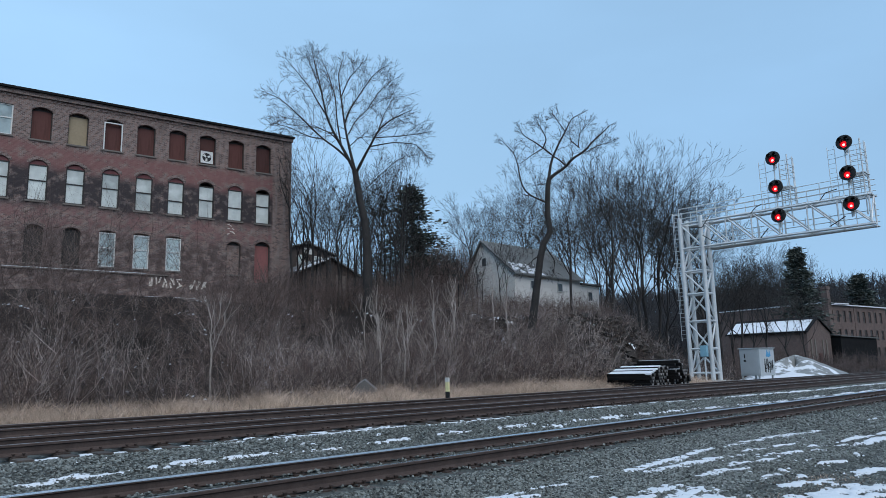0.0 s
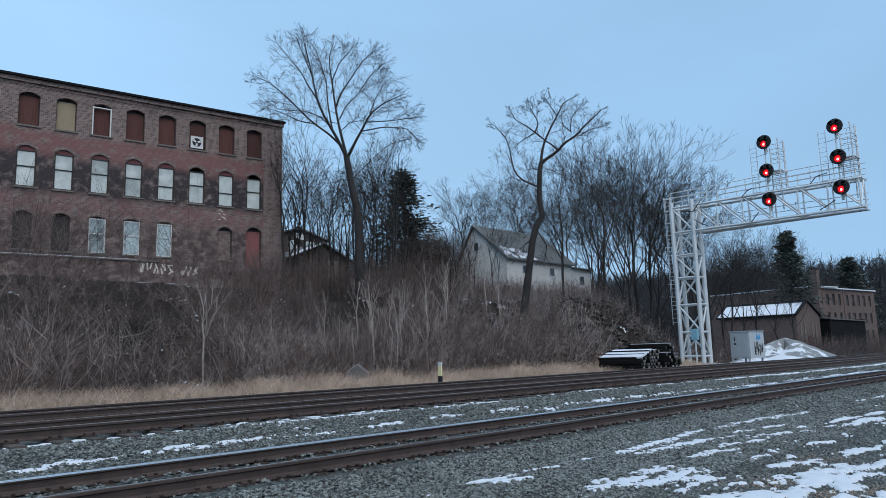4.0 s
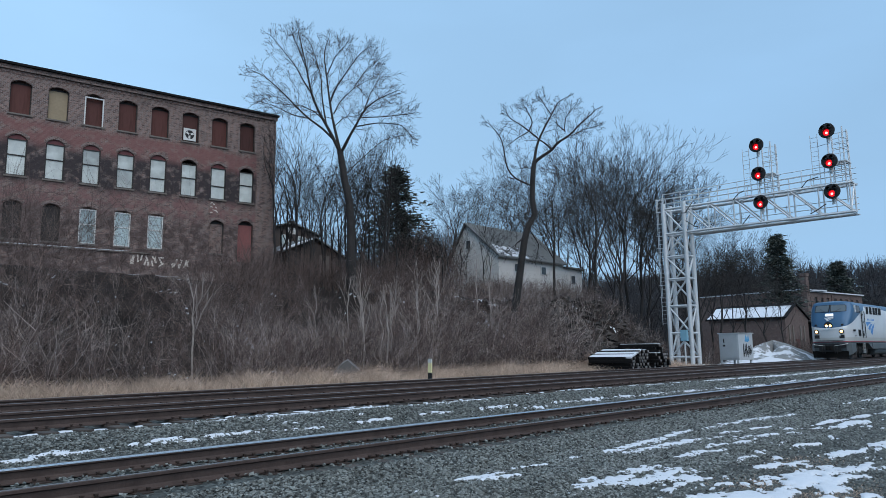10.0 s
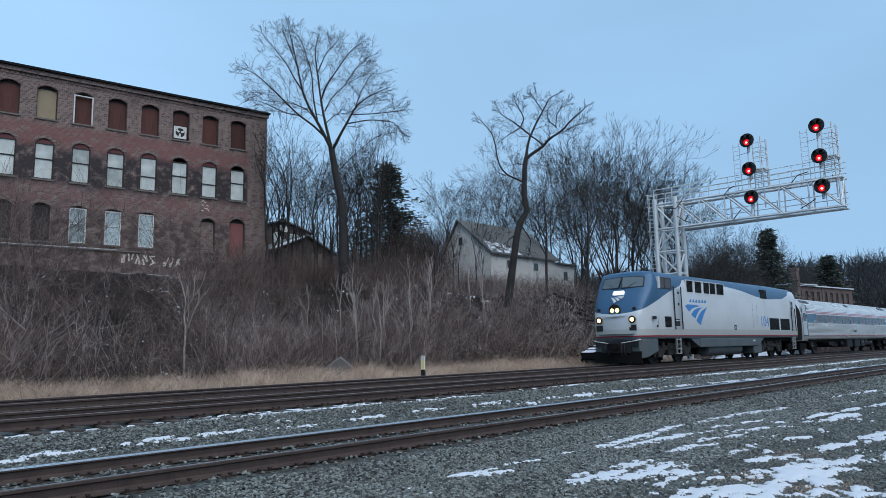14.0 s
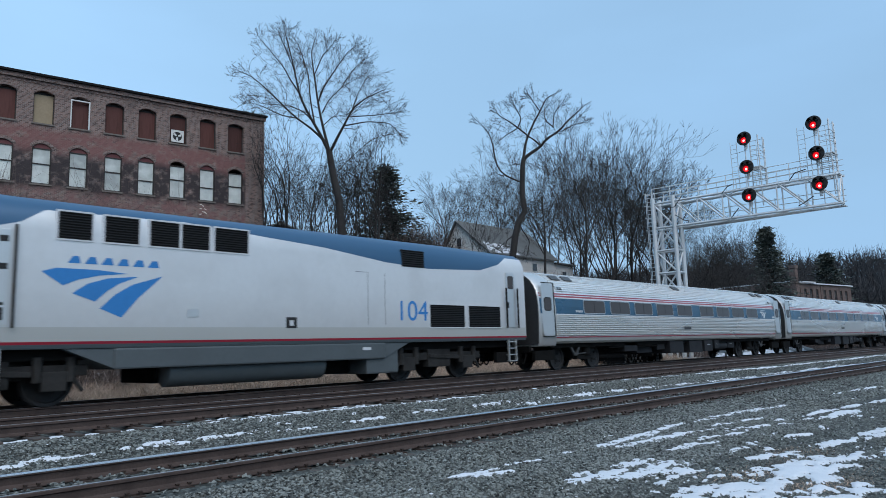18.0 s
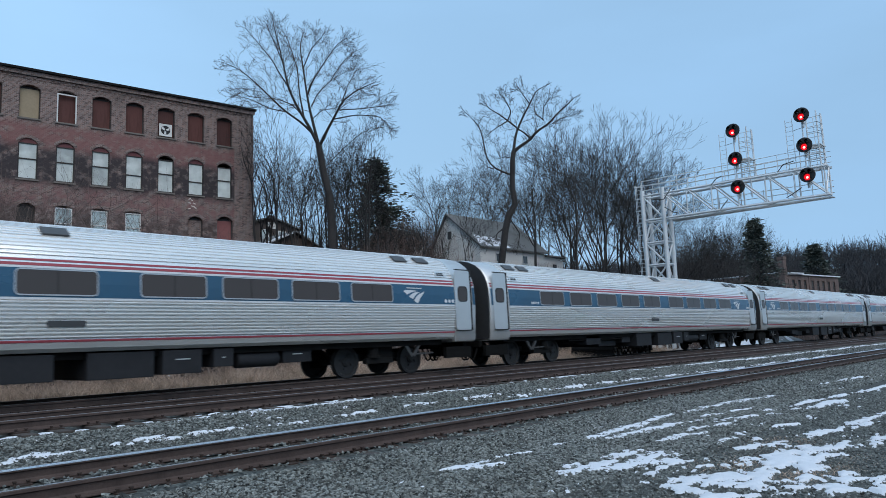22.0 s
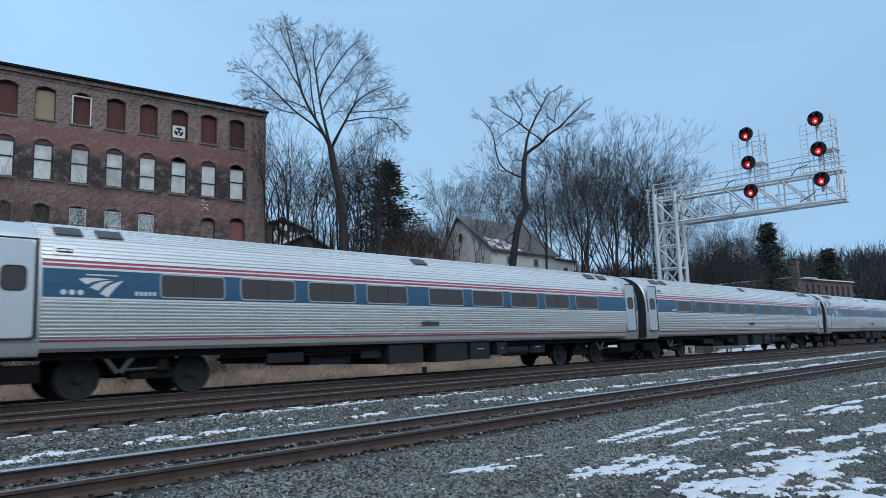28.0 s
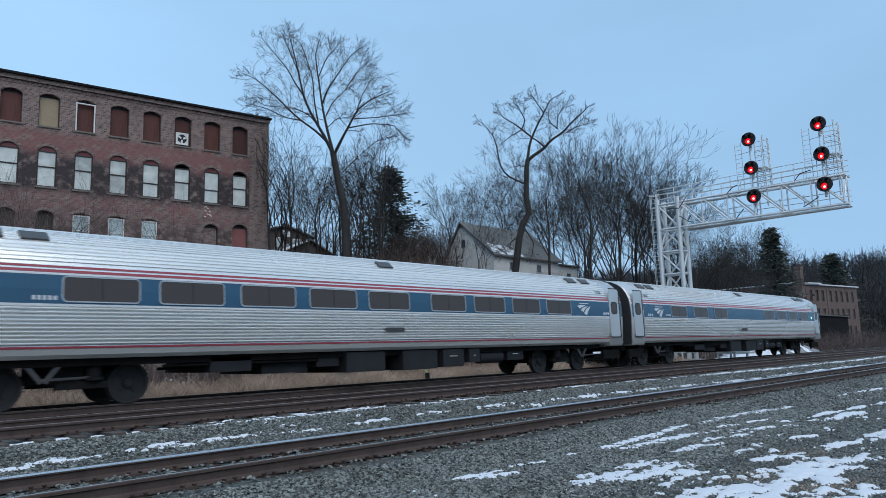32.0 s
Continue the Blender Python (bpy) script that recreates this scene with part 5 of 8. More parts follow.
def coach(windows, emblem_x, label, seed):
    c = thing("passenger_car", label, "railway car", group="cars of the train")
    rnd = random.Random(seed)
    part("body", CM["body"], None, c, "ribbed stainless steel body")
    part("vestibule", CM["vestibule"], None, c)
    part("vestibule", CM["vestibule"], None, c, m=pose(END, 0, 0, 0, 0, 180))
    part("end_wall", CM["end_wall"], None, c, "charcoal end wall")
    part("end_wall", CM["end_wall"], None, c, "charcoal end wall", m=pose(END, 0, 0, 0, 0, 180))
    for k in ("blue_band", "white_line", "red_line", "upper_red_line", "white_strip", "low_red_line"):
        part(k, CM[k], None, c)
    for s in (-1, 1):
        for x in windows:
            f = part("window_frame", CM["window_frame"], None, c, m=facing(x, 2.44, s) @ pose(0, -0.007, 0))
            part("pane", CM["pane"], None, f, "dark tinted pane")
            part("mullion", CM["mullion"], None, f)
        for x, e in ((1.09, 1), (END - 1.21, -1)):
            dz = 2.29
            y = 1.58
            base = pose(x, s * y, dz) @ (pose(0, 0, 0, -1) if s < 0 else pose(0, 0, 0, 1, 0, 180))
            part("door_gap", CM["door_gap"], None, c, m=base)
            d = part("door", CM["door"], None, c, "plain steel door with a small window", m=base)
            part("door_window_seal", CM["door_window_seal"], None, d, m=pose(0, -0.013, 0.2))
            part("door_window", CM["door_window"], None, d, m=pose(0, -0.013, 0.2))
            px = X_A + 0.1 if e > 0 else END - X_A - 0.1
            part("post_band", CM["post_band"], None, c, m=facing(px, 2.44, s) @ pose(0, 0.004, 0))
            part("post_line", CM["post_line"], None, c, m=facing(px, 2.85, s) @ pose(0, 0.004, 0))
            part("vent_plate", CM["vent_plate"], None, c, m=facing(x + e * 0.95, 3.1, s) @ pose(0, -0.014, 0))
            part("vent_hole", CM["vent_hole"], None, c, m=facing(x + e * 0.95, 3.1, s) @ pose(0, -0.012, 0))
        # emblem of three plain swooping shapes and small marks
        g = Geo()
        for p in EMBLEM:
            g.slab(p, -0.003, 0.0)
        g.box(-0.32, 0.32, -0.003, 0.0, 0.185, 0.215)
        part("emblem", g, M_WHITEBAND, c, "white swooping emblem", m=facing(emblem_x, 2.42, s) @ pose(0, -0.008, 0))
        g = Geo()
        mx = 2.0 if emblem_x < 12 else CAR_L - 1.70
        for k in range(3):
            g.slab([(k * 0.165 + 0.06 * math.cos(a), 0.06 * math.sin(a)) for a in [i * math.pi / 4 for i in range(8)]], -0.003, 0.0)
        part("small_marks", g, M_WHITEBAND, c, "three small round marks", m=facing(mx, 2.24, s) @ pose(0, -0.008, 0))
        g = Geo()
        for k in range(5):
            g.box(k * 0.1, k * 0.1 + 0.06, -0.003, 0.0, -0.045, 0.045)
        part("number_bars", g, M_WHITEBAND, c, m=facing(windows[0] - 1.35, 2.25, s) @ pose(0, -0.008, 0))
    for x in (2.2, 3.05, 13.0 + rnd.uniform(-0.8, 0.8), CAR_L - 3.3, CAR_L - 2.35):
        part("roof_hatch", CM["hatch"], None, c, m=pose(x, -1.10, 3.535, 38))
    part("diaphragm", CM["diaphragm"], None, c, "black rubber gangway bellows", m=pose(CAR_L, 0, 0))
    for x, turn in ((3.9, 0), (CAR_L - 3.9, 180)):
        tf = part("truck_frame", CM["truck_frame"], None, c, m=pose(x, 0, 0, 0, 0, turn))
        part("bracket", CM["bracket"], None, c, "V-shaped steel bracket", m=pose(x + (1.6 if turn else 0.0), 0, 0))
        part("bracket", CM["bracket"], None, c, "V-shaped steel bracket", m=pose(x - 0.9 + (1.6 if turn else 0.0), 0, 0, 0, 0, 180))
        for d in (-1.295, 1.295):
            add_axle(c, x + d, False)
    part("coupling", CM["coupling"], None, c)
    part("coupling", CM["coupling"], None, c, m=pose(CAR_L + 0.2, 0, 0, 0, 0, 180))
    # underfloor boxes, tanks and beams
    part("floor_beam", Geo().box(1.6, CAR_L - 1.6, -1.25, 1.25, 0.86, 1.03), M_UNDER, c)
    for x0, x1, z0, y0 in ((7.0, 8.1, 0.6, -1.25), (8.5, 9.9, 0.5, -1.0), (10.1, 10.85, 0.62, -1.2), (11.0, 12.4, 0.43, -1.38), (13.06, 14.5, 0.41, -1.38), (14.65, 15.6, 0.44, -1.42), (15.9, 16.42, 0.55, -1.4), (18.1, 19.0, 0.55, -1.2)):
        d = rnd.uniform(-0.08, 0.08)
        box = part("equipment_box", Geo().box(x0 + d, x1 + d, y0, 1.2, z0, 0.98), M_SLATE, c, "slate grey equipment box", bevel=0.015)
        if x1 - x0 < 1.3 and z0 < 0.6:
            part("latch", Geo().box(x0 + d + 0.3, x1 + d - 0.3, y0 - 0.012, y0 - 0.001, 0.76, 0.785), M_STEELP, box)
    part("air_tank", Geo().tube((16.7, -1.05, 0.68), (17.9, -1.05, 0.68), 0.2, n=16), M_SLATE, c, smooth=True, bevel=0.02)
    for y, z in ((-1.2, 0.8), (-0.9, 0.74)):
        part("pipe", Geo().tube((5.8, y, z), (10.1, y, z), 0.035, n=6), M_UNDER, c)
    for s in (-1, 1):
        part("builder_plate", Geo().box(-0.37, 0.37, -0.004, 0.0, -0.065, 0.065), M_HATCH, c, m=facing(12.55, 1.6, s) @ pose(0, -0.026, 0))
    return c


FIVE_FOUR = [4.28 + 2.02 * i for i in range(5)] + [14.85 + 2.0 * i for i in range(4)]
FOUR_FIVE = [CAR_L - x for x in reversed(FIVE_FOUR)]
CAFE = [4.95, 7.3, 9.65] + [16.35 + 2.02 * i for i in range(4)]
cars = [coach(FIVE_FOUR, 22.55, "ribbed stainless steel passenger car behind the locomotive", 1),
        coach(FIVE_FOUR, 22.55, "ribbed stainless steel passenger car with a blue window band", 2),
        coach(FOUR_FIVE, 2.75, "ribbed stainless steel passenger car with its emblem at the front", 3),
        coach(FIVE_FOUR, 22.55, "ribbed stainless steel passenger car, last but one", 4),
        coach(CAFE, 3.0, "last passenger car with a long windowless middle", 5)]
part("marker_lamp", Geo().lathe([(0.05, 0), (0.04, 0.03), (0, 0.035)], 12, pose(0, 0, 0, 90), False), M_GREENLAMP, cars[4], "small green side lamp", m=pose(CAR_L - 1.9, -1.6, 2.35))


# ---- the locomotive: origin at its rear coupler, nose towards -x ----
def lerp_table(tab, x):
    for (x0, *a), (x1, *b) in zip(tab, tab[1:]):
        if x0 <= x <= x1:
            t = (x - x0) / (x1 - x0)
            return [p + (q - p) * t for p, q in zip(a, b)]
    return list(tab[-1][1:]) if x > tab[-1][0] else list(tab[0][1:])


# x, half width, top, shoulder height
LOCO = [(-20.24, 0.98, 2.22, 2.05), (-20.2, 1.12, 2.36, 2.15), (-20.1, 1.22, 2.62, 2.38), (-19.95, 1.3, 2.95, 2.68), (-19.75, 1.37, 3.25, 2.95), (-19.56, 1.42, 3.55, 3.2), (-19.40, 1.45, 3.85, 3.42), (-19.26, 1.465, 4.12, 3.58), (-19.16, 1.475, 4.28, 3.66), (-18.95, 1.49, 4.36, 3.74), (-18.5, 1.5, 4.42, 3.8), (-17.4, 1.505, 4.42, 3.84), (-16.5, 1.505, 4.39, 3.85), (-0.9, 1.505, 4.39, 3.85), (-0.66, 1.48, 4.33, 3.8)]


def loco_ring(x, low):
    hw, top, sh = lerp_table(LOCO, x)
    half = [(hw * 0.98, low), (hw, low + 0.1), (hw, (low + sh) / 2), (hw, sh - 0.25), (hw * 0.985, sh), (hw * 0.9, sh + (top - sh) * 0.48), (hw * 0.72, sh + (top - sh) * 0.84), (hw * 0.4, sh + (top - sh) * 0.97), (0, top)]
    if x < -18.9:      # flat-faced nose with sharper shoulders
        half[4:] = [(hw, sh), (hw * 0.955, sh + (top - sh) * 0.5), (hw * 0.86, sh + (top - sh) * 0.9), (hw * 0.6, top - 0.005), (0, top)]
    rake = 0.2 * min(1, max(0, (-18.6 - x) / 0.5))          # the front is a blunt wedge in plan
    half = [(x + rake * max(0, y - 0.3), y, z) for y, z in half]
    return [(a, -y, z) for a, y, z in half] + [(a, y, z) for a, y, z in reversed(half[:-1])]


loco = thing("locomotive", "silver and blue diesel locomotive with a sloping nose and lit headlights", "locomotive")
xs = [-20.24, -20.2, -20.1, -19.95, -19.75, -19.56, -19.40, -19.26, -19.16, -19.05, -18.95, -18.85, -18.66, -18.5, -18.25, -18.0, -17.4, -17.0, -16.5, -12, -8, -4, -0.4, -0.16]
part("body", Geo().loft([loco_ring(x, 1.18) for x in xs], closed=True), M_LOCO, loco, smooth=True, angle=35)
# lower skirt: side sills, fuel tank, nose apron
g = Geo()
g.box(-14.6, -6.9, -1.49, 1.49, 0.72, 1.178)
part("side_sill", g, M_GREYSKIRT, loco, bevel=0.04)
part("sill_end", Geo().slab([(-15.6, 1.17), (-14.58, 0.74), (-14.58, 1.17)], -1.45, 1.45).slab([(-6.92, 0.74), (-5.9, 1.17), (-6.92, 1.17)], -1.45, 1.45), M_GREYSKIRT, loco)
part("fuel_tank", Geo().lathe([(0.3, 0), (0.36, 0.03), (0.36, 4.4), (0.3, 4.43)], 18, pose(-13.3, -0.95, 0.62, 0, 90), True), M_GREYSKIRT, loco, "round grey tank", smooth=True)
part("main_tank", Geo().box(-13.4, -7.6, -0.7, 1.2, 0.35, 0.9), M_UNDER, loco, bevel=0.05)
part("tank_end_box", Geo().box(-7.55, -6.35, -1.42, 1.42, 0.3, 1.1), M_GREYSKIRT, loco, bevel=0.04)
g = Geo()
ring = lambda x, hw, z0, z1: [(x, -hw, z0), (x, -hw, z1), (x, hw, z1), (x, hw, z0)]
g.loft([ring(-20.1, 1.12, 0.28, 1.17), ring(-19.75, 1.38, 0.35, 1.17), ring(-18.95, 1.46, 0.62, 1.17)], closed=True)
part("nose_apron", g, M_GREYSKIRT, loco, bevel=0.03)
part("coupler_pocket", Geo().box(-20.22, -20.0, -0.75, 0.75, 0.55, 1.14), M_BLACK, loco)
part("coupler", Geo().box(-20.5, -20.1, -0.15, 0.15, 0.72, 0.98).box(-20.68, -20.45, -0.17, 0.17, 0.7, 1.0), M_UNDER, loco, bevel=0.03)
part("step_recess", Geo().box(-20.2, -20.0, -1.1, -0.76, 0.85, 1.15), M_BLACK, loco)
part("step_recess", Geo().box(-20.2, -20.0, 0.76, 1.1, 0.85, 1.15), M_BLACK, loco)
g = Geo()
for s in (-1, 1):
    g.tube((-20.32, s * 0.35, 1.0), (-20.28, s * 1.05, 1.1), 0.018, n=6).tube((-20.28, s * 1.05, 1.1), (-20.05, s * 1.2, 1.16), 0.02, n=6)
part("uncoupling_lever", g, M_WHITE, loco)
g = Geo()
for k, y in enumerate((-0.5, -0.35, 0.35, 0.5)):
    pts = [Vector((-20.24 - 0.1 * math.sin(math.pi * t), y, 0.95 - 0.5 * t)) for t in [i / 5 for i in range(6)]]
    for p, q in zip(pts, pts[1:]):
        g.tube(p, q, 0.03, n=6)
part("hoses", g, M_RUBBER, loco)
g = Geo()
g.slab([(-1.2, 0.12), (1.2, 0.12), (1.25, 0.62), (-1.25, 0.62)], 0, 0.06, Matrix.Translation((-20.1, 0, 0)) @ Matrix.Rotation(math.pi / 2, 4, 'Z'))
part("snow_plough", g, M_UNDER, loco, bevel=0.01)


def on_nose(y, z):
    """The point of the nose or windscreen slope at a height, and the slope's lean."""
    tab = [(t, x) for x, hw, t, sh in LOCO[:10]]
    x = lerp_table(tab, z)[0]
    x2 = lerp_table(tab, z + 0.1)[0]
    return x, math.degrees(math.atan2(x2 - x, 0.1))


# windscreens, number board, emblem and lamps on the nose (u is y there)
def nose_patch(name, outline, z, mtl, label="", up=0.02, thick=0.02, turn=0.0):
    x, lean = on_nose(0, z)
    m = pose(x - up - (0.05 if turn else 0), 0, z) @ pose(0, 0, 0, 0, 0, turn) @ pose(0, 0, 0, 0, lean, 0) @ pose(0, 0, 0, 0, 0, -90)
    return part(name, Geo().slab(outline, -thick, 0.35), mtl, loco, label, m=m)


ws = [(0.08, -0.27), (1.06, -0.25), (1.08, 0.2), (1.0, 0.26), (0.08, 0.28)]
rim = [(0.03, -0.31), (1.11, -0.29), (1.13, 0.22), (1.03, 0.3), (0.03, 0.32)]
for turn, flip in ((11.3, 1), (-11.3, -1)):
    nose_patch("windscreen_seal", [(u * flip, v) for u, v in (rim if flip > 0 else reversed(rim))], 3.83, M_RUBBER, "black windscreen seal", 0.012, 0.0, turn)
    nose_patch("windscreen", [(u * flip, v) for u, v in (ws if flip > 0 else reversed(ws))], 3.83, M_WSCREEN, "sloping windscreen", 0.02, 0.0, turn)
    nose_patch("wiper", [(0.3 * flip, -0.3), (0.33 * flip, -0.3), (0.75 * flip, -0.02), (0.73 * flip, 0.0)] if flip > 0 else [(-0.73, 0.0), (-0.75, -0.02), (-0.33, -0.3), (-0.3, -0.3)], 3.83, M_BLACK, "", 0.035, 0.0, turn)
nose_patch("number_board", rounded_rect(0.56, 0.22, 0.03), 3.33, M_NUMLIT, "lit white number board", 0.03)
for p in EMBLEM:
    nose_patch("nose_emblem", [(-u * 0.75, v * 0.9) for u, v in reversed(p)], 3.05, M_WHITEBAND, "white swooping emblem", 0.012)


def lamp(x, y, z, r, cores):
    h = part("headlight", Geo().lathe([(r + 0.05, 0), (r + 0.05, 0.05), (r, 0.06), (r, 0.03), (0, 0.03)], 20, pose(0, 0, 0, 0, -90), False), M_BLACK, loco, m=pose(x, y, z))
    for dy in cores:
        part("lamp_glass", Geo().lathe([(0.1, 0.035), (0.09, 0.05), (0, 0.06)], 18, pose(0, 0, 0, 0, -90), False), M_LAMP, h, "warm lit lamp", m=pose(0, dy, 0))
        part("lamp_core", Geo().lathe([(0.05, 0.062), (0, 0.066)], 12, pose(0, 0, 0, 0, -90), False), M_LAMPC, h, m=pose(0, dy, 0))


lamp(-20.13, 0, 2.5, 0.25, (-0.13, 0.13))
for s in (-1, 1):
    lamp(-20.13, s * 0.86, 2.06, 0.12, (0.0,))
    part("step_well", Geo().box(-20.145, -19.95, s * 0.86 - 0.17, s * 0.86 + 0.17, 1.56, 1.82), M_BLACK, loco)
    part("horn_box", Geo().lathe([(0.09, 0), (0.07, 0.12), (0, 0.12)], 12, pose(0, 0, 0, 0, -90), False), M_BLACK, loco, m=pose(-19.95, s * 0.92, 2.56))
part("nose_seam", Geo().box(-20.232, -20.1, -0.93, 0.93, 1.40, 1.415), M_BLACK, loco)


def louvre(x0, x1, z0, z1, y, rows, frame=True, name="louvre"):
    lv = part(name, Geo().box(x0, x1, y - 0.004, y + 0.08, z0, z1), M_LOUVRE, loco, "black louvred opening")
    g = Geo()
    for k in range(rows):
        z = z0 + (z1 - z0) * (k + 0.5) / rows
        g.box(x0 + 0.03, x1 - 0.03, y - 0.022, y - 0.005, z - 0.012, z + 0.012)
    part("slats", g, M_UNDER, lv)
    if frame:
        f = 0.035
        part("louvre_frame", Geo().box(x0 - f, x1 + f, y - 0.015, y + 0.05, z1, z1 + f).box(x0 - f, x1 + f, y - 0.015, y + 0.05, z0 - f, z0)
             .box(x0 - f, x0, y - 0.015, y + 0.05, z0, z1).box(x1, x1 + f, y - 0.015, y + 0.05, z0, z1), M_WHITEBAND, lv)


YS = -1.507
for x0, x1 in ((-15.83, -15.16), (-14.9, -14.16), (-13.91, -13.22), (-13.16, -12.47), (-12.33, -11.43)):
    louvre(x0, x1, 3.45, 4.02, YS, 10, True, "roof_louvre")
louvre(-6.2, -5.25, 3.46, 3.98, YS, 8, False, "roof_louvre")
louvre(-5.05, -3.45, 1.63, 2.33, YS, 12)
louvre(-3.25, -1.62, 1.63, 2.33, YS, 12)
louvre(-18.25, -17.6, 1.70, 2.2, YS, 9, False)
part("side_window", Geo().box(-18.6, -17.5, YS - 0.006, YS + 0.1, 3.53, 4.0), M_TINT, loco, "cab side window")
part("side_window_frame", Geo().box(-18.78, -18.6, YS - 0.03, YS + 0.1, 3.5, 4.05), M_WHITEBAND, loco, "pale window pillar")
part("side_window_seal", Geo().box(-18.599, -17.46, YS - 0.012, YS + 0.1, 4.001, 4.03).box(-18.599, -17.46, YS - 0.012, YS + 0.1, 3.5, 3.529).box(-18.14, -18.09, YS - 0.014, YS, 3.53, 4.0).box(-17.499, -17.46, YS - 0.012, YS + 0.1, 3.53, 4.0), M_RUBBER, loco)
for x, dx in ((-16.98, 0.76), (-1.0, 0.62)):
    d = part("side_door", Geo().box(x - dx / 2 + 0.06, x + dx / 2 - 0.06, YS - 0.01, YS + 0.05, 1.64, 3.55), M_STEELP, loco, "grey side door", bevel=0.008)
    if x > -5:
        part("door_window", Geo().slab([(u + x, v + 3.2) for u, v in rounded_rect(0.32, 0.46, 0.06)], YS - 0.018, YS - 0.005), M_TINT, d)
        part("door_handle", Geo().box(x - 0.2, x - 0.16, YS - 0.05, YS - 0.011, 2.3, 2.5), M_BLACK, d)
    else:
        for z in (2.75, 3.3):
            part("hinge", Geo().box(x + 0.1, x + 0.26, YS - 0.02, YS - 0.011, z, z + 0.12), M_BLACK, d)
        part("foot_hole", Geo().box(x - 0.22, x + 0.22, YS - 0.016, YS - 0.008, 1.72, 2.1), M_BLACK, d)
        part("foot_bar", Geo().box(x - 0.22, x + 0.22, YS - 0.03, YS - 0.017, 2.0, 2.04).box(x - 0.22, x + 0.22, YS - 0.03, YS - 0.017, 1.72, 1.75), M_GALV, d)
    for s in (-1, 1):
        part("grab_rail", Geo().tube((x + s * dx / 2, YS - 0.07, 1.6), (x + s * dx / 2, YS - 0.07, 3.65 if x < -5 else 3.0), 0.03, n=8), M_TRUCK, loco, smooth=True)
    g = Geo()
    for k in range(4):
        g.box(x - 0.2, x + 0.2, YS - 0.02, YS + 0.12, 0.45 + 0.22 * k, 0.48 + 0.22 * k)
    for s in (-0.2, 0.2):
        g.box(x + s - 0.015, x + s + 0.015, YS - 0.02, YS + 0.06, 0.45, 1.2)
    part("step_ladder", g, M_STEELP, loco, "pale steel side steps")
part("gauge_port", Geo().box(-10.3, -9.98, YS - 0.006, YS + 0.02, 1.6, 1.88), M_BLACK, loco)
part("gauge_glass", Geo().box(-10.2, -10.08, YS - 0.012, YS - 0.007, 1.66, 1.8), M_WHITEBAND, loco)
part("panel_line", Geo().box(-7.55, -7.54, YS - 0.003, YS, 1.7, 3.2).box(-8.0, -7.54, YS - 0.003, YS, 3.2, 3.21).box(-6.9, -6.89, YS - 0.003, YS, 1.7, 3.2), M_GREYSKIRT, loco)
part("access_panel", Geo().box(-13.0, -12.7, YS - 0.004, YS, 1.85, 2.05).box(-18.9, -18.8, YS - 0.004, YS, 1.75, 2.1), M_STEELP, loco)
part("white_tag", Geo().box(-7.75, -7.45, YS + 0.012, YS + 0.03, 0.98, 1.06), M_WHITEBAND, loco)
part("mirror", Geo().box(-19.35, -19.2, -1.6, -1.44, 2.05, 2.2), M_BLACK, loco, bevel=0.02)
part("small_lamp", Geo().lathe([(0.05, 0), (0.05, 0.03), (0, 0.03)], 12, pose(0, 0, 0, 90), False), M_BLACK, loco, m=pose(-19.0, -1.49, 1.75))
# blue swooping emblem and row of letter-sized bars on the side
for p, c in zip(EMBLEM, (M_BLUELOGO, M_BLUELOGO, M_BLUELOGO)):
    part("side_emblem", Geo().slab([(u * 2.75, v * 2.5) for u, v in p], -0.003, 0), c, loco, "bright blue swooping emblem", m=pose(-14.85, YS, 2.5))
for k in range(6):
    x = -15.62 + k * 0.335
    part("name_bar", Geo().slab([(x, 2.95), (x + 0.26, 2.95), (x + 0.22, 3.1), (x + 0.1, 3.1)], YS - 0.003, YS), M_BLUELOGO, loco, "blue letter-sized bar")



def lettering(text, size, mtl, parent, m, label):
    cu = bpy.data.curves.new("text", 'FONT')
    cu.body, cu.size, cu.extrude = text, size, 0.003
    tmp = bpy.data.objects.new("text", cu)
    scene.collection.objects.link(tmp)
    bpy.context.view_layer.update()
    me = bpy.data.meshes.new_from_object(tmp)
    bpy.data.objects.remove(tmp)
    return part("lettering", me, mtl, parent, label, m=m)


lettering("104", 0.86, M_BLUELOGO, loco, pose(-6.47, YS - 0.002, 1.83, 90) @ Matrix.Diagonal((1.05, 1, 1, 1)), "blue number 104")
nx, nl = on_nose(0, 3.33)
lettering("104", 0.24, M_BLACK, loco, pose(nx - 0.057, 0.22, 3.25) @ pose(0, 0, 0, 0, nl, 0) @ pose(0, 0, 0, 90, 0, -90), "number 104 on the lit board")
part("roof_fan", Geo().lathe([(0.7, 0), (0.7, 0.12), (0.6, 0.15), (0, 0.15)], 24, pose(0, 0, 0), False), M_TRUCK, loco, m=pose(-9.6, 0, 4.22))
part("roof_fan", Geo().lathe([(0.7, 0), (0.7, 0.12), (0.6, 0.15), (0, 0.15)], 24, pose(0, 0, 0), False), M_TRUCK, loco, m=pose(-3.4, 0, 4.22))
part("exhaust", Geo().box(-8.2, -6.6, -0.5, 0.5, 4.24, 4.36), M_TRUCK, loco, bevel=0.03)
g = Geo()   # heavy locomotive trucks
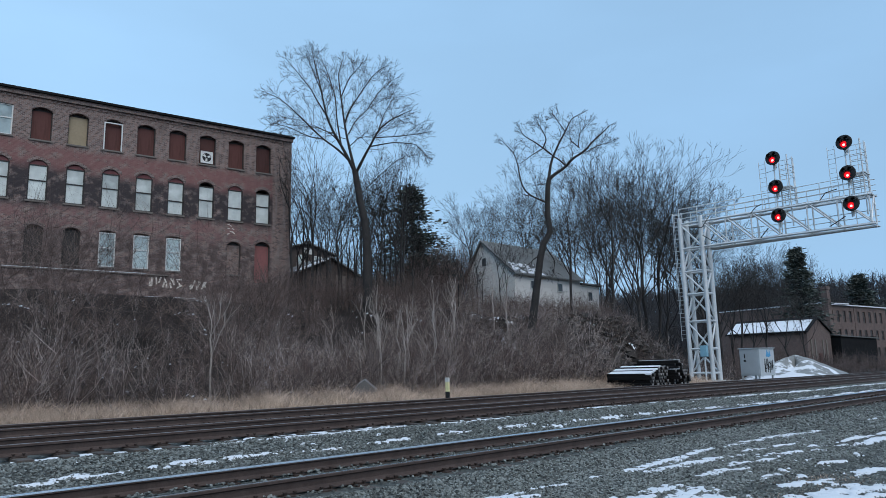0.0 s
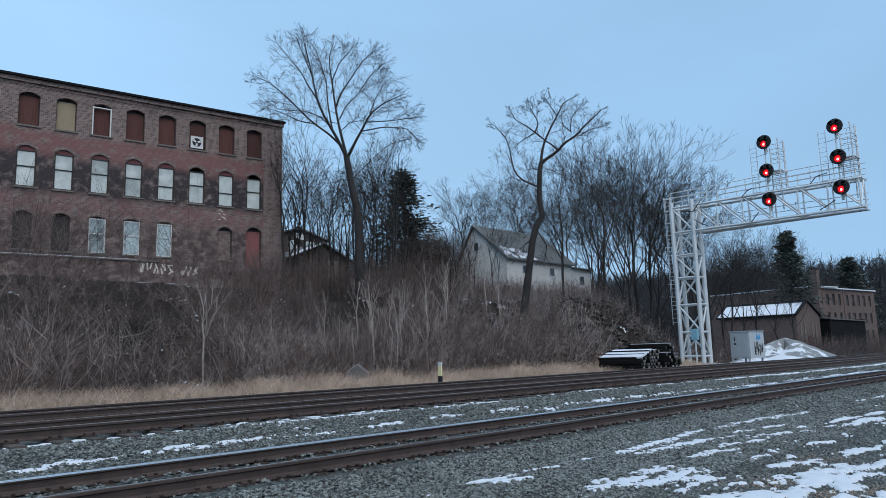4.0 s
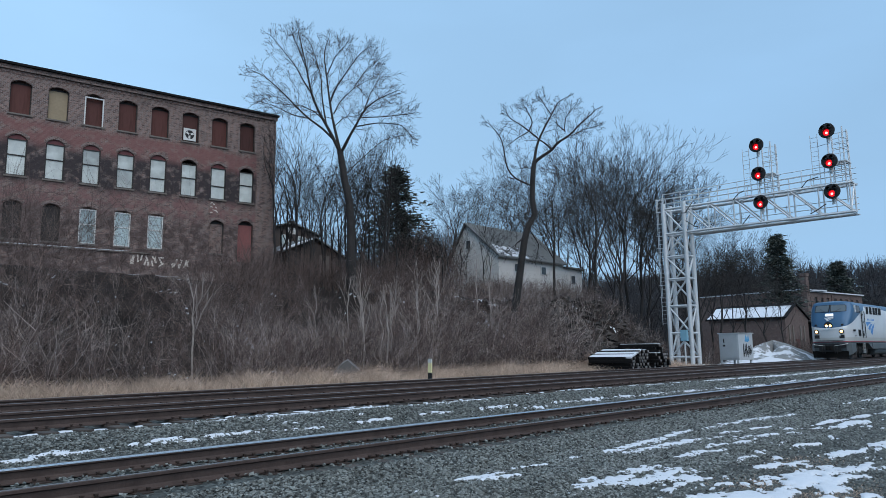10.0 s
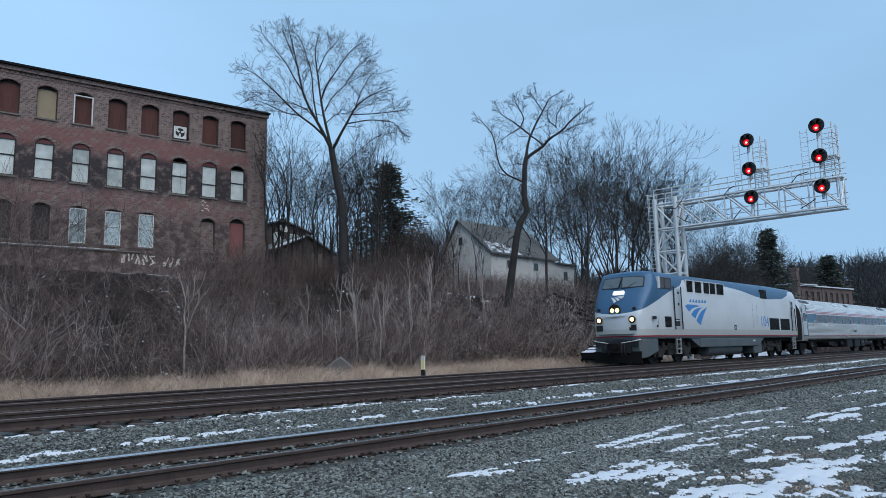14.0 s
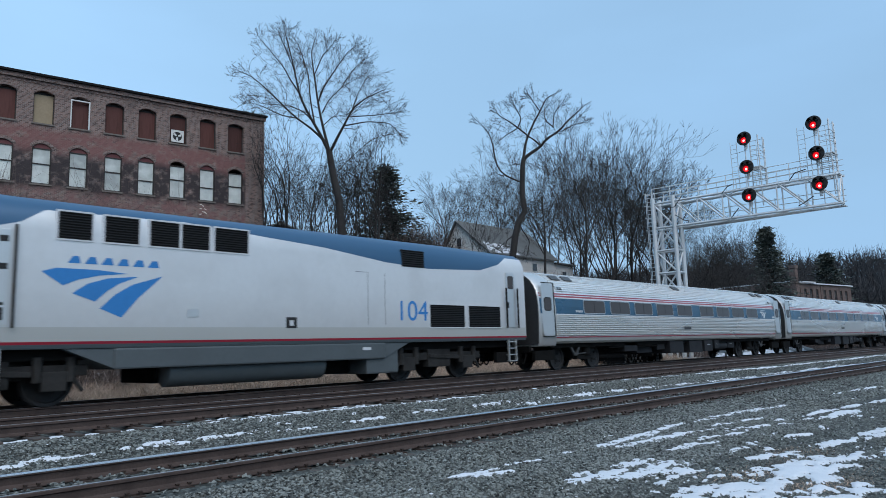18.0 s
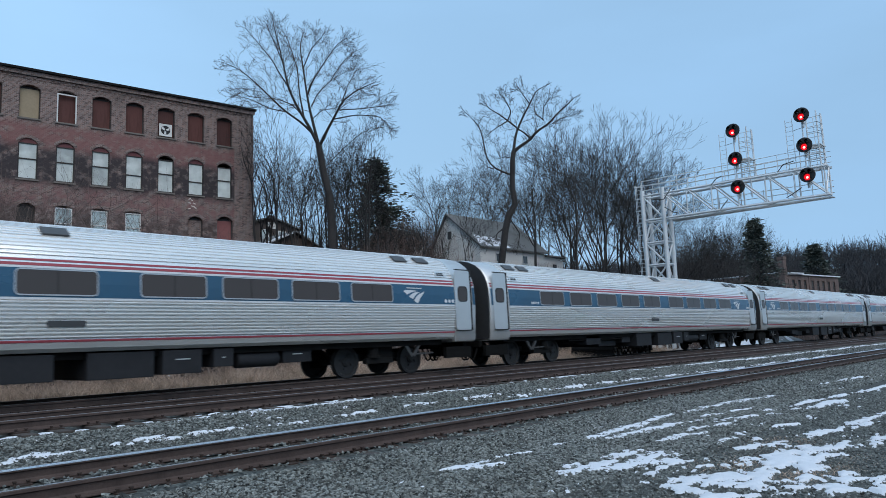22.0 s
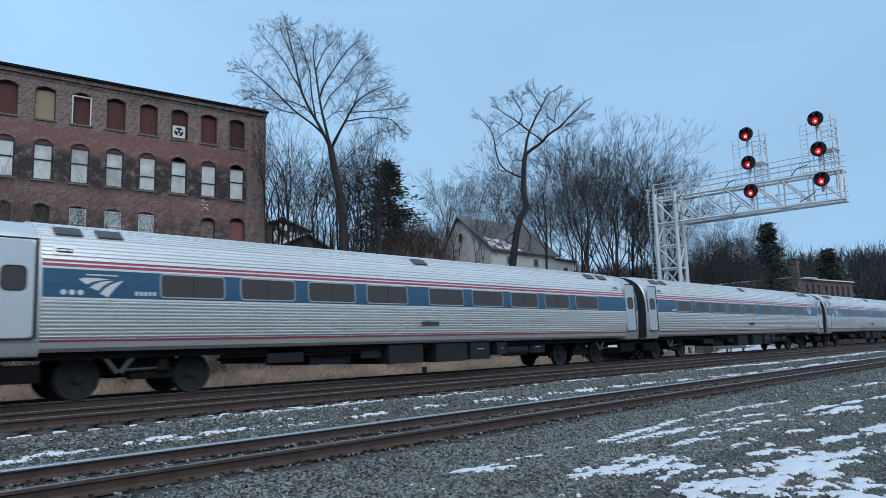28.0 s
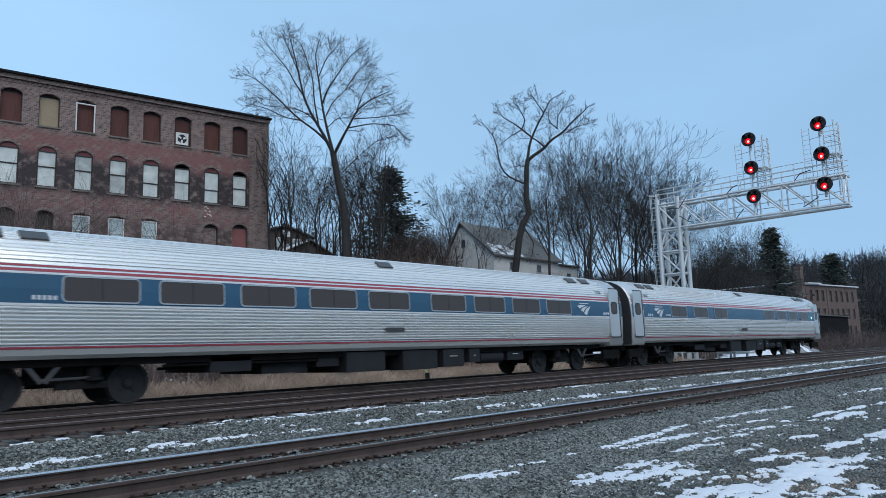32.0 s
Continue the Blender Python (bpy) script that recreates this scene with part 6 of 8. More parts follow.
for s in (-1, 1):
    y = s * 1.08
    g.box(-2.0, 2.0, y - 0.1, y + 0.1, 0.62, 0.85)
    for a in (-1.33, 1.33):
        g.box(a - 0.24, a + 0.24, y - 0.17, y + 0.17, 0.32, 0.72)
        g.tube((a - 0.32, y * 1.1, 0.5), (a - 0.32, y * 1.1, 1.02), 0.1, n=10)
        g.tube((a + 0.32, y * 1.1, 0.5), (a + 0.32, y * 1.1, 1.02), 0.1, n=10)
    g.box(-0.5, 0.5, y - 0.14, y + 0.14, 0.4, 0.95)
    g.beam((-0.45, y * 1.12, 0.75), (0.9, y * 1.12, 0.68), 0.1, 0.12)
    g.tube((-1.9, y * 1.1, 0.3), (-1.6, y * 1.1, 0.75), 0.05, n=6).tube((1.9, y * 1.1, 0.3), (1.6, y * 1.1, 0.75), 0.05, n=6)
g.box(-1.9, 1.9, -0.9, 0.9, 0.55, 1.0)
ME_LT = g.mesh("truck_frame", bevel=0.02)
ME_LT.materials.append(M_LTRUCK)
for x in (-17.02, -4.4):
    part("truck_frame", ME_LT, None, loco, m=pose(x, 0, 0))
    for d in (-1.33, 1.33):
        add_axle(loco, x + d, True)
part("underframe", Geo().box(-20.0, -0.8, -1.2, 1.2, 0.95, 1.179), M_UNDER, loco)
part("rear_coupling", CM["coupling"], None, loco, m=pose(0, 0, 0, 0, 0, 180))
part("rear_gangway", CM["diaphragm"], None, loco, "black rubber gangway bellows", m=pose(-0.0, 0, 0))
# ---- bare trees, conifers, brush and grass ----
def unit(v):
    return v / (np.linalg.norm(v) + 1e-9)


class Tree:
    """Grows forking limbs and turns them into a trunk mesh and a crown mesh."""
    def __init__(self, seed, least=0.008, spread=32.0, up=0.05, wander=0.065):
        self.r = np.random.RandomState(seed)
        self.least, self.spread, self.up, self.wander = least, spread, up, wander
        self.thick, self.fine, self.heavy = [], [], 2

    def turned(self, d, deg):
        """A direction that leans away from d by some degrees, on a random side."""
        side = unit(np.cross(d, self.r.normal(0, 1, 3)))
        a = radians(deg)
        return unit(d * math.cos(a) + side * math.sin(a))

    def grow(self, p, d, L, rad, lev, last):
        """One wandering piece of limb, which forks at its end and carries side twigs."""
        r = self.r
        pts = [np.array(p, float)]
        for i in range(3):
            d = unit(d + r.normal(0, self.wander, 3) + np.array([0, 0, self.up]))
            pts.append(pts[-1] + d * L / 3)
        end = max(rad * 0.8, self.least * 0.7)
        (self.thick if lev < self.heavy else self.fine).append((np.array(pts), np.linspace(rad, end, 4)))
        if lev >= last:
            return
        for j in range(3 if r.uniform() < (0.3 if lev < 2 else 0.12) else 2):
            if j == 0:
                cd, k, q = self.turned(d, r.uniform(8, 22)), r.uniform(0.76, 0.95) if lev < 3 else r.uniform(0.58, 0.78), 0.84
            else:
                cd, k, q = self.turned(d, self.spread * r.uniform(0.75, 1.3)), r.uniform(0.6, 0.9), 0.64
            self.grow(pts[-1], cd, L * k, max(end * q, self.least), lev + 1, last)
        if 1 <= lev < last - 1:
            i = r.randint(1, 3)
            self.grow(pts[i], self.turned(d, r.uniform(30, 60)), L * r.uniform(0.35, 0.6), max(end * 0.42, self.least), last - 1, last)

    def limb(self, pts, r0, r1, twigs, length, last=5):
        """A given limb, smoothed, with forking twigs along its outer part."""
        P = np.array(pts, float)
        t = np.linspace(0, len(P) - 1, 14)
        i = np.clip(t.astype(int), 0, len(P) - 2)
        Q = P[i] + (P[i + 1] - P[i]) * (t - i)[:, None]
        Q[1:-1] = 0.2 * Q[:-2] + 0.6 * Q[1:-1] + 0.2 * Q[2:]
        R = np.linspace(r0, r1, 14)
        self.thick.append((Q, R))
        D = np.gradient(Q, axis=0)
        for j in range(twigs):
            f = (0.3 + 0.7 * (j + self.r.uniform()) / twigs) * 13
            k = min(int(f), 12)
            a = Q[k] + (Q[k + 1] - Q[k]) * (f - k)
            self.grow(a, self.turned(unit(D[k]), self.r.uniform(25, 55)), length * self.r.uniform(0.6, 1.25) * (1.35 - 1.0 * f / 13), max(R[k] * 0.3, self.least), 2, last)
        self.grow(Q[-1], unit(D[-1]), length * 0.35, r1, 2, last)

    def mesh(self, material):
        out = []
        for nm, segs, sides in (("trunk", self.thick, 7), ("crown", self.fine, 3)):
            sets = []
            for k in sorted({len(P) for P, R in segs}):
                same = [(P, R) for P, R in segs if len(P) == k]
                sets.append(tubes(np.array([P for P, R in same]), np.array([R for P, R in same]), sides))
            out.append(mesh_np(nm, *joined(sets), material, True))
        return out


def tree_kind(seed, h, r, material, trunk=0.3, spread=32.0, last=7, least=0.008, up=0.025):
    """A bare forking tree of about that height."""
    t = Tree(seed, least, spread, up)
    t.heavy = 2 if h > 6 else 0
    P = np.array([[0, 0, -0.5]] + [[t.r.normal(0, 0.012 * h * f), t.r.normal(0, 0.012 * h * f), h * trunk * f] for f in (0.25, 0.5, 0.75, 1.0)])
    t.thick.append((P, np.array([r * 1.25, r, r * 0.93, r * 0.88, r * 0.84])))
    L = h * (0.97 - trunk) / 4.0
    for j in range(4):
        d = t.turned(np.array([0, 0, 1.0]), (4, 20, 27, 32)[j] * t.r.uniform(0.8, 1.2))
        t.grow(P[-1 if j < 2 else -2] * (1 if j < 3 else 0.98), d, L * t.r.uniform(0.85, 1.15), r * (0.62, 0.5, 0.45, 0.4)[j], 0, last)
    return t.mesh(material)


def plant(me, x, y, name, label, m_turn=0.0, s=1.0, group=""):
    ob = thing(name, label, "tree", pose(x, y, float(height(x, y)) - 0.1, 0, 0, m_turn), group)
    for q, nm in zip(me, ("trunk", "crown")):
        part(nm, q, None, ob).scale = (s, s, s)
    return ob


RIGHT = (0.708, -0.706)


def forked_tree(name, label, x, y, trunk, limbs, seed, material, length, last=5):
    """trunk: (across, height, radius); limbs: first radius, depth at the tip, twigs, then (across, height) points."""
    t = Tree(seed, 0.0075, 36.0, 0.02, 0.13)
    z0 = float(height(x, y)) - 0.2

    def at(u, z, w=0.0):
        """Limbs that reach back stand a little wider and higher."""
        k = 1 + w / math.hypot(x, y)
        return ((x + u * RIGHT[0]) * k - x, (y + u * RIGHT[1]) * k - y, 0.94 + (z - 0.94) * k - z0)

    T = np.array([at(u, z) for u, z, r in trunk])
    t.thick.append((T, np.array([r for u, z, r in trunk])))
    for r0, deep, twigs, pts in limbs:
        n = len(pts) - 1
        t.limb([at(u, z, deep * k / n) for k, (u, z) in enumerate(pts)], r0, max(0.014, r0 * 0.2), twigs, length, last)
    ob = thing(name, label, "tree", pose(x, y, z0))
    for q, nm in zip(t.mesh(material), ("trunk", "crown")):
        part(nm, q, None, ob)


# the tall forked tree beside the mill
forked_tree("tree", "tall bare forked tree with a wide crown", 28.3, 35.4,
            [(-0.45, 4.0, 0.36), (-0.5, 7.6, 0.29), (-0.52, 9.1, 0.27), (-0.63, 10.6, 0.25), (-0.92, 11.9, 0.24), (-1.14, 13.2, 0.22), (-1.28, 14.0, 0.19)], [
    (0.108, -1.6, 20, [(-1.21, 13.8), (-0.62, 15.0), (-0.17, 15.8), (0.32, 16.8), (1.26, 17.5), (2.2, 17.9)]),
    (0.047, 1.2, 18, [(-0.24, 15.6), (1.25, 15.85), (2.74, 15.7), (3.28, 15.0)]),
    (0.043, -1.5, 16, [(0.02, 16.2), (1.63, 16.25), (3.12, 16.4)]),
    (0.043, 1.3, 16, [(0.32, 16.8), (0.67, 17.8), (1.35, 19.0)]),
    (0.108, 1.0, 22, [(-1.28, 14.0), (-1.54, 15.1), (-1.81, 16.3), (-2.03, 17.7), (-2.19, 19.1), (-2.42, 20.7), (-2.12, 21.6)]),
    (0.058, -1.8, 19, [(-1.92, 17.3), (-1.66, 18.1), (-0.98, 19.2), (-0.03, 20.6), (0.5, 21.0)]),
    (0.047, 1.8, 18, [(-1.69, 16.5), (-1.28, 17.35), (-0.42, 18.2), (0.9, 19.0)]),
    (0.032, -1.2, 11, [(-1.62, 15.65), (-1.06, 16.2), (-0.16, 16.35)]),
    (0.115, -1.0, 22, [(-1.36, 14.06), (-1.84, 15.1), (-2.29, 15.9), (-2.93, 17.1), (-3.24, 18.1), (-3.51, 19.5), (-3.75, 20.7), (-4.1, 22.1)]),
    (0.054, 1.6, 20, [(-3.12, 17.8), (-3.81, 18.9), (-4.19, 19.7), (-4.96, 20.7), (-5.9, 21.9)]),
    (0.061, 1.9, 20, [(-2.18, 15.75), (-2.48, 17.5), (-2.56, 19.1), (-2.99, 20.5), (-3.33, 21.4)]),
    (0.036, -2.0, 14, [(-3.51, 19.5), (-4.21, 21.3), (-4.5, 22.0)]),
    (0.083, -1.5, 22, [(-1.66, 14.7), (-2.48, 15.55), (-3.41, 16.2), (-4.36, 17.2), (-5.31, 18.2), (-6.26, 19.1), (-7.1, 19.5)]),
    (0.043, 0.8, 19, [(-3.41, 16.2), (-4.35, 16.4), (-5.67, 17.1), (-6.7, 17.4)]),
    (0.043, 2.0, 18, [(-2.22, 15.85), (-2.93, 16.65), (-3.98, 17.1), (-5.67, 17.2), (-6.6, 17.9)]),
    (0.040, -1.0, 14, [(-2.19, 19.1), (-1.66, 20.4), (-0.98, 21.2)]),
    (0.036, 1.0, 14, [(-0.42, 18.2), (0.34, 19.4), (0.91, 19.9)]),
    (0.036, 1.5, 16, [(-0.95, 12.3), (-0.2, 13.1), (1.2, 14.4), (2.3, 15.0)])], 31, M_BARK, 0.95)
# the twisted tree on the bank
forked_tree("tree", "leaning bare tree with a twisted dark crown on the bank", 36.1, 29.0,
            [(-0.1, 3.4, 0.27), (0.33, 6.0, 0.24), (0.67, 8.06, 0.22), (0.93, 9.0, 0.22), (1.4, 9.75, 0.21), (1.27, 10.9, 0.19), (1.31, 11.85, 0.18), (1.39, 12.8, 0.17), (1.49, 13.4, 0.15)], [
    (0.128, -0.8, 12, [(1.49, 13.3), (1.84, 13.65), (2.73, 14.15), (3.02, 14.7), (3.99, 15.15), (4.48, 15.85), (5.19, 16.4), (5.7, 16.9)]),
    (0.076, 0.3, 5, [(2.73, 14.15), (2.26, 14.6), (1.78, 14.95), (1.17, 15.45)]),
    (0.102, 0.8, 12, [(1.49, 13.4), (1.6, 14.15), (1.78, 14.8), (2.32, 15.9), (2.81, 16.7), (3.16, 17.5), (3.8, 17.8)]),
    (0.064, 0.9, 13, [(1.75, 15.0), (1.17, 15.5), (0.62, 15.95), (-0.05, 16.35), (-0.33, 16.9)]),
    (0.051, -0.7, 12, [(1.17, 15.45), (1.46, 16.1), (1.11, 16.9), (0.9, 17.3)]),
    (0.043, -0.9, 9, [(1.17, 15.45), (0.39, 15.0), (-0.27, 14.5)]),
    (0.068, 0.7, 13, [(1.23, 11.75), (0.09, 12.25), (-0.4, 13.0), (-0.51, 14.2), (-0.7, 15.1), (-1.28, 15.8), (-1.7, 16.2)]),
    (0.051, -0.2, 1, [(0.09, 12.2), (-0.2, 12.3), (-0.39, 12.4)]),
    (0.043, -0.6, 9, [(2.73, 16.6), (2.35, 17.2), (2.03, 17.7)]),
    (0.043, 0.6, 9, [(3.62, 15.45), (3.04, 15.95), (3.03, 17.0)]),
    (0.038, 0.5, 9, [(4.18, 15.2), (4.96, 15.6), (5.8, 15.8)]),
    (0.038, -0.6, 9, [(3.55, 15.45), (3.67, 16.4), (4.3, 17.2)]),
    (0.034, 0.4, 3, [(1.3, 12.9), (0.9, 13.0), (0.5, 12.9)]),
    (0.060, -0.5, 5, [(0.71, 8.25), (0.14, 7.9), (-0.02, 7.45)]),
    (0.051, 0.5, 5, [(0.96, 8.9), (1.62, 7.8), (1.43, 6.95)])], 47, M_BARK, 0.62, 5)

BIG = [tree_kind(100 + k, 18, 0.16, M_BARK, (0.3, 0.38, 0.26, 0.34, 0.42)[k], (30, 26, 33, 29, 24)[k], 7, 0.009, 0.045) for k in range(5)]
SLIM = [tree_kind(200 + k, 12, 0.085, M_BARK, 0.4, 34.0, 5, 0.008, 0.05) for k in range(4)]
rnd = random.Random(8)


def crown_top(az):
    """Height of the wood's outline at 65 m from the viewer, by bearing."""
    return float(np.interp(az, [40, 45.5, 47.5, 49, 52, 54.5, 57.5, 59.2, 61.6, 64.2, 66.4, 68], [13.5, 15.5, 18.0, 17.5, 17.8, 19.2, 21.4, 20.8, 18.6, 15.8, 13.4, 12.0]))


def wood_tree(az, r, k, fall, label):
    x, y = r * math.sin(radians(az)), r * math.cos(radians(az))
    top = 0.94 + (crown_top(az) - 0.94) * r / 65 * fall
    plant(BIG[k], x, y, "tree", label, rnd.uniform(0, 360), max(0.35, (top - float(height(x, y))) / 17.6), "bare trees of the wood")


for az, r, k in ((54.4, 60, 1), (57.5, 61, 0), (59.5, 63, 2), (60.9, 66, 3), (63.2, 64, 1), (64.6, 70, 4), (48.3, 66, 2), (50.6, 70, 0), (46.4, 72, 4)):
    wood_tree(az, r, k, 1.0, "tall bare winter tree with a fan-shaped crown")
for a0, a1, r0, r1, count, lo, hi in ((52.6, 66.2, 66, 84, 8, 0.72, 0.96), (55, 66.8, 84, 112, 4, 0.7, 0.9), (41, 53, 74, 104, 13, 0.62, 0.93), (34, 41.5, 70, 90, 6, 0.55, 0.75)):
    for i in range(count):
        wood_tree(a0 + (a1 - a0) * (i + rnd.uniform(0.1, 0.9)) / count, rnd.uniform(r0, r1), rnd.randrange(5), rnd.uniform(lo, hi), "tall bare winter tree in the wood")
# a few trees before the far mill, and its wooded slope behind
for az, r, k, s in ((65.9, 84, 2, 0.72), (66.6, 88, 4, 0.8), (67.4, 100, 0, 0.75), (68.3, 92, 1, 0.8), (70.7, 98, 4, 0.62), (69.6, 118, 3, 0.8)):
    x, y = r * math.sin(radians(az)), r * math.cos(radians(az))
    plant(BIG[k], x, y, "tree", "bare tree in the yard of the far mill", rnd.uniform(0, 360), s, "bare trees of the mill yard")
for i in range(24):
    az, r = 64.5 + 9.0 * (i + rnd.random()) / 24, rnd.uniform(185, 235)
    plant(BIG[rnd.randrange(5)], r * math.sin(radians(az)), r * math.cos(radians(az)), "tree", "bare tree behind the far mill", rnd.uniform(0, 360), rnd.uniform(0.95, 1.3) * (1.25 if az < 70.5 else 0.95), "bare trees behind the far mill")
# thin trees between mill and house
for i in range(24):
    a, r = radians(31.8 + 9.5 * (i + rnd.random()) / 24), rnd.uniform(50, 60)
    plant(SLIM[rnd.randrange(4)], r * math.sin(a), r * math.cos(a), "tree", "thin bare young tree beside the mill", rnd.uniform(0, 360), rnd.uniform(0.7, 1.15), "thin trees by the mill")
for i in range(14):
    a, r = radians(38.5 + 11 * (i + rnd.random()) / 14), rnd.uniform(46, 56)
    plant(SLIM[rnd.randrange(4)], r * math.sin(a), r * math.cos(a), "tree", "low bare young tree on the bank", rnd.uniform(0, 360), rnd.uniform(0.4, 0.62), "young trees on the bank")


def conifer_mesh(seed, h, w):
    r = np.random.RandomState(seed)
    P, R = [], []
    tv, tq = tubes(np.array([[[0, 0, h * t] for t in np.linspace(0, 0.98, 6)]]), np.array([np.linspace(0.16, 0.03, 6)]), 6)
    V, Q = [], []
    n = 0
    for i in range(330):
        t = r.uniform(0.04, 0.99)
        a, L = r.uniform(0, 6.28), w * (1.01 - t) ** 0.8 * 1.1 * r.uniform(0.3, 1.1) + 0.12
        d = np.array([math.cos(a), math.sin(a), r.uniform(-0.15, 0.25)])
        s = np.array([-math.sin(a), math.cos(a), 0])
        base = np.array([0, 0, h * t])
        for j in range(9):
            f = (j + 1) / 9
            p = base + d * L * f + np.array([0, 0, -0.25 * L * f * f])
            for q in range(3):
                o = s * r.uniform(-0.35, 0.35) * L * (1.1 - f) + r.normal(0, 0.13, 3)
                u = unit(d + s * r.uniform(-0.9, 0.9) + np.array([0, 0, r.uniform(-0.3, 0.2)])) * r.uniform(0.14, 0.3)
                v = unit(np.cross(u, r.normal(0, 1, 3))) * r.uniform(0.04, 0.09)
                c = p + o
                V += [c - v, c + v, c + u + v * 0.3, c + u - v * 0.3]
                Q.append((n, n + 1, n + 2, n + 3))
                n += 4
    me = mesh_np("needles", np.array(V), np.array(Q), M_NEEDLE)
    mt = mesh_np("trunk", tv, tq, M_BARK, True)
    return me, mt


CON = [conifer_mesh(5, 10.6, 3.9), conifer_mesh(6, 11, 3.4)]


def conifer(x, y, k, s, label, wide=1.2):
    ob = thing("conifer", label, "tree", pose(x, y, float(height(x, y)) - 0.1))
    for me, nm in zip(CON[k], ("needles", "trunk")):
        part(nm, me, None, ob).scale = (s * wide, s * wide, s)


conifer(40.6, 45.6, 0, 1.08, "dark green conifer among bare trees", 1.4)
conifer(42.3, 46.6, 0, 0.66, "small dark green conifer among bare trees", 1.2)
conifer(141.0, 49.1, 1, 2.08, "dark green conifer behind the signal bridge", 1.15)
conifer(226.0, 62.5, 1, 2.2, "dark green conifer on the far slope", 1.5)


def brush_arrays(n, sample, h0, h1, r0, twigs, seed, lean=0.42, cap=None):
    """Stems that bend and fork: n main stems with side twigs, as tubes."""
    r = np.random.RandomState(seed)
    x, y = sample(r, n)
    base = np.stack([x, y, height(x, y) - 0.05], -1)
    h = r.uniform(h0, h1, n)
    if cap:
        h = h * cap(x, y)
    d = np.stack([r.normal(0, lean, n), r.normal(-0.08, lean, n), np.ones(n)], -1)
    d /= np.linalg.norm(d, axis=1, keepdims=True)
    k = 5
    P = [base]
    cur = d.copy()
    for i in range(k - 1):
        cur = cur + r.normal(0, 0.2, (n, 3))
        cur /= np.linalg.norm(cur, axis=1, keepdims=True)
        P.append(P[-1] + cur * (h / (k - 1))[:, None])
    P = np.stack(P, 1)
    R = (r0 * h / h1 * r.uniform(0.6, 1.3, n))[:, None] * np.linspace(1, 0.3, k)
    sets = [tubes(P, R, 3)]
    for j in range(twigs):
        t = r.uniform(0.25, 0.95, n) * (k - 1)
        i = np.minimum(t.astype(int), k - 2)
        f = (t - i)[:, None]
        q = P[np.arange(n), i] * (1 - f) + P[np.arange(n), i + 1] * f
        td = (P[:, -1] - P[:, 0]) / h[:, None] * 0.7 + r.normal(0, 0.55, (n, 3))
        td /= np.linalg.norm(td, axis=1, keepdims=True)
        L = h * r.uniform(0.18, 0.42, n)
        m1 = q + td * (L * 0.5)[:, None] + r.normal(0, 0.04, (n, 3))
        m2 = q + td * L[:, None] + np.array([0, 0, 0.12]) * L[:, None] + r.normal(0, 0.06, (n, 3))
        sets.append(tubes(np.stack([q, m1, m2], 1), (R[:, :1] * np.array([[0.5, 0.38, 0.2]])), 3))
    return joined(sets)


def on_bank(x0, x1, a, b):
    """Places on the bank, from a to b metres behind its foot, thinned into clumps."""
    def sample(r, n):
        x = r.uniform(x0, x1, n * 4)
        y = 24.6 + a + (b - a) * r.uniform(0, 1, n * 4) ** 0.9
        keep = (1.2 * wob(x, y, 1.6, 41) + 0.6 * wob(x, y, 0.5, 42) + r.uniform(-0.25, 0.25, n * 4)) > -0.16
        hollow = ((x - 12.2) / 3.2) ** 2 + ((y - 28.6) / 2.6) ** 2 < 1 + 0.5 * wob(x, y, 0.8, 43)
        keep &= ~hollow | (r.uniform(0, 1, n * 4) < 0.3)
        x, y = x[keep], y[keep]
        return x[:n], y[:n]
    return sample


def low_above(x, y):
    """Brush gets lower towards the top of the bank, most of all before the mill."""
    t = sstep(25.5, 34, y)
    return 1 - t * (0.62 - 0.2 * sstep(20, 30, x))


for lab, material, args in (("tangle of dark bare brush on the bank", M_BRUSH, (6200, on_bank(-6, 38, 0.4, 11), 0.8, 2.9, 0.0125, 11, 1, 0.5, low_above)),
                            ("paler bare stems among the brush on the bank", M_BRUSHP, (3100, on_bank(-6, 40, 0.4, 11), 1.0, 3.1, 0.0115, 8, 4, 0.5, low_above)),
                            ("brown twigs and brambles among the brush", M_BRUSHM, (1900, on_bank(-6, 38, 0.2, 10), 0.6, 2.0, 0.009, 9, 12, 0.95)),
                            ("dark low scrub on the rocky part of the bank", M_BRUSH, (2400, on_bank(34, 58, 0.3, 16), 0.5, 1.5, 0.010, 6, 2)),
                            ("pale stems on the rocky part of the bank", M_BRUSHP, (600, on_bank(34, 58, 0.3, 16), 0.6, 1.9, 0.010, 6, 5)),
                            ("tall bare brush below the mill", M_BRUSH, (520, on_bank(-8, 17, 4, 16), 2.6, 5.2, 0.013, 13, 3)),
                            ("low scrub before the white house", M_BRUSH, (1500, on_bank(37, 57, 8, 14.5), 0.8, 2.4, 0.011, 9, 16)),
                            ("brown scrub along the top of the bank", M_BRUSH, (1700, on_bank(18, 37, 8, 15), 1.0, 2.9, 0.013, 8, 6))):
    V, Q = brush_arrays(*args)
    tagged(new("brush", mesh_np("brush", V, Q, material)), lab, "brush", kind="stuff")


# a dense brown thicket beside the conifer
def thicket(r, n):
    return r.normal(41.7, 1.15, n), r.normal(43.6, 1.0, n)


V, Q = brush_arrays(700, thicket, 2.4, 5.6, 0.022, 14, 7, 0.25)
tagged(new("thicket", mesh_np("thicket", V, Q, M_BRUSH)), "dense grey-brown thicket beside the conifer", "shrub", kind="stuff")
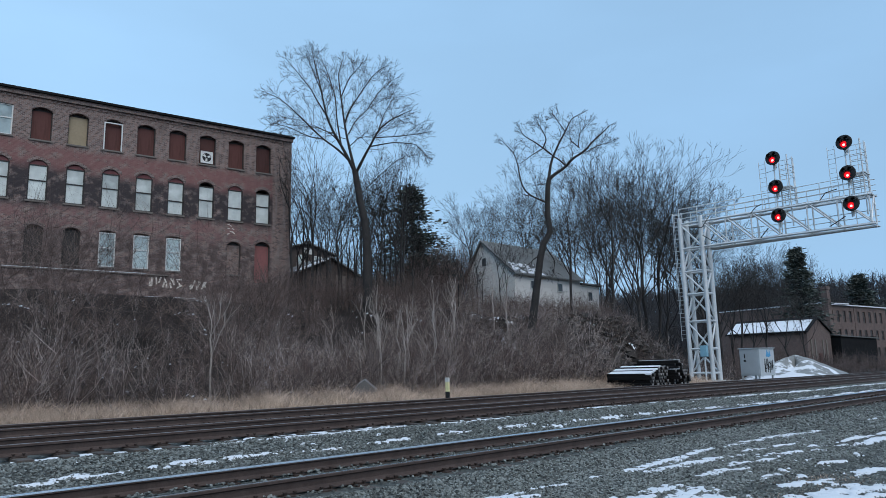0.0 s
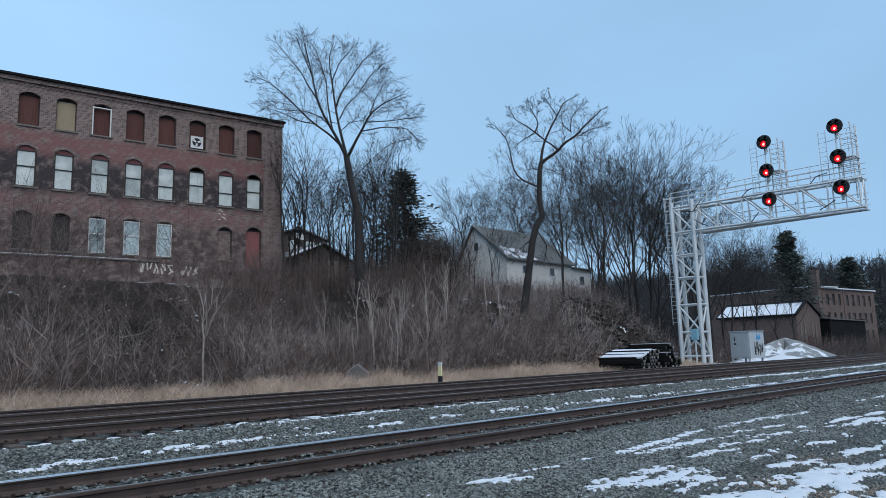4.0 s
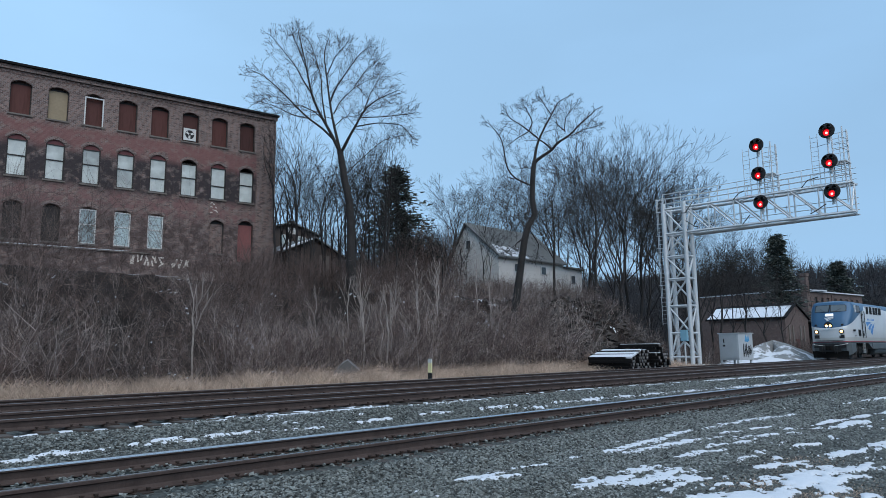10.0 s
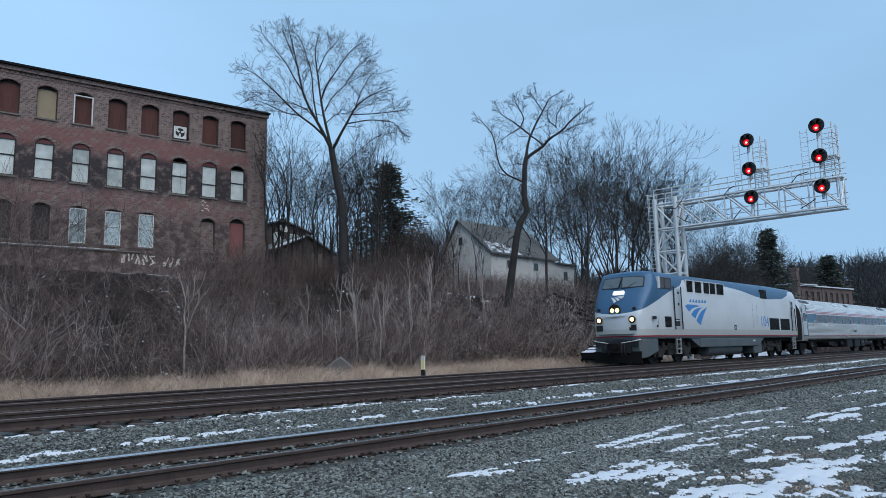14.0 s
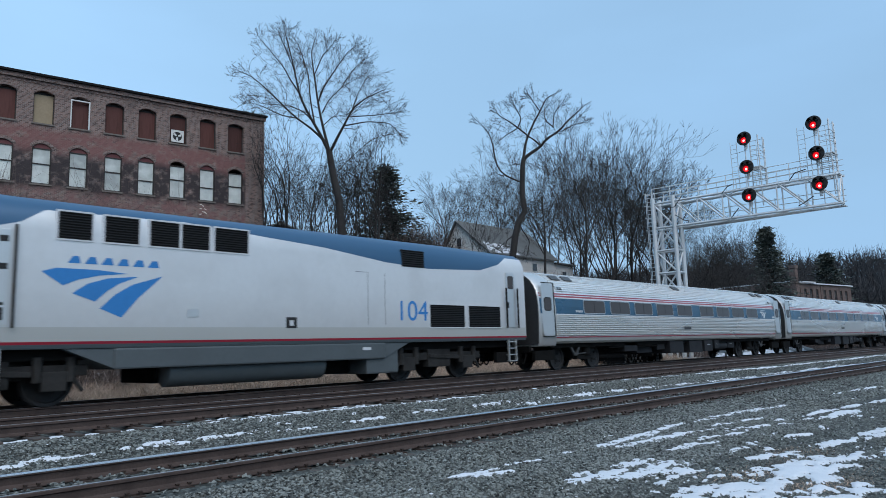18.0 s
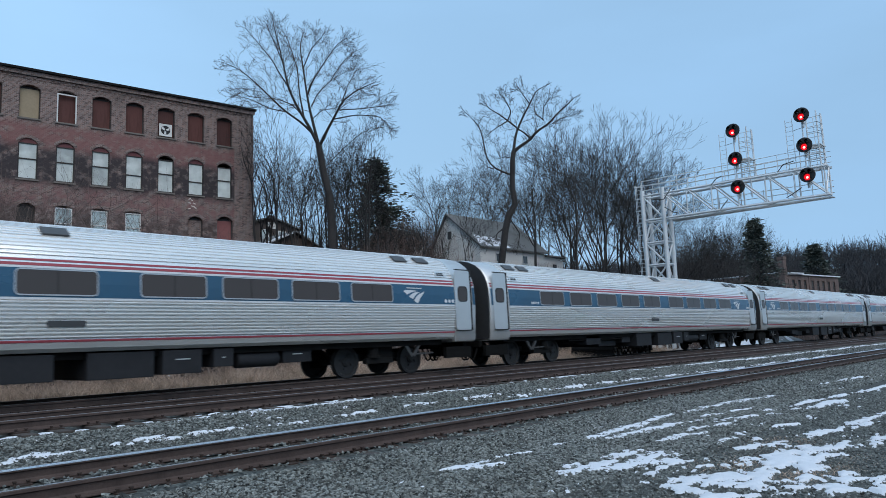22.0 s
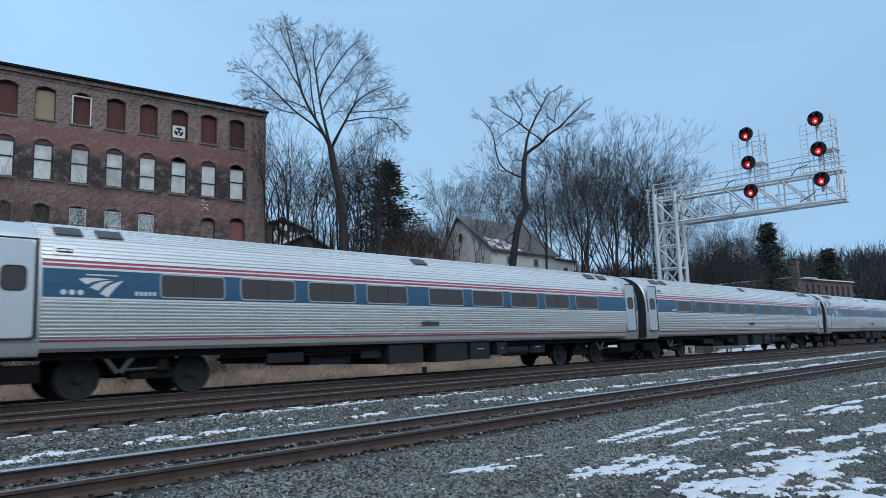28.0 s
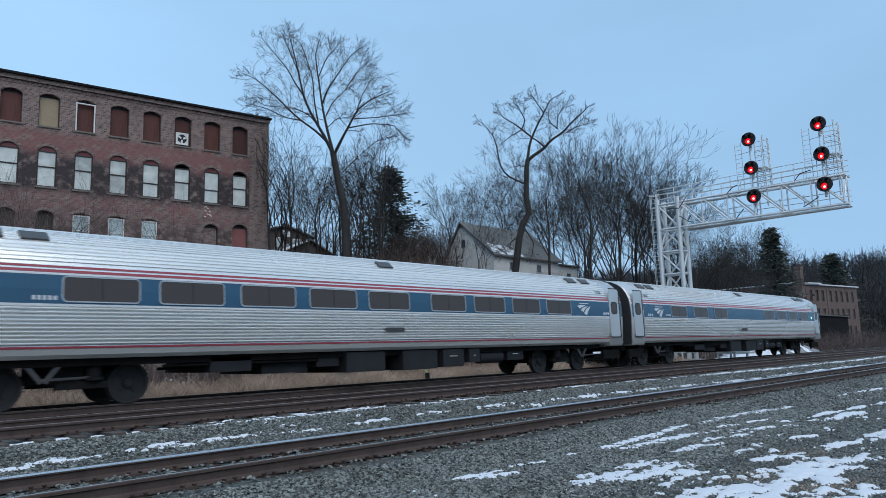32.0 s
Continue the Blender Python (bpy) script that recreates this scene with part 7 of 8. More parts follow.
# pale saplings that stand out before the brush
SAP = [tree_kind(300 + k, 5.5, 0.034, M_BARKL, 0.45, 26.0, 2, 0.007, 0.06) for k in range(4)]
for i in range(26):
    x = rnd.uniform(19, 34) if i < 22 else rnd.uniform(2, 15)
    y = 26.3 + rnd.uniform(0, 5)
    plant(rnd.choice(SAP), x, y, "sapling", "pale bare sapling on the bank", rnd.uniform(0, 360), rnd.uniform(0.6, 1.15), "pale saplings")


def grass_arrays(n, seed, sample, h0, h1):
    r = np.random.RandomState(seed)
    x, y = sample(r, n)
    b = np.stack([x, y, height(x, y) - 0.03], -1)
    h = (r.uniform(h0, h1, n) * (0.75 + 0.55 * wob(x, y, 0.8, 55)))[:, None]
    a = r.uniform(0, 6.28, n)
    bend = np.stack([np.cos(a), np.sin(a), np.zeros(n)], -1) * r.uniform(0.1, 0.95, n)[:, None]
    side = np.stack([-np.sin(a + 1.2), np.cos(a + 1.2), np.zeros(n)], -1) * r.uniform(0.003, 0.008, n)[:, None]
    up = np.array([0, 0, 1.0])
    rows = []
    for t, w in ((0, 1.0), (0.55, 0.8), (1.0, 0.15)):
        c = b + up * h * t * (1 - 0.15 * t) + bend * h * t * t
        rows.append(np.stack([c - side * w, c + side * w], 1))
    V = np.stack(rows, 1).reshape(-1, 3)
    i = np.arange(n)[:, None] * 6
    Q = np.concatenate([i + np.array([[0, 1, 3, 2]]), i + np.array([[2, 3, 5, 4]])])
    return V, Q


def grass_strip(r, n):
    x = r.uniform(-4, 46, n * 2)
    y = 20.7 + 4.9 * r.beta(1.5, 1.7, n * 2) + 0.5 * wob(x, x * 0, 3, 51)
    keep = (wob(x, y, 0.9, 52) + r.uniform(-0.6, 0.6, n * 2)) > -0.35
    return x[keep][:n], y[keep][:n]


V, Q = grass_arrays(105000, 5, grass_strip, 0.25, 1.25)
tagged(new("dry_grass", mesh_np("dry_grass", V, Q, M_GRASS)), "tall dry straw-coloured grass along the track", "grass", kind="stuff")
# ---- the white house, the far mill and the hill woods ----
M_SIDING = mat("pale_siding", (0.66, 0.64, 0.61), 0.8, 0, 0.08, 6, 0.8, 0.1, stretch=(0.3, 0.3, 6))
M_LOWWALL = mat("stained_lower_wall", (0.36, 0.34, 0.32), 0.85, 0, 0.15, 6, 0.6, 0.1)
M_SHINGLE = mat("grey_shingles", (0.12, 0.125, 0.125), 0.9, 0, 0.3, 14, 0.7, 0.4)
M_BROWNSIDE = mat("brown_siding", (0.06, 0.047, 0.042), 0.85, 0, 0.2, 8, 0.6, 0.1)


def house(name, label, x0, x1, y0, y1, zb, ze, za, wall_m, low_m, roof_m, mid=None, gable="x"):
    """A gabled house: walls, two roof slopes, gable window. The ridge runs along x."""
    h = thing(name, label, "house", pose(0, 0, 0))
    yc = (y0 + y1) / 2 if mid is None else mid
    zl = zb + (ze - zb) * 0.45
    g = Geo()
    for x in (x0, x1 - 0.25):
        g.slab([(y0, zl), (y1, zl), (y1, ze), (yc, za), (y0, ze)], 0, 0.25, Matrix.Translation((x + 0.25, 0, 0)) @ Matrix.Rotation(math.pi / 2, 4, 'Z'))
    g.box(x0 + 0.25, x1 - 0.25, y0, y0 + 0.25, zl, ze).box(x0 + 0.25, x1 - 0.25, y1 - 0.25, y1, zl, ze)
    part("wall", g, wall_m, h)
    part("lower_wall", Geo().box(x0 + 0.02, x1 - 0.02, y0 + 0.02, y1 - 0.02, zb - 1.5, zl), low_m, h)
    for ya, yb in ((y0 - 0.35, yc), (y1 + 0.35, yc)):
        k = (za - ze) / abs(yc - (y0 if ya < yc else y1))
        zlow = ze - 0.35 * k
        g = Geo()
        g.add([(x0 - 0.3, ya, zlow), (x1 + 0.3, ya, zlow), (x1 + 0.3, yb, za + 0.02), (x0 - 0.3, yb, za + 0.02), (x0 - 0.3, ya, zlow + 0.14), (x1 + 0.3, ya, zlow + 0.14), (x1 + 0.3, yb, za + 0.18), (x0 - 0.3, yb, za + 0.18)],
              [(0, 1, 2, 3), (4, 5, 6, 7), (0, 1, 5, 4), (1, 2, 6, 5), (2, 3, 7, 6), (3, 0, 4, 7)])
        part("roof", g, roof_m, h)
    return h, yc


hs, yc = house("white_house", "small white gabled house with a grey roof on the bank", 47.9, 57.7, 40.3, 46.2, 7.0, 9.4, 12.55, M_SIDING, M_SIDING, M_SHINGLE, 44.07)
w = part("window", Geo().box(47.82, 47.9, 43.52, 44.14, 10.2, 11.08), M_WHITE, hs)
part("pane", Geo().box(47.805, 47.819, 43.6, 44.06, 10.28, 11.0), M_GLASSD, w)
for k in range(22):
    z = 8.3 + 0.19 * k
    half = (min(46.18, 46.2 - max(0, z - 9.4) * 0.676), max(40.32, 40.3 + max(0, z - 9.4) * 1.197))
    if half[0] - half[1] > 0.3:
        part("clapboard", Geo().box(47.885, 47.899, half[1], half[0], z, z + 0.165), M_SIDING, hs)
part("annex", Geo().box(57.72, 61.0, 40.4, 44.5, 5.0, 8.9), M_SIDING, hs, "small pale annex")
part("annex_roof", Geo().box(57.74, 61.3, 40.1, 44.8, 8.902, 9.05), M_SHINGLE, hs)
w = part("window", Geo().box(59.0, 59.8, 40.34, 40.4, 7.3, 8.3), M_WHITE, hs)
part("pane", Geo().box(59.08, 59.72, 40.325, 40.339, 7.38, 8.22), M_GLASSD, w)
for x in (50.0, 54.0):
    w = part("window", Geo().box(x, x + 0.8, 40.24, 40.3, 7.95, 8.8), M_WHITE, hs)
    part("pane", Geo().box(x + 0.08, x + 0.72, 40.225, 40.239, 8.03, 8.72), M_GLASSD, w)
rnd = random.Random(9)
g = Geo()
for i in range(60):
    x, t = rnd.uniform(47.9, 51.8), rnd.uniform(0.1, 1.3)
    y = 40.0 + t
    z = 9.25 + 0.8355 * (t + 0.05) + 0.02
    s = rnd.uniform(0.12, 0.42)
    g.add([(x - s, y - s * 0.4, z - s * 0.334), (x + s, y - s * 0.3, z - s * 0.251), (x + s * 0.8, y + s * 0.4, z + s * 0.334), (x - s * 0.7, y + s * 0.3, z + s * 0.251)], [(0, 1, 2, 3)])
tagged(part("snow_on_roof", g, M_SNOW, hs), "patches of old snow on the roof", kind="stuff")
h2, yc2 = house("brown_house", "brown house with a low grey gable behind the mill", 0.0, 8.0, -3.2, 3.2, 8.5, 12.7, 13.55, M_BROWNSIDE, M_BROWNSIDE, M_SHINGLE)
h2.matrix_basis = pose(38.65, 59.0, 0, 0, 0, 90)
for y, z0, z1 in ((0.75, 11.3, 12.4), (-1.2, 11.3, 12.4)):
    w = part("window", Geo().box(-0.08, 0.0, y - 0.45, y + 0.45, z0, z1), M_WHITE, h2)
    part("pane", Geo().box(-0.1, -0.081, y - 0.36, y + 0.36, z0 + 0.08, z1 - 0.08), M_BLIND2, w)
part("gable_panel", Geo().box(-0.06, 0.0, -0.55, 0.35, 12.55, 13.15), M_WHITE, h2, "pale panel under the gable")
part("chimney", Geo().box(1.0, 1.6, -1.1, -0.5, 13.0, 14.1), M_BRICKF, h2, bevel=0.02)
h4, yc4 = house("brown_shed", "low brown shed with a dusting of snow on its roof", 0.0, 4.0, -3.0, 3.2, 6.5, 10.0, 11.4, M_BROWNSIDE, M_BROWNSIDE, M_SHINGLE)
h4.matrix_basis = pose(38.0, 54.0, 0, 0, 0, 90)
part("roof_snow", Geo().add([(-0.32, 0.5, 11.24), (0.9, 0.5, 11.24), (0.7, 3.45, 9.99), (-0.32, 3.45, 9.99), (-0.32, 0.5, 11.38), (0.9, 0.5, 11.38), (0.7, 3.45, 10.1), (-0.32, 3.45, 10.1)],
                            [(0, 1, 2, 3), (4, 5, 6, 7), (0, 1, 5, 4), (1, 2, 6, 5), (2, 3, 7, 6), (3, 0, 4, 7)]), M_SNOW, h4)
part("door", Geo().box(-0.05, 0.0, -1.6, -0.5, 8.0, 9.9), M_STONESILL, h4)
# fence by the house
fn = thing("fence", "grey weathered wooden fence beside the white house", "fence")
for i in range(9):
    x = 56.5 + i * 1.2
    z = float(height(x, 36.5))
    part("post", Geo().box(x, x + 0.1, 36.45, 36.55, z - 0.2, z + 1.1), M_STONESILL, fn)
    if i < 8:
        z2 = float(height(x + 1.2, 36.5))
        for dz in (0.45, 0.95):
            part("fence_rail", Geo().beam((x + 0.05, 36.43, z + dz), (x + 1.25, 36.43, z2 + dz), 0.04, 0.12), M_STONESILL, fn)

# the far mill by the curve
M_FARPANE = pane("dusty_far_pane", (0.015, 0.016, 0.018), 0.4, 0.2)
fm = thing("far_mill", "long old brick mill with a tall chimney in the distance", "building")
FM = pose(161.6, 51.4, 0, 0, 0, -8)
hol = []
for fl, (z0, z1) in enumerate(((9.2, 11.6), (5.4, 7.6), (1.6, 3.8))):
    for i in range(9):
        u = 1.4 + i * 2.75 + (0.9 if i >= 4 else 0)
        hol.append((u, u + 1.2, z0, z1))
part("wall", wall_geo(0, 27.5, -0.8, 12.7, hol), M_BRICKF, fm, m=FM)
ME_FW = Geo().box(0, 1.2, 0.15, 0.18, 0, 2.3).mesh("window")
ME_FW.materials.append(M_FARPANE)
ME_FA = Geo().box(0, 1.2, 0.1, 0.14, 1.1, 1.18).box(0.56, 0.64, 0.1, 0.14, 0, 1.09).box(0.56, 0.64, 0.1, 0.14, 1.19, 2.3).mesh("glazing_bar")
ME_FA.materials.append(M_STONESILL)
for u, _, z0, z1 in hol:
    w = part("window", ME_FW, None, fm, m=FM @ pose(u, 0, z0))
    part("glazing_bar", ME_FA, None, w)
part("roof", Geo().box(-0.3, 27.9, -0.4, 14, 12.7, 12.95), M_SNOW, fm, "snow-edged flat roof", m=FM)
part("end_wall", Geo().box(27.1, 27.5, 0.4, 14, -0.8, 12.7), M_BRICKF, fm, m=FM)
part("pilaster", Geo().box(11.9, 12.5, -0.12, -0.002, -0.8, 12.6), M_BRICKF, fm, m=FM)
part("wing_wall", Geo().box(-0.4, 27, 0, 0.4, -0.8, 12.9), M_BRICKF, fm, "long side wing", m=pose(160.8, 51.8, 0, 0, 0, 78))
part("wing_roof", Geo().box(-0.6, 27, -9, 0.5, 12.9, 13.15), M_SNOW, fm, m=pose(160.8, 51.8, 0, 0, 0, 78))
part("chimney", Geo().lathe([(1.15, -1), (0.85, 15.6), (1.0, 15.7), (1.0, 16.3)], 4, pose(160.0, 50.8, 0, 0, 0, 37)), M_BRICKF, fm, "square brick chimney")
sh = thing("brick_shed", "low brick shed with a snowy roof beside the far mill", "shed")
g = Geo().slab([(124.4, -0.8), (135.6, -0.8), (135.6, 5.9), (129.6, 8.2), (124.4, 5.9)], 43.0, 43.4)
part("gable_wall", g, M_BRICKF, sh)
part("side_wall", Geo().box(124.4, 124.8, 43.4, 56, -0.8, 5.9), M_BRICKF, sh)
part("side_wall", Geo().box(135.2, 135.6, 43.4, 56, -0.8, 5.9), M_BRICKF, sh)
for xa, xb in ((124.0, 129.6), (136.0, 129.6)):
    part("roof", Geo().add([(xa, 42.7, 5.7), (xa, 56.5, 5.7), (xb, 56.5, 8.25), (xb, 42.7, 8.25), (xa, 42.7, 5.9), (xa, 56.5, 5.9), (xb, 56.5, 8.45), (xb, 42.7, 8.45)],
                           [(0, 1, 2, 3), (4, 5, 6, 7), (0, 1, 5, 4), (1, 2, 6, 5), (2, 3, 7, 6), (3, 0, 4, 7)]), M_ROOFEDGE, sh)
part("roof_snow", Geo().add([(124.2, 43.2, 6.0), (124.2, 56.2, 6.0), (128.4, 56.2, 7.95), (128.4, 43.2, 7.95), (124.2, 43.2, 6.07), (124.2, 56.2, 6.07), (128.4, 56.2, 8.02), (128.4, 43.2, 8.02)],
                             [(0, 1, 2, 3), (4, 5, 6, 7), (0, 1, 5, 4), (1, 2, 6, 5), (2, 3, 7, 6), (3, 0, 4, 7)]), M_SNOW, sh, "snow on the roof")
for x in (125.6, 127.4, 131.0, 132.8):
    part("pilaster", Geo().box(x, x + 0.5, 42.85, 42.995, -0.8, 4.6), M_STONESILL, sh)
part("door", Geo().box(129.0, 130.5, 42.9, 42.99, -0.8, 2.3), M_BOARD, sh)
ds = thing("dark_shed", "dark board-clad shed in front of the far mill", "shed", pose(136.2, 41.6, 0, 0, 0, -14))
part("wall", Geo().box(0, 11, 0, 7, -0.8, 5.2), M_ROOFEDGE, ds)
part("roof", Geo().add([(-0.3, -0.3, 5.2), (11.3, -0.3, 4.8), (11.3, 7.3, 5.3), (-0.3, 7.3, 6.2), (-0.3, -0.3, 5.4), (11.3, -0.3, 5.0), (11.3, 7.3, 5.5), (-0.3, 7.3, 6.4)],
                       [(0, 1, 2, 3), (4, 5, 6, 7), (0, 1, 5, 4), (1, 2, 6, 5), (2, 3, 7, 6), (3, 0, 4, 7)]), M_SHINGLE, ds)
h3, yc3 = house("far_house", "pale far house with a snowy roof", 205.0, 222.0, 36.0, 44.0, 0.0, 6.0, 9.0, M_SIDING, M_LOWWALL, M_SNOW)
for i in range(3):
    for z in (1.2, 3.6):
        part("window", Geo().box(207 + i * 5, 208.3 + i * 5, 35.95, 36.02, z, z + 1.5), M_GLASSD, h3)

# wooded hill across the valley
def far_sample(r, n):
    a = np.radians(r.uniform(28, 84, n))
    d = r.uniform(240, 640, n)
    return d * np.sin(a), d * np.cos(a)


M_FARWOOD = mat("far_twigs", (0.036, 0.034, 0.036), 0.95, 0, 0.2, 0.2, 0.02, 0.0, island=0.35)
V, Q = brush_arrays(8500, far_sample, 9, 17, 0.26, 8, 61, 0.12)
tagged(new("far_woods", mesh_np("far_woods", V, Q, M_FARWOOD)), "bare grey woods on the far hill", "woods", kind="stuff")
# unseen bare trees added behind the viewer, for the train's steel and glass to mirror
V, Q = brush_arrays(1300, lambda r, n: (r.uniform(-170, 170, n), r.uniform(-75, -45, n)), 4, 7, 0.22, 9, 63, 0.12)
tagged(new("far_woods", mesh_np("far_woods", V, Q, M_FARWOOD)), "unseen bare woods added behind the viewer to darken the train's reflections", "woods", kind="stuff")
# shrubs at the foot of the far mill
def yard(r, n):
    return r.uniform(62, 128, n), 24 + r.uniform(0, 16, n) ** 1.0


V, Q = brush_arrays(1800, yard, 0.8, 2.8, 0.02, 7, 62, 0.25)
tagged(new("brush", mesh_np("brush", V, Q, M_BRUSH)), "brown weeds and scrub in the mill yard", "brush", kind="stuff")
# ---- ballast stones and snow ----
def stones(n, sample, s0, s1, seed):
    """Angular crushed stones lying on the ground."""
    r = np.random.RandomState(seed)
    x, y = sample(r, n)
    n = len(x)
    z = height(x, y)
    base = np.array([[1, 0, 0], [0, 1, 0], [-1, 0, 0], [0, -1, 0], [0, 0, 1], [0, 0, -1]], float)
    ax = r.normal(0, 1, (n, 3, 3))
    q, _ = np.linalg.qr(ax)
    s = r.uniform(s0, s1, n)[:, None, None]
    P = base[None] * r.uniform(0.55, 1.2, (n, 6, 1)) * s + r.normal(0, 0.15, (n, 6, 3)) * s
    P = np.einsum("nij,nkj->nki", q, P)
    P[:, :, 2] *= 0.75
    P += np.stack([x, y, z + 0.25 * s[:, 0, 0]], -1)[:, None]
    F = np.array([(0, 1, 4), (1, 2, 4), (2, 3, 4), (3, 0, 4), (1, 0, 5), (2, 1, 5), (3, 2, 5), (0, 3, 5)])
    Q = (np.arange(n)[:, None, None] * 6 + F[None]).reshape(-1, 3)
    return P.reshape(-1, 3), Q


def field(x0, x1, y0, y1, fade):
    def sample(r, n):
        u = r.uniform(0, 1, n)
        x = x0 + (x1 - x0) * u ** fade
        return x, r.uniform(y0, y1, n)
    return sample


def near_track_gap(r, n):
    x = 0.5 + 30 * r.uniform(0, 1, n) ** 1.5
    y = Y_NEAR + r.uniform(-1.25, 1.25, n)
    k = np.abs(((x + 3) / 0.53) % 1 - 0.0)
    keep = (k > 0.24) & (k < 0.76) & (np.abs(np.abs(y - Y_NEAR) - GAUGE) > 0.1)
    return x[keep], y[keep]


for lab, args in (("grey crushed-stone ballast beside the near track", (46000, field(2.2, 15, 4.2, 7.45, 1.15), 0.012, 0.034, 1)),
                  ("grey crushed-stone ballast between the tracks", (40000, field(0.5, 24, 9.95, 12.0, 1.25), 0.013, 0.036, 2)),
                  ("grey crushed-stone ballast further along", (22000, field(15, 46, 5.0, 7.5, 1.3), 0.02, 0.042, 3)),
                  ("grey crushed-stone ballast further along the main tracks", (10000, field(24, 60, 9.95, 11.9, 1.2), 0.025, 0.045, 4)),
                  ("stones between the ties", (6000, near_track_gap, 0.02, 0.04, 5)),
                  ("fine gravel of the open ground", (30000, field(4, 20, 1.5, 4.8, 1.2), 0.007, 0.024, 6))):
    V, Q = stones(*args)
    if args[-1] == 5:
        V[:, 2] += 0.03
    tagged(new("ballast", mesh_np("ballast", V, Q, M_STONE)), lab, "ballast", kind="stuff")


M_ROCK = mat("brown_rock", (0.05, 0.042, 0.037), 0.95, 0, 0.4, 6, 0.8, 0.5, tint=(0.028, 0.024, 0.021), island=0.6)
V, Q = stones(900, lambda r, n: (r.uniform(30, 54, n), 24.6 + 7 * r.uniform(0, 1, n) ** 1.1), 0.1, 0.5, 9)
tagged(new("rocks", mesh_np("rocks", V, Q, M_ROCK)), "brown broken rock on the steep bank", "rock", kind="stuff")


def snow_sheet(x0, x1, y0, y1, step, mask, thick, label):
    """A thin uneven layer of snow wherever the mask is above zero."""
    x, y = np.meshgrid(np.arange(x0, x1, step), np.arange(y0, y1, step * 0.6), indexing="ij")
    s = mask(x, y)
    z = height(x, y) + np.clip(s, -0.15, 1) * thick + np.where(s > 0, 0.014, -0.01) + 0.006 * wob(x, y, 0.12, 77)
    idx = np.arange(x.size).reshape(x.shape)
    keep = np.maximum.reduce([s[:-1, :-1], s[1:, :-1], s[1:, 1:], s[:-1, 1:]]) > 0
    Q = np.stack([idx[:-1, :-1], idx[1:, :-1], idx[1:, 1:], idx[:-1, 1:]], -1)[keep]
    used, inv = np.unique(Q, return_inverse=True)
    V = np.stack([x, y, z], -1).reshape(-1, 3)[used]
    tagged(new("snow", mesh_np("snow", V, inv.reshape(-1, 4), M_SNOW, True)), label, "snow", kind="stuff")


def rag(x, y):
    return 0.5 * wob(x, y * 1.6, 0.5, 81) + 0.55 * wob(x, y * 1.5, 0.14, 82) + 0.45 * wob(x, y, 0.05, 83) + 0.4 * wob(x * 0.7, y * 1.5, 0.022, 84)


def streaks(rows):
    """Drifts along the tracks: x from, x to, y at both ends, half width."""
    def mask(x, y):
        s = np.full(x.shape, -1.0)
        for xa, xb, ya, yb, w in rows:
            t = np.clip((x - xa) / (xb - xa), 0, 1)
            out = np.maximum(np.maximum(xa - x, x - xb), 0) / 0.4
            d = np.abs(y - (ya + (yb - ya) * t)) / w
            s = np.maximum(s, 1 - d - out)
        return s + 2.3 * rag(x, y) - 0.42
    return mask


def drift(w, *pts):
    """A drift through several points, as rows for streaks()."""
    return [(min(a[0], b[0]), max(a[0], b[0]) + 0.01, *((a[1], b[1]) if a[0] <= b[0] else (b[1], a[1])), w) for a, b in zip(pts, pts[1:])]


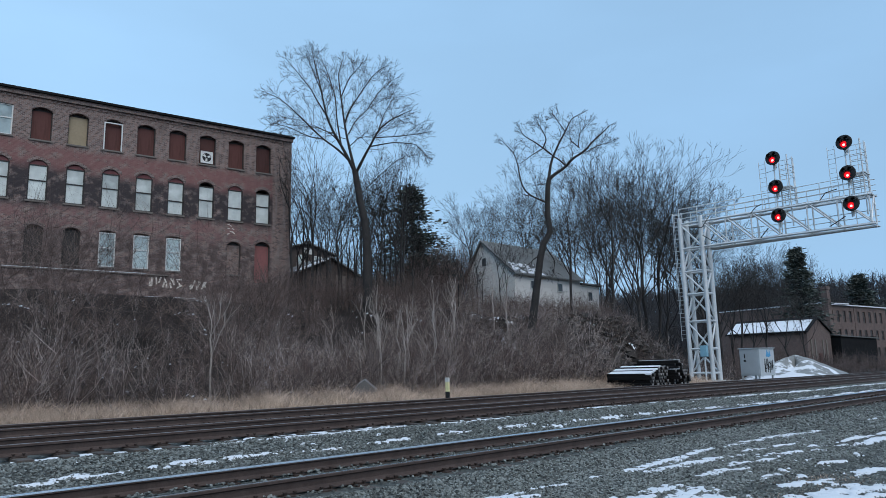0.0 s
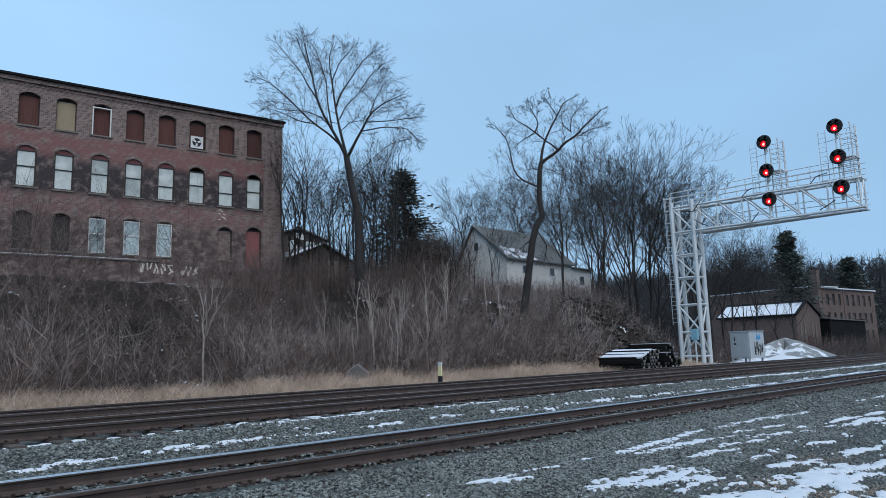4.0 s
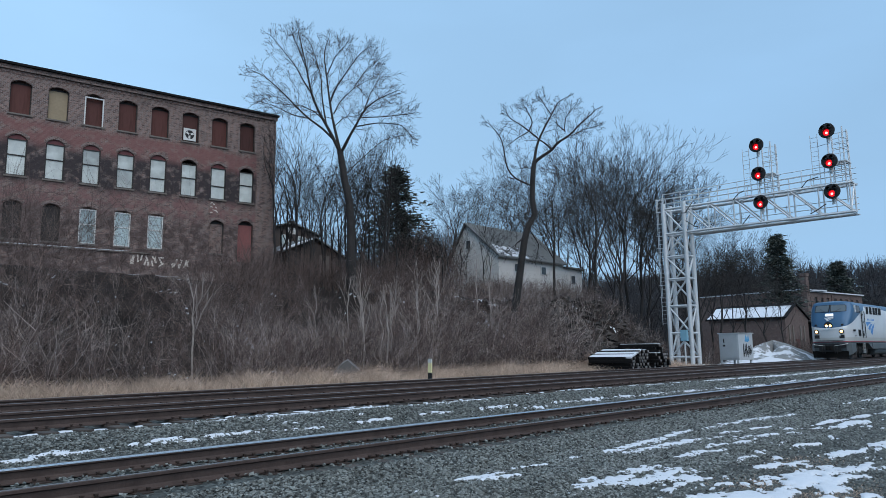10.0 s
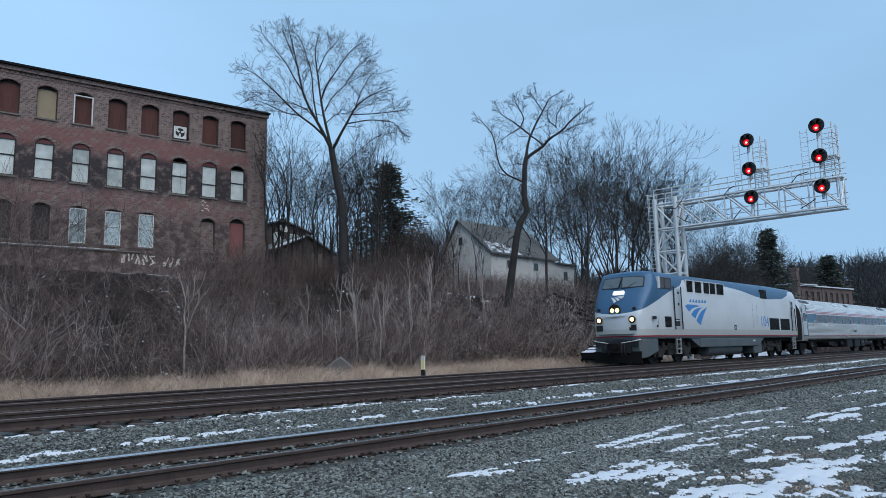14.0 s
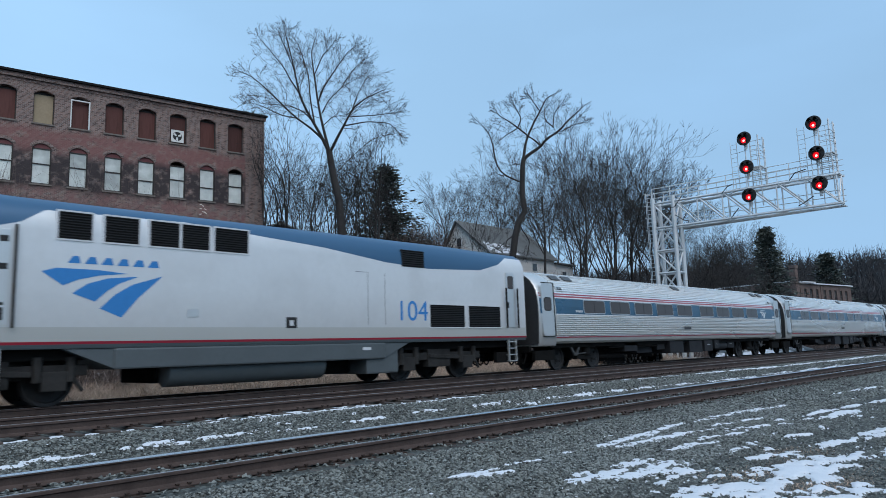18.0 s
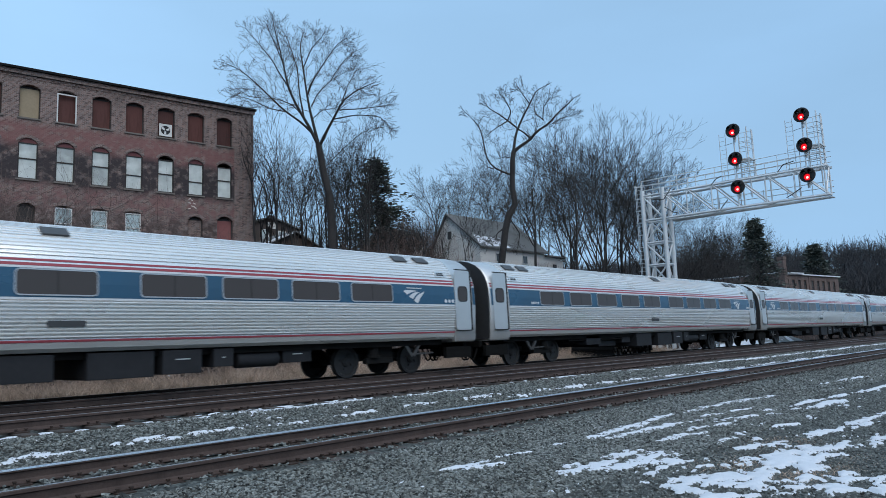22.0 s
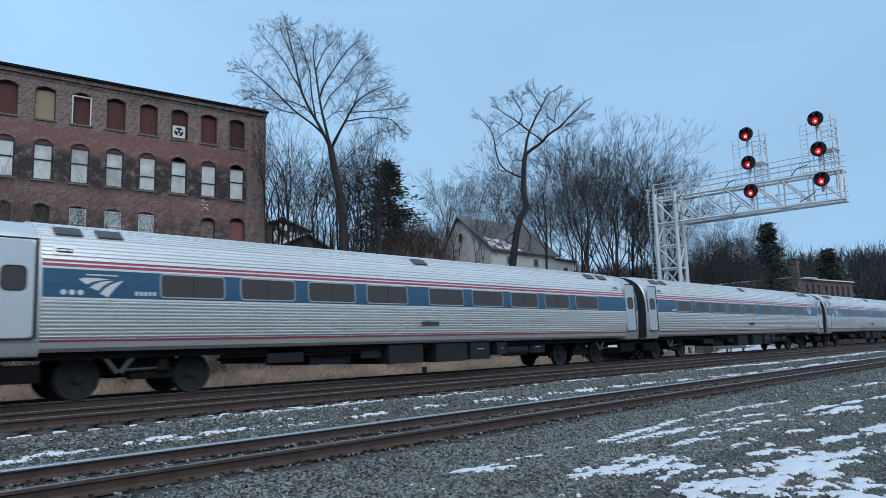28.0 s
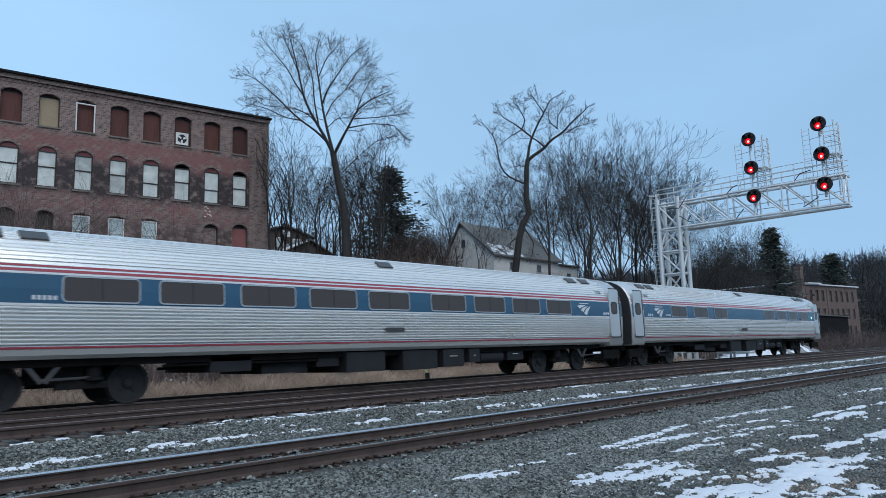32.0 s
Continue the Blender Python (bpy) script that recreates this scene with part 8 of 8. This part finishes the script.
FG = (drift(0.13, (9.81, 6.14), (10.75, 6.25), (11.78, 6.29), (13.26, 6.38), (14.16, 6.34)) + drift(0.13, (10.01, 5.87), (10.89, 5.83), (11.88, 5.73), (12.33, 5.54))
      + drift(0.14, (14.48, 6.37), (15.37, 6.28), (16.76, 6.22), (17.84, 6.11)) + drift(0.12, (13.11, 5.73), (13.79, 5.65)) + drift(0.08, (14.03, 5.64), (14.42, 5.53))
      + drift(0.12, (12.63, 5.23), (13.35, 4.98), (14.05, 4.84)) + drift(0.14, (11.49, 5.17), (12.1, 5.02)) + drift(0.11, (10.02, 5.02), (10.58, 5.03), (10.91, 4.92))
      + drift(0.15, (14.6, 5.11), (14.79, 4.6), (16.73, 4.44)) + drift(0.10, (15.55, 4.93), (16.88, 4.9), (18.43, 4.79)) + drift(0.19, (7.33, 4.82), (7.71, 4.67)) + drift(0.2, (7.71, 4.52), (8.52, 4.2)) + drift(0.4, (7.36, 3.58), (7.56, 3.4), (8.04, 3.01)) + drift(0.25, (7.36, 3.58), (7.53, 4.13)) + drift(0.3, (6.84, 3.0), (7.08, 3.57)) + drift(0.22, (6.84, 3.0), (7.29, 2.43))
      + drift(0.3, (8.68, 2.29), (8.82, 2.67), (9.32, 3.06)) + drift(0.3, (10.19, 2.99), (10.62, 2.77), (11.7, 2.55)) + drift(0.3, (8.29, 2.46), (8.6, 1.9)) + drift(0.22, (7.57, 2.78), (7.75, 2.3), (7.92, 1.78)) + drift(0.13, (11.94, 3.41), (13.0, 3.04)) + drift(0.14, (21.89, 6.17), (24.5, 5.9))
      + drift(0.12, (10.76, 3.97), (11.17, 4.39)) + drift(0.15, (9.79, 3.87), (10.39, 3.62)) + drift(0.17, (8.34, 5.03), (8.53, 4.86), (8.65, 4.5), (8.97, 4.36))
      + drift(0.13, (7.66, 5.01), (7.81, 4.72)) + drift(0.15, (7.8, 4.56), (8.39, 4.16)) + drift(0.12, (8.48, 4.06), (8.71, 3.89)) + drift(0.24, (9.07, 3.43), (9.19, 3.16), (9.75, 3.02), (10.5, 2.8))
      + drift(0.22, (8.99, 3.05), (9.85, 2.64)) + drift(0.17, (11.87, 3.42), (12.42, 3.28)) + drift(0.07, (9.78, 4.42), (9.92, 4.25)) + drift(0.07, (10.46, 4.32), (10.67, 4.25))
      + drift(0.07, (12.3, 4.18), (12.5, 3.97)) + drift(0.07, (13.55, 4.03), (13.7, 4.18)) + drift(0.08, (8.81, 6.22), (8.91, 6.19)) + drift(0.09, (7.81, 6.18), (7.93, 6.12))
      + drift(0.08, (6.9, 5.94), (7.01, 5.88)) + drift(0.08, (6.75, 6.16), (6.83, 6.1)) + drift(0.09, (8.16, 3.84), (8.47, 3.59)) + drift(0.09, (19, 4.7), (30, 4.2)) + drift(0.10, (13, 3.3), (20, 2.9)))
snow_sheet(5.5, 31, 1.6, 6.9, 0.04, streaks(FG), 0.018, "thin melting snow patches on the gravel")
MID = (drift(0.07, (3.33, 10.89), (3.88, 10.87), (4.48, 10.97), (5.13, 11.06)) + drift(0.05, (5.45, 10.89), (5.67, 10.9)) + drift(0.07, (5.82, 10.99), (6.55, 10.91), (7.77, 10.84))
       + drift(0.08, (8.74, 10.92), (9.85, 10.86), (10.6, 10.98), (11.86, 11.02), (13.44, 11.03)) + drift(0.11, (13.57, 10.8), (14.24, 10.81)) + drift(0.09, (15.15, 10.96), (16.78, 10.85), (20.4, 10.8))
       + drift(0.08, (21.11, 10.79), (23.4, 10.76)) + drift(0.10, (24.1, 10.7), (27.3, 10.62), (32.2, 10.66), (39.6, 10.54), (64, 10.4)) + drift(0.06, (2.67, 10.84), (2.93, 10.81))
       + drift(0.07, (2.4, 12.1), (7.5, 12.15), (14.5, 12.12), (20, 11.95)) + drift(0.08, (17.5, 11.95), (22.8, 11.9), (26.1, 11.54), (31.1, 11.4), (44.8, 11.38), (70, 11.4)) + drift(0.05, (6, 11.75), (13, 11.8)))
snow_sheet(1.5, 70, 10.0, 12.3, 0.05, streaks(MID), 0.02, "narrow snow streaks along the ballast")
FARS = [(44, 60, 20.3, 20.0, 0.35), (50, 70, 19.6, 19.4, 0.2), (4.0, 5.2, 16.0, 16.0, 0.08), (55, 75, 23, 22, 0.6)]
snow_sheet(3.5, 76, 15.5, 24, 0.15, streaks(FARS), 0.02, "snow patches beside the signal bridge")


SCRAPS = ((36.5, 32.5, 2.0), (13.0, 26.6, 0.9), (34.5, 29.0, 1.0), (17.2, 30.5, 1.2))   # where scraps of snow lie thickest


def bank_snow(x, y):
    return 1.2 * wob(x, y * 1.3, 0.5, 91) + 1.9 * wob(x, y, 0.06, 92) - 1.55 - 0.25 * np.abs(wob(x, y, 3, 93)) + sum(1.1 * np.exp(-((x - a) / c) ** 2 - ((y - b) / c) ** 2) for a, b, c in SCRAPS)


snow_sheet(-4, 50, 25.5, 37, 0.07, bank_snow, 0.02, "small scraps of old snow on the bank")


TUFTS = np.array([(8.72, 3.4, 0.35), (8.27, 2.65, 0.25), (8.85, 2.4, 0.2), (9.78, 2.35, 0.3), (9.3, 3.7, 0.5), (10.6, 3.4, 0.6)])


def tuft_places(r, n):
    k = r.randint(0, len(TUFTS), n)
    return r.normal(TUFTS[k, 0], TUFTS[k, 2]), r.normal(TUFTS[k, 1], TUFTS[k, 2] * 0.5)


V, Q = grass_arrays(9000, 15, tuft_places, 0.02, 0.075)
tagged(new("dry_grass", mesh_np("dry_grass", V, Q, M_GRASS)), "short dead grass matted on the gravel between snow", "grass", kind="stuff")


# ---- what moves: the train rolls past on the far track, slowly losing speed ----
def train_x(t):
    """Where the locomotive's rear coupler is."""
    u = t - 20.0
    return 6.75 - 6.98342 * u + 0.0180375 * u * u - 0.00060879 * u ** 3


def motions():
    times = [0.5 * i for i in range(65)]
    walk(loco, [(t, pose(train_x(t), Y_FAR, 0)) for t in times])
    for k, c in enumerate(cars):
        walk(c, [(t, pose(train_x(t) + CAR_L * k, Y_FAR, 0)) for t in times])
    fine = [i / 15 for i in range(481)]
    for ob, x, r in AXLES:
        walk(ob, [(t, pose(x, 0, r) @ Matrix.Rotation((train_x(t) - train_x(0)) / r, 4, 'Y')) for t in fine])


motions()
